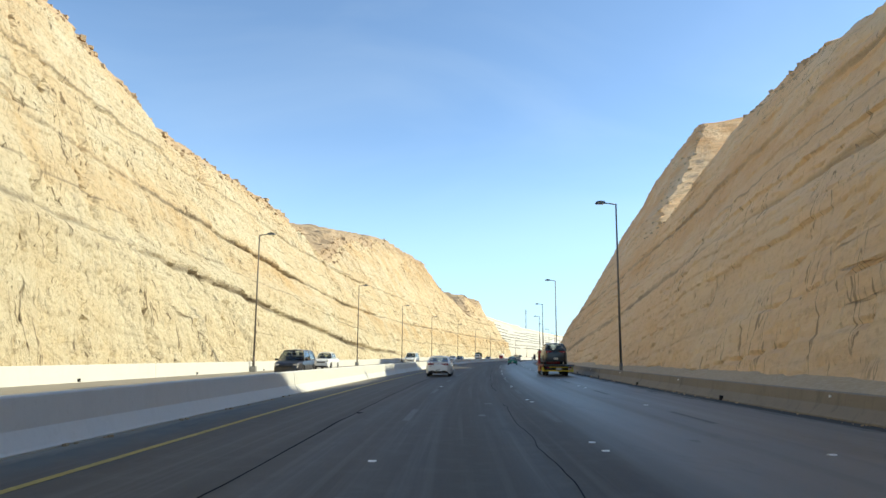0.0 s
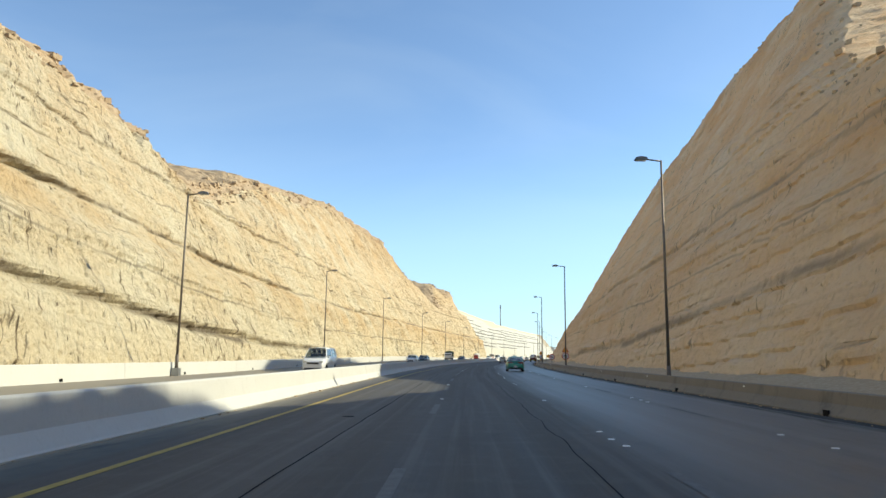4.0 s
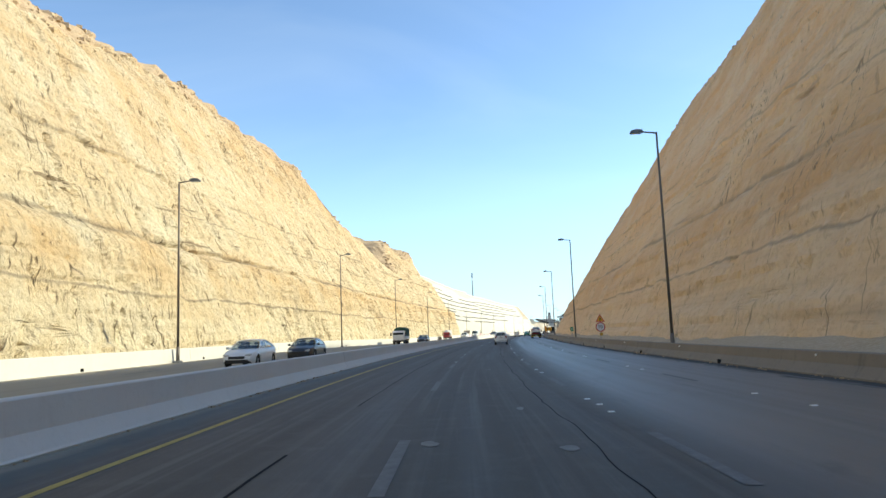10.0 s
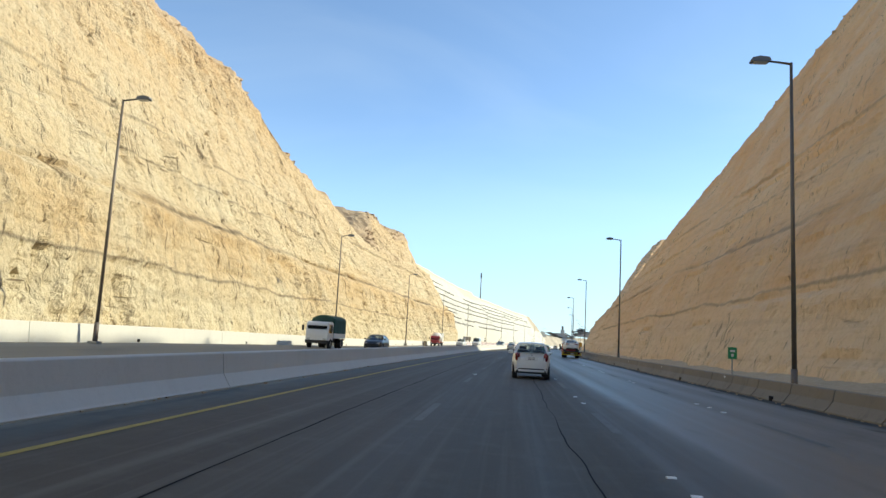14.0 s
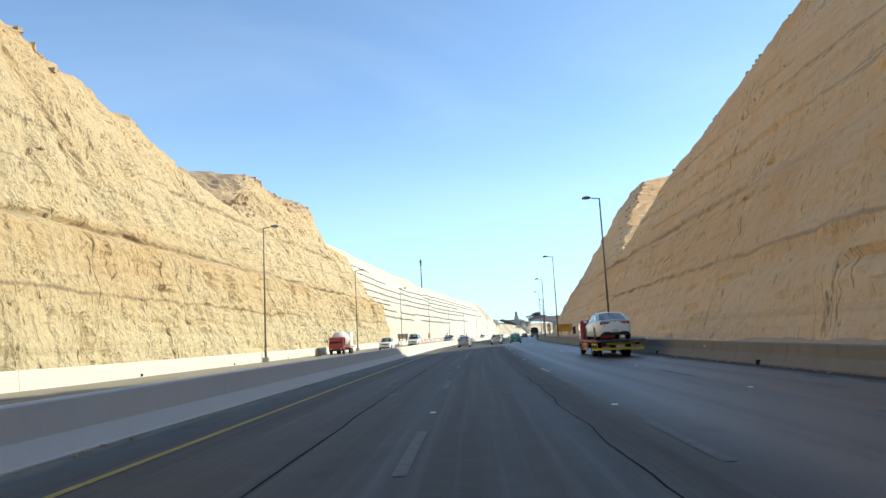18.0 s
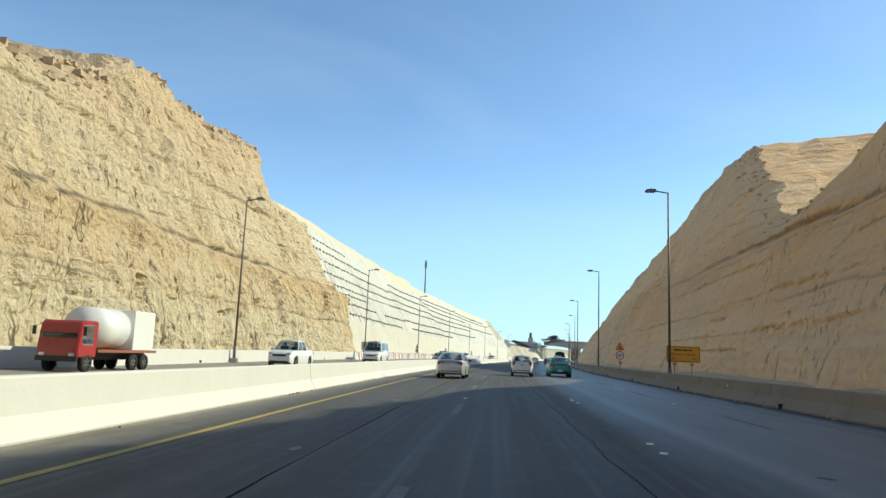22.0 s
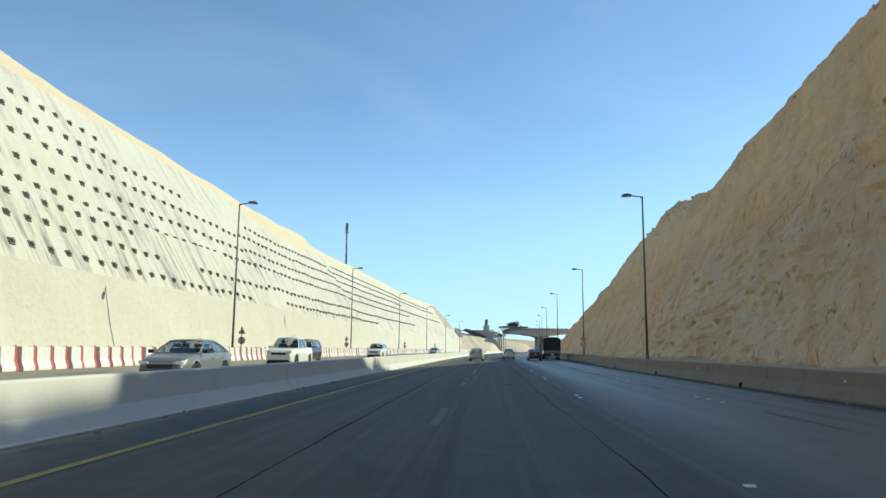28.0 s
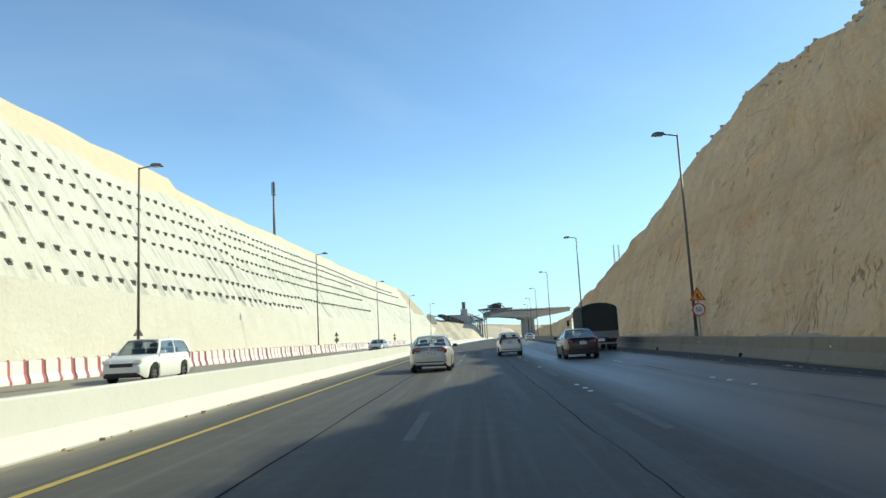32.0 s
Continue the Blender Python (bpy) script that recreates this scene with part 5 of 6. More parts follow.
def tow_truck(m, label):
    root = thing("tow_truck", label, "truck", "", "", m)
    lorry_cab(root, P_RED, 2.0, 2.72, 3.85, 0.56, 2.0)
    part("beacon", newbox(-0.08, 0.08, -0.08, 0.08, 0, 0.18, 0.03), M_AMBER, root, "", False, Matrix.Translation((-0.35, 3.0, 2.0)))
    part("headboard", newbox(-0.95, 0.95, -0.05, 0.05, 0.85, 1.35, 0.02), P_RED, root, "", False, Matrix.Translation((0, 2.6, 0)))
    part("deck", newbox(-1.13, 1.13, -4.1, 2.5, 0.76, 0.85, 0.01), M_DARKSTEEL, root, "dark steel flat loading deck")
    for s in (-1, 1):
        part("deck_rail", newbox(-0.05, 0.05, -4.1, 2.5, 0.75, 0.89, 0.012), M_RUSTRED, root, "weathered red deck edge", False, Matrix.Translation((s * 1.15, 0, 0)))
        part("chassis_rail", newbox(-0.06, 0.06, -3.6, 3.3, 0.5, 0.70), M_DARKSTEEL, root, "", False, Matrix.Translation((s * 0.42, 0, 0)))
        for z in (0.36, 0.50, 0.64):
            part("side_guard", newbox(-0.03, 0.03, -0.45, 1.65, -0.05, 0.05, 0.02), M_GUARD, root, "orange side guard bar", False, Matrix.Translation((s * 1.1, 0, z)))
        part("guard_stripe", newbox(-0.036, 0.036, -0.07, 0.07, 0.31, 0.74), M_SAFETY, root, "", False, Matrix.Translation((s * 1.1, 0.6, 0)))
        fr = part("rear_guard", newbox(-0.025, 0.025, -3.7, -2.0, 0.62, 0.70, 0.008), M_SAFETY, root, "yellow rear side guard", False, Matrix.Translation((s * 1.1, 0, 0)))
        part("lower_bar", newbox(-0.025, 0.025, -3.7, -2.0, 0.34, 0.42, 0.008), M_SAFETY, fr)
        for y in (-3.68, -2.85, -2.02):
            part("post", newbox(-0.025, 0.025, y - 0.03, y + 0.03, 0.42, 0.62), M_SAFETY, fr)
        part("tail_light", newbox(-0.2, 0.2, -0.03, 0.03, -0.06, 0.06, 0.01), M_TAIL, root, "", False, Matrix.Translation((s * 0.75, -4.06, 0.66)))
    part("rear_bumper", newbox(-1.15, 1.15, -0.06, 0.06, -0.06, 0.06, 0.012), M_SAFETY, root, "yellow underrun bar", False, Matrix.Translation((0, -4.0, 0.42)))
    part("rear_bar", newbox(-0.7, 0.7, -0.05, 0.05, -0.05, 0.05, 0.01), M_SAFETY, root, "", False, Matrix.Translation((0, -4.06, 0.68)))
    part("number_plate", newbox(-0.2, 0.2, -0.012, 0.012, -0.09, 0.09), M_PLATE, root, "", False, Matrix.Translation((0, -4.12, 0.55)))
    part("tail_ramp", newbox(-1.1, 1.1, -4.75, -4.1, 0.78, 0.84, 0.01), M_DARKSTEEL, root)
    wheels(root, 0.37, 0.24, 2.02, (3.1, -1.25), 6)
    wheels(root, 0.37, 0.22, 1.5, (-1.25,), 6)
    return root


tow_truck(on(58.0, 6.6), "red flatbed tow truck with yellow guards, carrying a car")
car("off_roader", "black four-wheel-drive strapped on a tow truck's deck", P_DARK, 4.5, 1.9, 1.68, 2.75, 0.9, 0.36, SUV_TOP, SUV_CAB, 1.1, "car", "", 6, "slim", on(58.1, 6.6, 0.855))
tow_truck(on(287.5, 7.1), "red flatbed recovery truck with orange side bars, carrying a saloon")
car("saloon_car", "white luxury saloon loaded on a recovery truck's deck", P_WHITE, 4.9, 1.88, 1.46, 2.95, 0.88, 0.35, SEDAN_TOP, SEDAN_CAB, 1.0, "car", "", 10, "slim", on(286.95, 7.1, 0.855))


def canvas_truck(m, label, color, canvas, W=2.2, Lb=4.2, Hc=3.0, cab_z=2.3):
    root = thing("canvas_truck", label, "truck", "", "", m)
    y0 = Lb / 2 - 0.2
    lorry_cab(root, color, W * 0.92, y0 + 0.1, y0 + 1.65, 0.62, cab_z)
    part("bed", newbox(-W / 2, W / 2, y0 - Lb, y0, 0.85, 1.25, 0.02), color, root, "load bed with drop sides")
    bm = bmesh.new()
    arc = [(-W / 2, 1.25)] + [(-W / 2 * math.cos(a) * 1.0, Hc - 0.42 + 0.42 * math.sin(a)) for a in np.linspace(0.0, math.pi, 9)] + [(W / 2, 1.25)]
    ny = 9
    rows = []
    for i in range(ny + 1):
        y = y0 - Lb + Lb * i / ny
        sag = 0.05 * (i % 2)
        rows.append([bm.verts.new((x * (1 - sag * 0.4), y, z - (sag if z > 1.5 else 0))) for x, z in arc])
    for a, b in zip(rows[:-1], rows[1:]):
        for j in range(len(a) - 1):
            bm.faces.new((a[j], a[j + 1], b[j + 1], b[j]))
    bm.faces.new(rows[0])
    bm.faces.new(rows[-1][::-1])
    part("canvas", bm, canvas, root, "sagging dark green canvas cover")
    # dark panel on the closed canvas end, painted as the shaded load space
    part("opening", newbox(-W * 0.40, W * 0.40, -0.01, 0.01, 1.27, Hc - 0.5), M_INNER, root, "", False, Matrix.Translation((0, y0 - Lb - 0.012, 0)))
    for s in (-1, 1):
        part("chassis_rail", newbox(-0.06, 0.06, y0 - Lb + 0.1, y0 + 1.4, 0.55, 0.84), M_DARKSTEEL, root, "", False, Matrix.Translation((s * 0.42, 0, 0)))
        part("tail_light", newbox(-0.14, 0.14, -0.03, 0.03, -0.06, 0.06, 0.01), M_TAIL, root, "", False, Matrix.Translation((s * W * 0.38, y0 - Lb - 0.03, 0.74)))
        part("mud_flap", newbox(-0.2, 0.2, -0.01, 0.01, 0.2, 0.75), M_TRIM, root, "", False, Matrix.Translation((s * W * 0.36, y0 - Lb + 0.35, 0)))
    part("tail_board", newbox(-W / 2, W / 2, -0.03, 0.0, 0.85, 1.27, 0.01), color, root, "", False, Matrix.Translation((0, y0 - Lb, 0)))
    part("rear_bumper", newbox(-W * 0.45, W * 0.45, -0.05, 0.05, 0.42, 0.52, 0.01), M_STEEL, root, "", False, Matrix.Translation((0, y0 - Lb - 0.02, 0)))
    part("number_plate", newbox(-0.2, 0.2, -0.012, 0.012, -0.09, 0.09), M_PLATE, root, "", False, Matrix.Translation((0, y0 - Lb - 0.05, 0.7)))
    wheels(root, 0.40, 0.25, W * 0.95, (y0 + 0.75, y0 - Lb + 1.1), 6)
    wheels(root, 0.40, 0.22, W * 0.66, (y0 - Lb + 1.1,), 6)
    return root


canvas_truck(on(474.0, 8.15), "army-style truck with a dark canvas cover, driving ahead", P_GREY, M_CANVASD, 2.35, 4.6, 3.15, 2.5)

# the other side, coming towards the camera
Z2 = 0.42
car("pickup_truck", "white double-cab pickup on the opposite carriageway", P_WHITE, 5.1, 1.8, 1.75, 3.0, 0.85, 0.36, PICK_TOP, PICK_CAB, 1.1, "pickup truck", "", 6, "tall", on(345.0, -13.9, Z2, 180), True)
car("off_roader", "dark grey four-wheel-drive on the opposite carriageway", P_DARK, 4.8, 1.9, 1.8, 2.8, 0.9, 0.38, SUV_TOP, SUV_CAB, 1.1, "car", "", 6, "tall", on(47.5, -11.8, Z2, 180))
car("van", "white van on the opposite carriageway", P_WHITE, 4.9, 1.9, 2.0, 3.0, 0.85, 0.33, VAN_TOP, VAN_CAB, 1.3, "van", "", 6, "tall", on(114.0, -12.0, Z2, 180))
car("saloon_car", "black saloon on the opposite carriageway beyond the median", P_DARK, 4.6, 1.8, 1.44, 2.7, 0.88, 0.32, SEDAN_TOP, SEDAN_CAB, 1.0, "car", "", 7, "slim", on(188.0, -11.6, Z2, 180))
car("saloon_car", "white saloon on the opposite carriageway close to the median", P_WHITE, 4.5, 1.78, 1.44, 2.68, 0.88, 0.32, SEDAN_TOP, SEDAN_CAB, 1.0, "car", "", 7, "slim", on(179.0, -12.3, 0.42, 180))
car("off_roader", "white four-wheel-drive on the opposite carriageway below the wall", P_WHITE, 4.6, 1.85, 1.7, 2.7, 0.9, 0.36, SUV_TOP, SUV_CAB, 1.1, "car", "", 6, "tall", on(454.0, -13.4, 0.42, 180))
car("pickup_truck", "white pickup on the opposite carriageway below the bedded cliff", P_WHITE, 5.1, 1.8, 1.75, 3.0, 0.85, 0.36, PICK_TOP, PICK_CAB, 1.1, "pickup truck", "", 6, "tall", on(72.0, -15.6, 0.42, 180), True)
canvas_truck(on(252.5, -15.3, Z2, 180), "white light truck with a green canvas cover, opposite carriageway", P_WHITE, M_CANVAS, 2.0, 3.6, 2.75, 2.15)
car("saloon_car", "dark blue saloon following a truck, opposite carriageway", P_DARK, 4.6, 1.8, 1.44, 2.7, 0.88, 0.32, SEDAN_TOP, SEDAN_CAB, 1.0, "car", "", 7, "slim", on(261.5, -13.0, Z2, 180))
car("van", "white high-roof van on the opposite carriageway", P_WHITE, 5.2, 1.95, 2.25, 3.1, 0.85, 0.34, VAN_TOP, VAN_CAB, 1.3, "van", "", 6, "tall", on(371.0, -13.6, Z2, 180))
car("saloon_car", "dark green saloon on the opposite carriageway beside plastic barriers", P_GREY, 4.6, 1.8, 1.44, 2.7, 0.88, 0.32, SEDAN_TOP, SEDAN_CAB, 1.0, "car", "", 7, "slim", on(400.3, -10.9, Z2, 180))
car("off_roader", "dark maroon four-wheel-drive on the opposite carriageway below the anchored wall", P_MAROON, 4.6, 1.85, 1.7, 2.7, 0.9, 0.36, SUV_TOP, SUV_CAB, 1.1, "car", "", 6, "tall", on(427.0, -14.3, Z2, 180))
car("pickup_truck", "white double-cab pickup on the opposite carriageway below the anchored wall", P_WHITE, 5.1, 1.8, 1.75, 3.0, 0.85, 0.36, PICK_TOP, PICK_CAB, 1.1, "pickup truck", "", 6, "tall", on(417.5, -12.4, Z2, 180), True)
car("saloon_car", "pale saloon far off on the opposite carriageway", P_SILVER, 4.6, 1.8, 1.44, 2.7, 0.88, 0.32, SEDAN_TOP, SEDAN_CAB, 1.0, "car", "", 7, "slim", on(505.0, -12.0, Z2, 180))

# red lorry with a white tank and a site cabin
lorry = thing("lorry", "red lorry carrying white tanks and a cabin, opposite carriageway", "truck", "", "", on(327.5, -16.5, Z2, 180) @ Matrix.Scale(0.75, 4))
lorry_cab(lorry, P_RED, 2.2, 2.2, 3.8, 0.75, 2.6)
part("deck", newbox(-1.15, 1.15, -4.0, 2.1, 1.0, 1.15, 0.01), M_RUSTRED, lorry)
for s in (-1, 1):
    part("chassis_rail", newbox(-0.06, 0.06, -3.8, 3.3, 0.6, 1.0), M_DARKSTEEL, lorry, "", False, Matrix.Translation((s * 0.42, 0, 0)))
bm = bmesh.new()
tube(bm, (0, -0.9, 2.3), (0, 1.9, 2.3), 1.12, 1.12, 24)
bmesh.ops.bevel(bm, geom=[e for e in bm.edges if len(e.link_faces) == 2 and abs(e.calc_face_angle(0)) > 1.2], offset=0.18, segments=3, affect="EDGES")
part("tank", bm, P_WHITE, lorry, "round white water tank", True)
part("site_cabin", newbox(-1.1, 1.1, -3.6, -1.3, 1.15, 3.4, 0.04), P_WHITE, lorry, "white boxy cabin with a window")
part("cabin_window", newbox(-0.45, 0.45, -0.01, 0.01, 2.1, 3.0), M_GLASS, lorry, "", False, Matrix.Translation((0.3, -1.285, 0)))
wheels(lorry, 0.46, 0.28, 2.2, (2.9, -1.6, -2.8), 6)


# ---- anchored wall: anchor heads ----
def anchor_mesh():
    bm = bmesh.new()
    box(bm, -0.24, 0.24, -0.23, 0.23, -0.2, 0.06)
    tube(bm, (0, 0, 0.06), (0, 0, 0.19), 0.19, 0.17, 8)
    n = len(bm.faces)
    tube(bm, (0.02, 0, 0.19), (0.02, 0, 0.26), 0.10, 0.08, 6)
    for f in list(bm.faces)[n:]:
        f.material_index = 1
    return bm


M_ANCHOR = plain("anchor_steel", (0.15, 0.14, 0.12), 0.7, 0.3, 0.4, 4.0)
M_NUT = plain("anchor_nut_pale", (0.50, 0.48, 0.42), 0.7, 0.0, 0.3, 4.0)
anchor_me = bm_mesh("anchor_head", anchor_mesh(), [M_ANCHOR, M_NUT])
ROWS_Z = (6.85, 8.65, 10.2, 11.5, 13.3, 15.4, 17.6, 19.6)
far_v, far_f = [], []
src_v = [v.co.copy() for v in anchor_me.vertices]
src_f = [tuple(p.vertices) for p in anchor_me.polygons]
count = 0
for j, z in enumerate(ROWS_Z):
    y = 401.0 + (j % 2) * 0.8
    while y < 664:
        y += 1.8
        if float(vnoise(np.array(y / 23.0), np.array(j * 1.9), 77)) < 0.17 or (j == 2 and y > 430) or (j == 7 and 436 < y < 520) or (y > 590 and j in (1, 3, 5)) or (y > 530 and j == 0):
            continue
        zz = z - 0.012 * (y - 425) * (1 if y < 460 else 0) + random.uniform(-0.08, 0.08)
        st = float(wall_top(y)) / 26.8
        w = 0.12 * float(fnoise(np.array(y / 14.0), np.array(0.0), 501, 3)) * 1.6
        dd = float(wall_d(np.array(zz), y)) + 0.28 * float(fnoise(np.array(y / 3.0), np.array(zz / 3.0), 502, 4)) + 0.6 * float(fnoise(np.array(y / 22.0), np.array(zz / 14.0), 503, 3)) + max(0, min(1, (y - 705) / 7)) ** 2 * 8
        m = on_road(y, -dd + 0.02, zz * WALL_K * (1 + (st - 1) * min(1, zz / 20)) + w) @ Matrix.Rotation(radians(58), 4, "Y") @ Matrix.Rotation(random.uniform(-0.2, 0.2), 4, "Z")
        if y < 468 and count < 290:
            count += 1
            ob = new("anchor_head", anchor_me)
            ob.parent, ob.matrix_basis = anchored_wall, m
        else:
            o = len(far_v)
            far_v += [m @ v for v in src_v]
            far_f += [tuple(o + k for k in f) for f in src_f]
rest = new("anchor_heads_far", mesh_of("anchor_heads_far", far_v, far_f, M_ANCHOR))
rest.parent = anchored_wall
tagged(rest, "rows of rusty anchor heads", "", "", "stuff")

# ---- red and white plastic barriers ----
M_PLRED = plain("plastic_red", (0.46, 0.11, 0.11), 0.45, 0.0, 0.25)
M_PLWHITE = plain("plastic_white", (0.70, 0.68, 0.66), 0.45, 0.0, 0.15)


def plastic_barrier(m, label):
    root = thing("plastic_barrier", label, "barrier", "plastic barriers in a row", "", m)
    prof = [(-0.22, 0.0), (0.22, 0.0), (0.22, 0.12), (0.12, 0.36), (0.09, 0.92), (-0.09, 0.92), (-0.12, 0.36), (-0.22, 0.12)]
    part("shell", prism(bmesh.new(), prof, -0.46, 0.31, "y"), M_PLWHITE, root)
    part("red_end", prism(bmesh.new(), [(x * 1.03, z * 1.01) for x, z in prof], 0.31, 0.46, "y"), M_PLRED, root, "faded red plastic end")
    part("joint_pin", tube(bmesh.new(), (0, 0.49, 0.05), (0, 0.49, 0.98), 0.03, None, 6), M_PLRED, root)
    return root


first = plastic_barrier(on_road(379.0, -17.9, float(opposite(379.0, -17.9))), "white and red plastic traffic barrier at the far shoulder")
for k in range(1, 190):
    copy_thing(first, on_road(379.0 + 1.02 * k, -17.9 + random.uniform(-0.06, 0.06), float(opposite(379.0 + 1.02 * k, -17.9)), random.uniform(-4, 4)))

# ---- signs ----
M_SRED = plain("sign_red", (0.50, 0.045, 0.04), 0.45)
M_SWHITE = plain("sign_white", (0.66, 0.62, 0.60), 0.5)
M_SORANGE = plain("sign_orange", (0.72, 0.33, 0.02), 0.5)
M_SBLACK = plain("sign_black", (0.02, 0.02, 0.02), 0.6)
M_SBACK = plain("sign_back_grey", (0.42, 0.40, 0.36), 0.6, 0.2)


def disc(r, y0, y1, n=32):
    return tube(bmesh.new(), (0, y0, 0), (0, y1, 0), r, None, n)


def tri(r, y0, y1):
    return prism(bmesh.new(), [(r * math.sin(a), r * math.cos(a)) for a in (0, 2 * math.pi / 3, 4 * math.pi / 3)], y0, y1, "y")


def round_sign(m, label, number="", warning="", amber=True, r=0.42, z=1.6):
    """Faces -y, towards the traffic of this side."""
    root = thing("traffic_sign", label, "traffic sign", "", "", m)
    part("post", tube(bmesh.new(), (0, 0.05, 0), (0, 0.05, z + (0.95 if warning else 0.3)), 0.035, None, 8), M_STEEL, root)
    face = part("speed_disc", disc(r, 0.0, 0.015), M_SRED, root, "red-rimmed white disc", False, Matrix.Translation((0, 0, z)))
    part("white_field", disc(r * 0.80, -0.004, 0.0), M_SWHITE, face)
    if number:
        text(number, r * 0.95, M_SBLACK, face, to_back(0, -0.006, -0.01), "numerals", 0.002)
    else:
        part("lorry_symbol", newbox(-0.24, -0.03, -0.008, -0.004, -0.08, 0.10), M_SRED, face)
        part("car_symbol", newbox(0.04, 0.24, -0.008, -0.004, -0.08, 0.02), M_SBLACK, face)
    if warning:
        t = part("warning_triangle", tri(0.46, 0.0, 0.015), M_SRED, root, "orange warning triangle with red rim", False, Matrix.Translation((0, 0, z + 0.68)))
        part("orange_field", tri(0.34, -0.004, 0.0), M_SORANGE, t)
        if warning == "lines":
            for x in (-0.06, 0.06):
                part("symbol", newbox(x - 0.025, x + 0.025, -0.008, -0.004, -0.12, 0.12), M_SBLACK, t)
        else:
            part("symbol", newbox(-0.05, 0.03, -0.008, -0.004, -0.12, 0.12), M_SBLACK, t)
            part("symbol", newbox(0.04, 0.13, -0.008, -0.004, -0.14, -0.06), M_SBLACK, t)
    if amber:
        part("amber_lamp", disc(0.15, -0.05, 0.03, 20), plain("amber_lens", (0.48, 0.25, 0.03), 0.3), root, "round amber warning lamp", False, Matrix.Translation((0.03, 0, z - 0.62)))
    return root


round_sign(on_road(138.6, 10.35, 0.0), "speed limit 80 sign with roadworks triangle, behind the parapet", "80", "works")
round_sign(on_road(156.3, 10.35, 0.0), "no overtaking by lorries sign, behind the parapet", "", "", False, 0.40, 1.5)
round_sign(on_road(203.1, 10.35, 0.0), "speed limit 70 sign with road narrows triangle, behind the parapet", "70", "lines")
round_sign(on_road(360.8, 10.0, 0.0), "speed limit 60 sign with warning triangle, behind the parapet", "60", "works", True, 0.36, 1.85)
round_sign(on_road(460.8, 11.12, 0.0), "speed limit 50 sign with warning triangle, behind the parapet", "50", "works", False, 0.33, 2.1)

board = thing("detour_sign", "orange detour sign board with black lettering, behind the parapet", "traffic sign", "", "", on_road(342.6, 10.9, 0.0))
part("panel", newbox(-0.98, 0.98, -0.01, 0.015, 1.42, 2.38, 0.01), M_SORANGE, board)
bm = bmesh.new()
for x0, x1, z0, z1 in ((-0.94, 0.94, 2.32, 2.345), (-0.94, 0.94, 1.455, 1.48), (-0.94, -0.915, 1.48, 2.32), (0.915, 0.94, 1.48, 2.32)):
    box(bm, x0, x1, -0.014, -0.009, z0, z1)
part("border", bm, M_SBLACK, board)
for x0, x1 in ((-0.55, -0.12), (-0.05, 0.25), (0.30, 0.52)):
    part("script_bar", newbox(x0, x1, -0.014, -0.010, 2.10, 2.19), M_SBLACK, board)
text("Detour Ahead", 0.24, M_SBLACK, board, to_back(0, -0.013, 1.90), "lettering", 0.002)
text("500M", 0.18, M_SBLACK, board, to_back(-0.62, -0.013, 1.62), "lettering", 0.002)
text("500", 0.18, M_SBLACK, board, to_back(0.66, -0.013, 1.62), "lettering", 0.002)
for x in (-0.5, 0.5):
    part("post", tube(bmesh.new(), (x, 0.06, 0), (x, 0.06, 2.3), 0.04, None, 8), M_STEEL, board)
    part("amber_lamp", newbox(x - 0.12, x + 0.12, -0.03, 0.02, 1.24, 1.38, 0.02), M_AMBER, board)

# signs of the other direction, seen from behind
back = thing("sign_board", "grey back of a large road sign on two posts", "traffic sign", "", "", on_road(393.0, -19.7, 0.6))
part("panel", newbox(-1.15, 1.15, 0.0, 0.02, 0.95, 2.05, 0.01), M_SBACK, back)
for x in (-0.75, 0.75):
    part("post", tube(bmesh.new(), (x, -0.05, 0), (x, -0.05, 2.05), 0.05, None, 8), M_DARKSTEEL, back)
    part("lamp", disc(0.16, -0.12, -0.02, 16), M_DARKSTEEL, back, "", False, Matrix.Translation((x, 0, 0.72)))


marker = thing("marker_sign", "small green marker board on a post behind the parapet", "traffic sign", "", "", on_road(226.8, 10.0, 0.0))
part("post", tube(bmesh.new(), (0, 0, 0), (0, 0, 1.80), 0.03, None, 8), M_STEEL, marker)
part("board", newbox(-0.19, 0.19, -0.055, -0.035, 1.28, 1.78, 0.01), plain("sign_green", (0.02, 0.22, 0.07), 0.5), marker)
part("board_mark", newbox(-0.10, 0.10, -0.060, -0.056, 1.58, 1.66), M_SWHITE, marker)
part("board_mark", newbox(-0.05, 0.05, -0.060, -0.056, 1.38, 1.50), M_SWHITE, marker)


def sign_back(m, label):
    root = thing("traffic_sign", label, "traffic sign", "sign backs below the wall", "", m)
    part("post", tube(bmesh.new(), (0, -0.05, 0), (0, -0.05, 2.35), 0.04, None, 8), M_DARKSTEEL, root)
    part("disc", disc(0.30, 0.0, 0.015, 28), M_SBACK, root, "", False, Matrix.Translation((0, 0, 1.25)))
    part("triangle", tri(0.36, 0.0, 0.015), M_SBACK, root, "", False, Matrix.Translation((0, 0, 1.95)))
    part("lamp", disc(0.15, -0.12, -0.02, 16), M_DARKSTEEL, root, "", False, Matrix.Translation((0, 0, 0.55)))
    return root


sb = sign_back(on_road(428.0, -19.6, 0.6), "grey back of a round and a triangular sign on one post")
for y in (465.0, 516.5, 567.0):
    copy_thing(sb, on_road(y, -19.6, 0.6))

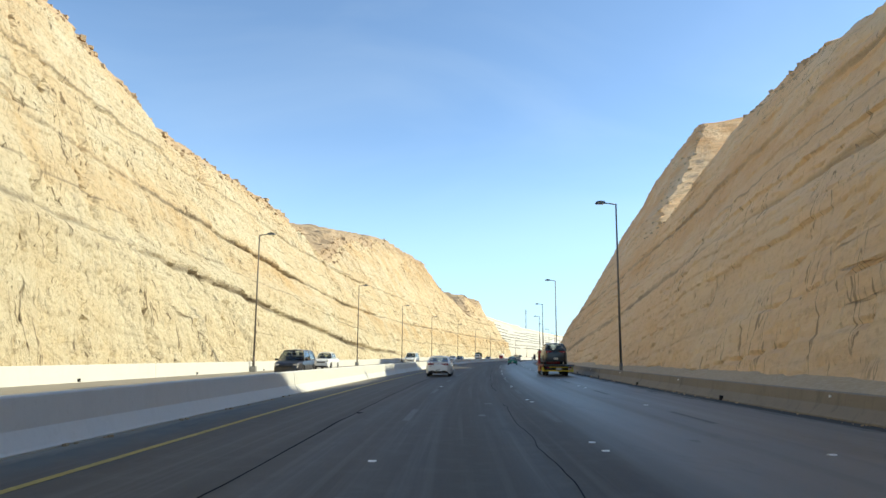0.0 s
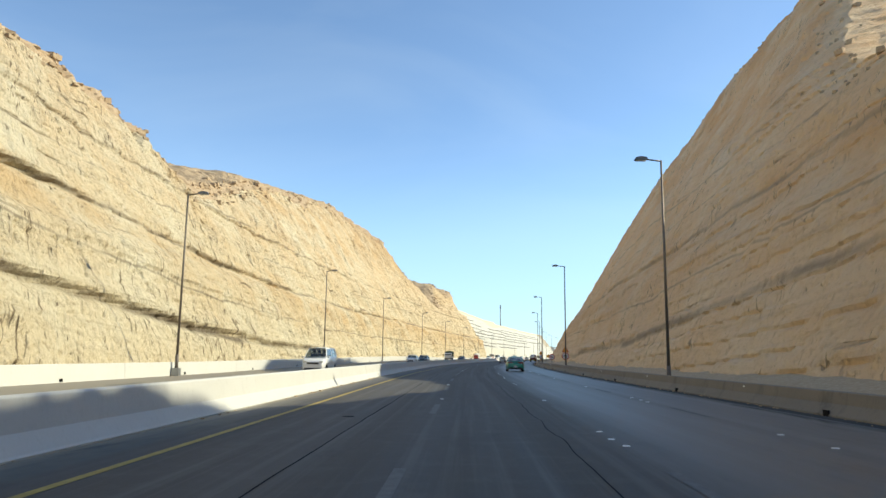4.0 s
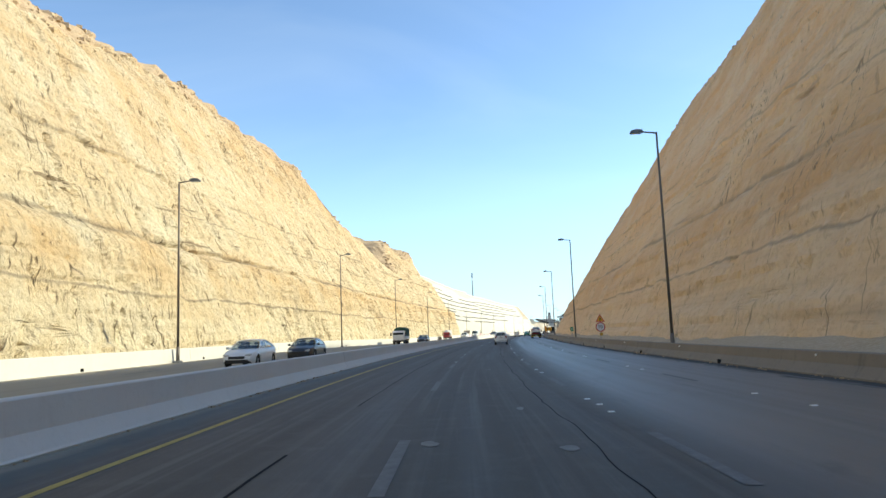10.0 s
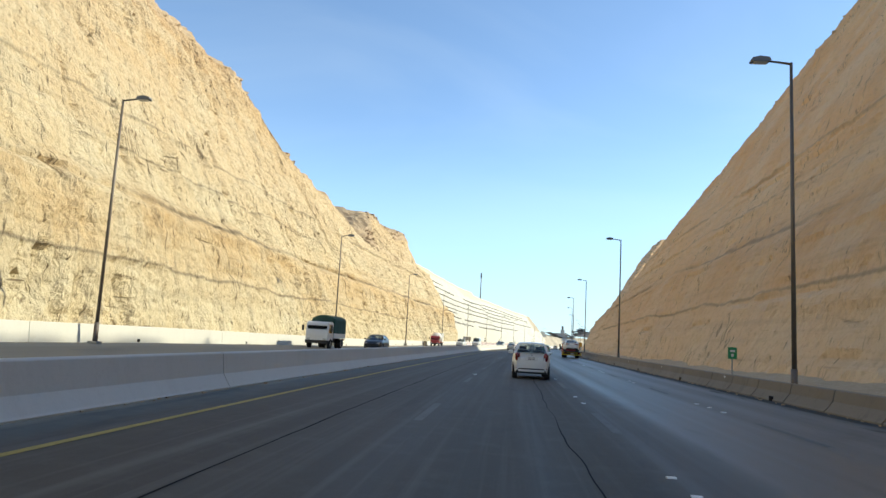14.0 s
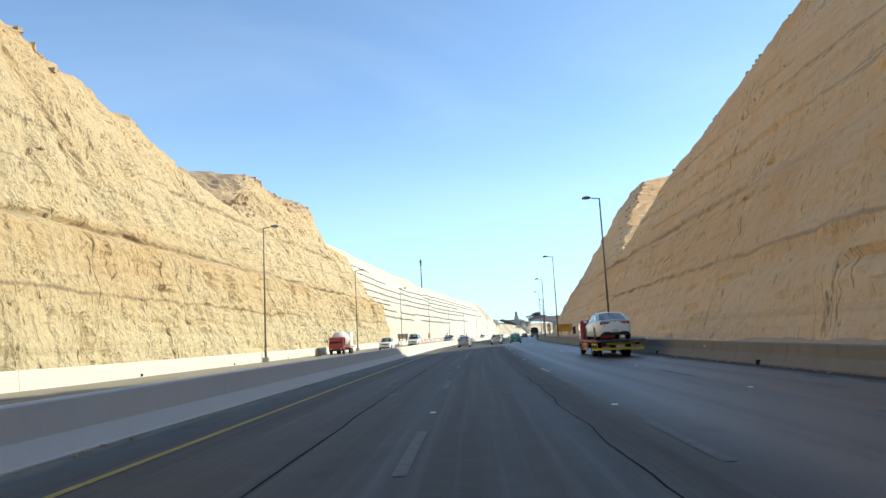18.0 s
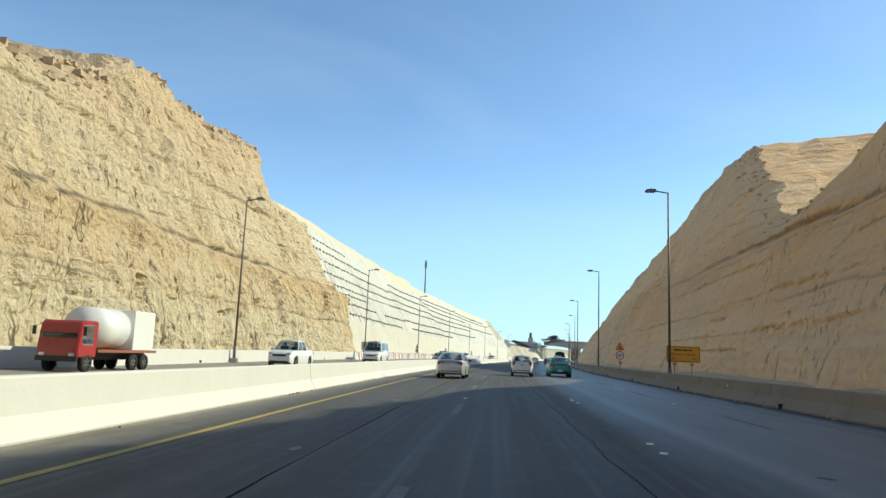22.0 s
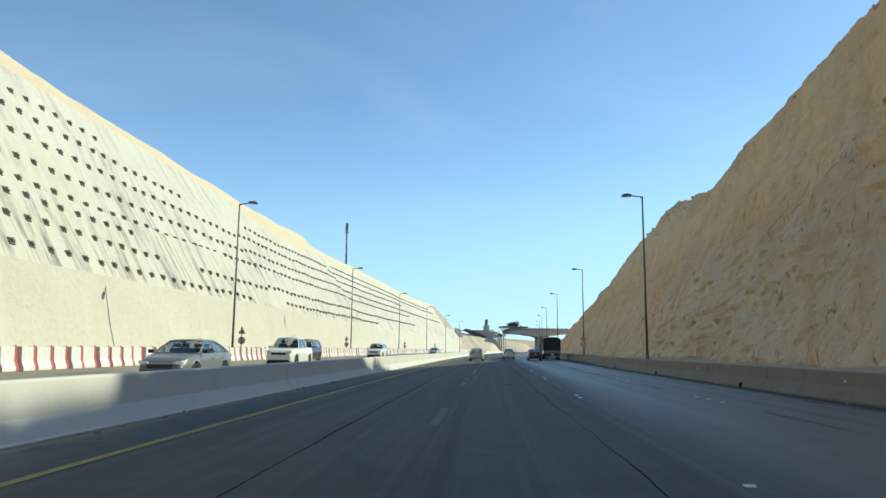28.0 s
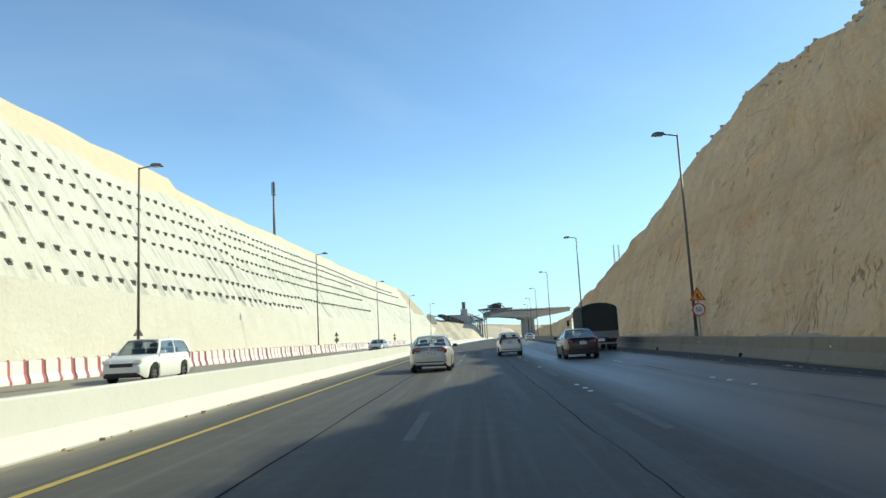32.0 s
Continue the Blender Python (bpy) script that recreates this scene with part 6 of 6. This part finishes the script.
# ---- telecom mast and far lattice tower ----
mast = thing("telecom_mast", "slim grey telecom mast with antennas above the wall", "mast", "", "", on_road(582.0, -50.5, 24.0))
part("pole", tube(bmesh.new(), (0, 0, -3), (0, 0, 17.5), 0.36, 0.24, 12), M_POLE, mast, "", True)
for a in range(3):
    part("antenna", newbox(-0.14, 0.14, 0.35, 0.5, 14.6, 17.2, 0.02), M_LUMI, mast, "", False, Matrix.Rotation(2.094 * a, 4, "Z"))
part("platform", tube(bmesh.new(), (0, 0, 14.2), (0, 0, 14.35), 0.7, None, 12), M_STEEL, mast)

tower = thing("lattice_tower", "white lattice tower rising behind the brown cliff", "tower", "", "", on_road(640.0, 40.0, 2.0))
for i, (x, y) in enumerate(((-1.2, -1.2), (1.2, -1.2), (1.2, 1.2), (-1.2, 1.2))):
    part("leg", tube(bmesh.new(), (x, y, -2), (x * 0.6, y * 0.6, 26), 0.12, 0.1, 6), M_SBACK, tower)
for k in range(9):
    z0 = 2.6 * k
    s0, s1 = 1.2 - 0.48 * z0 / 26, 1.2 - 0.48 * (z0 + 2.6) / 26
    for a in range(4):
        m = Matrix.Rotation(a * math.pi / 2, 4, "Z")
        bm = bmesh.new()
        tube(bm, (-s0, -s0, z0), (s1, -s1, z0 + 2.6), 0.06, None, 5)
        tube(bm, (-s0, -s0, z0), (s0, -s0, z0), 0.06, None, 5)
        part("brace", bm, M_SWHITE, tower, "", False, m)

# ---- viaduct under construction ----
VIA = Matrix.Translation(at(716.0, 0.0, 0.0))
via = thing("viaduct", "grey concrete viaduct under construction with a cantilevered deck", "bridge", "", "", VIA)
bm = bmesh.new()
prism(bm, [(-6.1, 10.5), (-6.1, 9.3), (0.5, 9.2), (7.5, 8.5), (16.2, 8.5), (23.5, 9.4), (30.6, 10.5), (30.6, 11.75), (14.0, 11.5), (1.6, 11.45)], -5.0, 5.0, "y")
part("deck", bm, M_CONC, via, "tapering concrete box deck")
part("deck_slab", newbox(0.8, 30.8, -6.2, 6.2, 11.72, 12.05, 0.03), M_CONC, via)
for x in np.arange(2.5, 30, 2.4):
    part("edge_upstand", newbox(x - 0.9, x + 0.9, -6.25, -5.95, 12.0, 12.35, 0.02), M_CONC, via)
for x0, x1 in ((10.0, 11.5), (12.1, 14.6)):
    part("pier", newbox(x0, x1, -2.4, 2.4, -0.7, 7.9, 0.15), M_CONC, via, "tall concrete pier leaf")
part("pier_table", prism(bmesh.new(), [(7.6, 8.6), (9.4, 7.7), (14.9, 7.7), (16.2, 8.6)], -3.4, 3.4, "y"), M_CONC, via)
tr = part("form_traveller", prism(bmesh.new(), [(-6.6, 9.9), (-6.6, 11.4), (-2.4, 12.5), (2.4, 12.5), (4.2, 11.5), (0.8, 11.4), (-2.0, 10.0)], -4.6, 4.6, "y"), M_FALSE, via, "dark steel form traveller on the deck's tip")
part("wing_platform", prism(bmesh.new(), [(-8.8, 13.1), (-8.0, 12.6), (3.0, 12.3), (4.3, 12.9), (4.0, 13.1)], -4.8, 4.8, "y"), M_FALSE, tr, "long steel working platform")
for x, z0, z1, w, l in ((-3.7, 13.0, 14.3, 1.0, 1.6), (-2.0, 13.0, 15.0, 0.9, 1.3), (-0.7, 13.0, 14.6, 0.7, 1.8)):
    part("winch_house", newbox(x - w, x + w, -l, l, z0, z1, 0.15), M_DARKSTEEL, tr)
for x0, z0, x1, z1 in ((-5.4, 13.0, -2.2, 15.2), (1.0, 13.0, -2.0, 15.3), (-4.6, 14.6, -0.2, 14.9), (-6.6, 11.4, -8.6, 12.8), (3.6, 11.6, 4.2, 12.8), (-1.2, 14.6, -1.2, 15.8)):
    for y in (-4, 0, 4):
        part("truss_bar", tube(bmesh.new(), (x0, y, z0), (x1, y, z1), 0.2, 0.2, 6), M_DARKSTEEL, tr)

via2 = thing("viaduct_pier", "bare grey concrete pier tower with falsework and sloping formwork", "bridge", "", "", VIA @ Matrix.Translation((0, 4, 0)))
part("tower", newbox(-16.3, -14.2, -2, 2, -0.7, 13.6, 0.1), M_CONC, via2)
part("tower_tip", newbox(-15.8, -14.8, -1, 1, 13.6, 16.6, 0.05), M_FALSE, via2)
for z in (14.3, 15.3, 16.2):
    part("tip_ring", newbox(-15.95, -14.65, -1.15, 1.15, z, z + 0.18, 0.02), M_DARKSTEEL, via2)
part("formwork", prism(bmesh.new(), [(-28.0, 11.5), (-26.0, 11.6), (-16.5, 8.0), (-17.4, 7.0), (-27.6, 10.4)], -4.6, -3.4, "y"), M_DARKSTEEL, via2, "dark sloping formwork")
part("walkway", newbox(-31.0, -17.0, -3.2, -2.2, 10.7, 11.05, 0.03), M_FALSE, via2)
part("deck", prism(bmesh.new(), [(-25.5, 11.0), (-13.0, 10.6), (-11.8, 8.8), (-12.8, 7.0), (-20.0, 6.6)], -3.0, 4.2, "y"), M_CONC, via2, "unfinished concrete deck segment")
for k in range(8):
    x = -24.0 + 1.7 * k
    part("form_rib", newbox(x - 0.12, x + 0.12, -4.75, -4.6, 10.4 - 0.36 * (k * 1.7), 11.3 - 0.37 * (k * 1.7)), M_STEEL, via2, "", False, Matrix.Translation((-2.2, 0, 0)))
for x, z in ((-13.2, 11.6), (-12.2, 11.2), (-11.3, 10.2), (-9.6, 9.6), (-8.4, 9.0), (-7.2, 8.8), (-6.2, 9.2)):
    for y in (-3, 0, 3):
        part("scaffold_post", tube(bmesh.new(), (x, y, -0.7), (x, y, z), 0.13, 0.13, 6), M_FALSE, via2)
for x0, z0, x1, z1 in ((-13.8, 11.4, -6.6, 7.4), (-13.6, 9.4, -9.0, 10.6), (-12.6, 7.4, -7.2, 9.4), (-10.4, 7.4, -5.8, 8.9), (-12.0, 8.4, -6.0, 8.4), (-11.0, 9.8, -6.4, 9.0)):
    for y in (-3, 3):
        part("scaffold_brace", tube(bmesh.new(), (x0, y, z0), (x1, y, z1), 0.15, 0.15, 6), M_FALSE, via2)

# raw end of the anchored wall: a free-standing buttress slab
but = thing("buttress", "pale concrete buttress slab at the anchored wall's end", "retaining wall", "", "structure", VIA @ Matrix.Translation((0, -3, 0)))
part("slab", prism(bmesh.new(), [(-33.0, -0.7), (-27.9, -0.7), (-28.4, 5.6), (-30.9, 11.2), (-33.2, 11.9)], -0.9, 0.9, "y"), M_SHOT, but)

# fill banks and low hills beyond
def mound(name, y, d, rx, ry, h, seed, material, label):
    n, k = 40, 14
    bm, rings = bmesh.new(), []
    c = at(y, d, -0.62)
    for i in range(k):
        q = i / (k - 1)
        row = []
        for j in range(n):
            a = 2 * math.pi * j / n
            rr = (1 - q) * (1 + 0.35 * float(fnoise(np.array(3 * math.cos(a) + 5), np.array(3 * math.sin(a) + 5), seed, 3)))
            z = h * (1 - (1 - q) ** 1.6) * (1 + 0.25 * float(fnoise(np.array(j * 0.3), np.array(i * 0.5), seed + 1, 3)))
            row.append(bm.verts.new((c.x + rx * rr * math.cos(a), c.y + ry * rr * math.sin(a), c.z + z)))
        rings.append(row)
    for a, b in zip(rings[:-1], rings[1:]):
        for j in range(n):
            bm.faces.new((a[j], a[(j + 1) % n], b[(j + 1) % n], b[j]))
    return tagged(new(name, bm_mesh(name, bm, material, False)), label, "hill", "", "structure")


def fill_bank(name, xs, zs_, y0, run, y1, seed, label, beside=False):
    """Tipped earth: a stepped slope facing the traffic; xs, zs_: its crest."""
    bx = np.arange(xs[0], xs[-1] + 0.1, 1.0)
    by = np.concatenate([np.arange(y0, y0 + run + 12, 1.0), np.arange(y0 + run + 12, y1, 4.0)])
    BX, BY = np.meshgrid(bx, by, indexing="ij")
    crest = np.interp(BX, xs, zs_) + 0.6 * fnoise(BX / 9.0, BY / 14.0, seed, 4)
    rise = np.clip((BY - y0 - 1 - 2.5 * fnoise(BX / 4.0, BX * 0, seed + 1, 4)) / run, 0, 1)
    lift = np.where(rise < 0.45, rise * 1.05, 0.4725 + np.clip(rise - 0.56, 0, 1) * 1.2)
    BZ = -0.70 + (crest + 0.70) * np.clip(lift, 0, 1) * np.clip((y1 - 4 - BY) / 14, 0, 1) + 0.3 * fnoise(BX / 2.2, BY / 2.2, seed + 2, 4) * (rise > 0.05)
    if beside:
        # keeps clear of the carriageway that it lies beside
        off = np.array([line_x(q) for q in by])[None] - at(716.0, 0).x - BX
        BZ = -0.70 + (BZ + 0.70) * np.clip((off - 7.6) / 5.0, 0, 1) ** 0.7
    ids = np.arange(BX.size).reshape(BX.shape)
    quads = np.stack([ids[:-1, :-1], ids[1:, :-1], ids[1:, 1:], ids[:-1, 1:]], -1).reshape(-1, 4)
    return tagged(new(name, mesh_of(name, np.stack([BX + at(716.0, 0).x, BY, BZ], -1).reshape(-1, 3), quads, M_FILL)), label, "hill", "", "structure")


fill_bank("fill_bank", (-62, -36, -30, -16, -12, -9), (10.8, 10.3, 9.8, 7.2, 6.9, 6.5), 690.0, 26, 745.0, 601, "pale earth fill bank below the unfinished bridge", True)
fill_bank("fill_bank_far", (-70, -10, 4, 14, 22, 27, 33), (8.5, 8.3, 8.0, 7.0, 5.6, 4.6, -0.7), 764.0, 16, 850.0, 604, "tipped sandy earth bank beyond the unfinished bridge")
mound("fill_bank_low", 700, -34, 13, 16, 5.0, 603, M_DIRT, "low earth bank at the wall's end")
mound("hill_far", 1020, -60, 190, 60, 13, 605, M_DIRT, "low pale hill on the horizon")
mound("hill_far_east", 960, 120, 120, 70, 11, 607, M_DIRT, "low sandy hill beyond the bridge")
mound("hill_far_west", 1250, -320, 300, 90, 22, 609, M_DIRT, "long low ridge in the distance")

# low buildings by the bridge
for y, d, w, h, l, lab in ((740, 22, 8, 5.5, 6, "small pale concrete building beyond the bridge"), (752, 33, 12, 4.2, 8, "flat-roofed tan site building beyond the bridge"), (760, 44, 9, 6.5, 9, "square tan building with dark windows")):
    hs = thing("building", lab, "building", "", "", on_road(y, d, -0.62))
    part("wall", newbox(-w / 2, w / 2, -l / 2, l / 2, 0, h), M_SHOT, hs)
    part("roof", newbox(-w / 2 - 0.2, w / 2 + 0.2, -l / 2 - 0.2, l / 2 + 0.2, h, h + 0.35), M_CONC, hs)
    for x in np.arange(-w / 2 + 1.2, w / 2 - 0.8, 2.2):
        part("window", newbox(x - 0.45, x + 0.45, -l / 2 - 0.03, -l / 2 + 0.02, h * 0.45, h * 0.75), M_GLASS, hs)

# ---- road studs, loose stones, delineators ----
stud_me = None


def stud(m):
    global stud_me
    if stud_me is None:
        bm = bmesh.new()
        prism(bm, [(-0.045, 0.0), (0.045, 0.0), (0.03, 0.016), (-0.03, 0.016)], -0.055, 0.055, "x")
        stud_me = bm_mesh("road_stud", bm, M_STUD)
    ob = tagged(new("road_stud", stud_me), "small white ceramic road stud on a lane line", "road stud", "road studs")
    ob.matrix_basis = m
    return ob


n_stud = 0
for d in (-1.0, 2.45, 5.9):
    for y in np.arange(-14, 520, 12.0):
        for q in range(3 if d > 0 else 1):
            if random.random() < 0.62 and n_stud < 280:
                n_stud += 1
                stud(on_road(y + 1.1 * q + random.uniform(-0.15, 0.15), d + random.uniform(-0.04, 0.04), 0.0, random.uniform(-8, 8)))

M_PATCH = plain("pale_patch", (0.16, 0.158, 0.15), 0.8, 0.0, 0.4, 5.0)
for i in range(60):
    y, d = random.uniform(0, 470), random.choice((-2.6, -0.9, 0.9, 1.7, 4.2, 6.2)) + random.uniform(-0.4, 0.4)
    bm = bmesh.new()
    n = 9
    w, l = random.uniform(0.05, 0.16), random.uniform(0.08, 0.28)
    vs = [bm.verts.new((w * math.cos(6.283 * k / n) * random.uniform(0.6, 1.2), l * math.sin(6.283 * k / n) * random.uniform(0.6, 1.2), 0)) for k in range(n)]
    bm.faces.new(vs)
    ob = tagged(new("asphalt_patch", bm_mesh("asphalt_patch", bm, M_PATCH if i % 3 else M_SEAM)), "small pale scar in the asphalt", "patch", "asphalt scars", "structure")
    ob.matrix_basis = on_road(y, d, 0.009)


rnd = np.random.RandomState(5)
spots = [at(rnd.uniform(-10, 470), -6.0 - 0.12 * abs(rnd.randn()) + 0.1, 0.01) for _ in range(900)]
rock_bits("stones_median", [tuple(p) for p in spots], M_RUBBLE, "grit and small stones along the median's foot", 0.015, 0.10, 11)
spots = [at(rnd.uniform(-10, 470), 9.15 - 0.1 * abs(rnd.randn()), 0.01) for _ in range(500)]
rock_bits("stones_shoulder", [tuple(p) for p in spots], M_RUBBLE, "grit along the parapet's foot", 0.015, 0.09, 12)

hole_me = bm_mesh("drain_hole", newbox(-0.03, 0.02, -0.14, 0.14, 0, 0.16, 0.015), M_SEAM)
for y in np.arange(6, 560, 14.0):
    ob = tagged(new("drain_hole", hole_me), "small black drain opening at the far parapet's foot", "drain", "drains of the far parapet")
    ob.matrix_basis = on_road(y, -18.82, float(far_edge(y)) + 0.03)
for y in np.arange(12, 470, 13.0):
    ob = tagged(new("drain_hole", hole_me), "small black drain opening at the parapet's foot", "drain", "drains of the shoulder parapet")
    ob.matrix_basis = on_road(y, 9.22 + float(edge_shift(y)), 0.0, 180)
stud_face = bm_mesh("parapet_reflector", newbox(-0.02, 0.02, -0.04, 0.04, -0.03, 0.03, 0.008), M_STUD)
for y in np.arange(18, 470, 13.0):
    ob = tagged(new("parapet_reflector", stud_face), "tiny white reflector on the parapet's face", "reflector", "reflectors on the shoulder parapet")
    ob.matrix_basis = on_road(y, 9.47 + float(edge_shift(y)), 0.52)

blk = tagged(new("concrete_block", bm_mesh("concrete_block", prism(bmesh.new(), [(-0.3, 0), (0.3, 0), (0.14, 0.35), (0.1, 0.85), (-0.1, 0.85), (-0.14, 0.35)], -1.1, 1.1, "y"), M_PARAPET)), "single grey concrete barrier block at the far shoulder", "concrete block")
blk.matrix_basis = on_road(320.8, -17.6, float(opposite(320.8, -17.6)), 18)

# sawn joint across the carriageway
bm, prev = bmesh.new(), None
for q in range(40):
    d = -5.6 + 14.6 * q / 39
    y = 339.0 + 0.32 * (d + 3.7) * 0.9 + random.uniform(-0.02, 0.02)
    a, b = bm.verts.new(at(y, d, 0.005)), bm.verts.new(at(y + 0.07, d, 0.005))
    if prev:
        bm.faces.new((prev[0], a, b, prev[1]))
    prev = (a, b)
flat_thing("road_joint", bm, M_SEAM, "thin dark joint sawn across the carriageway", "crack")
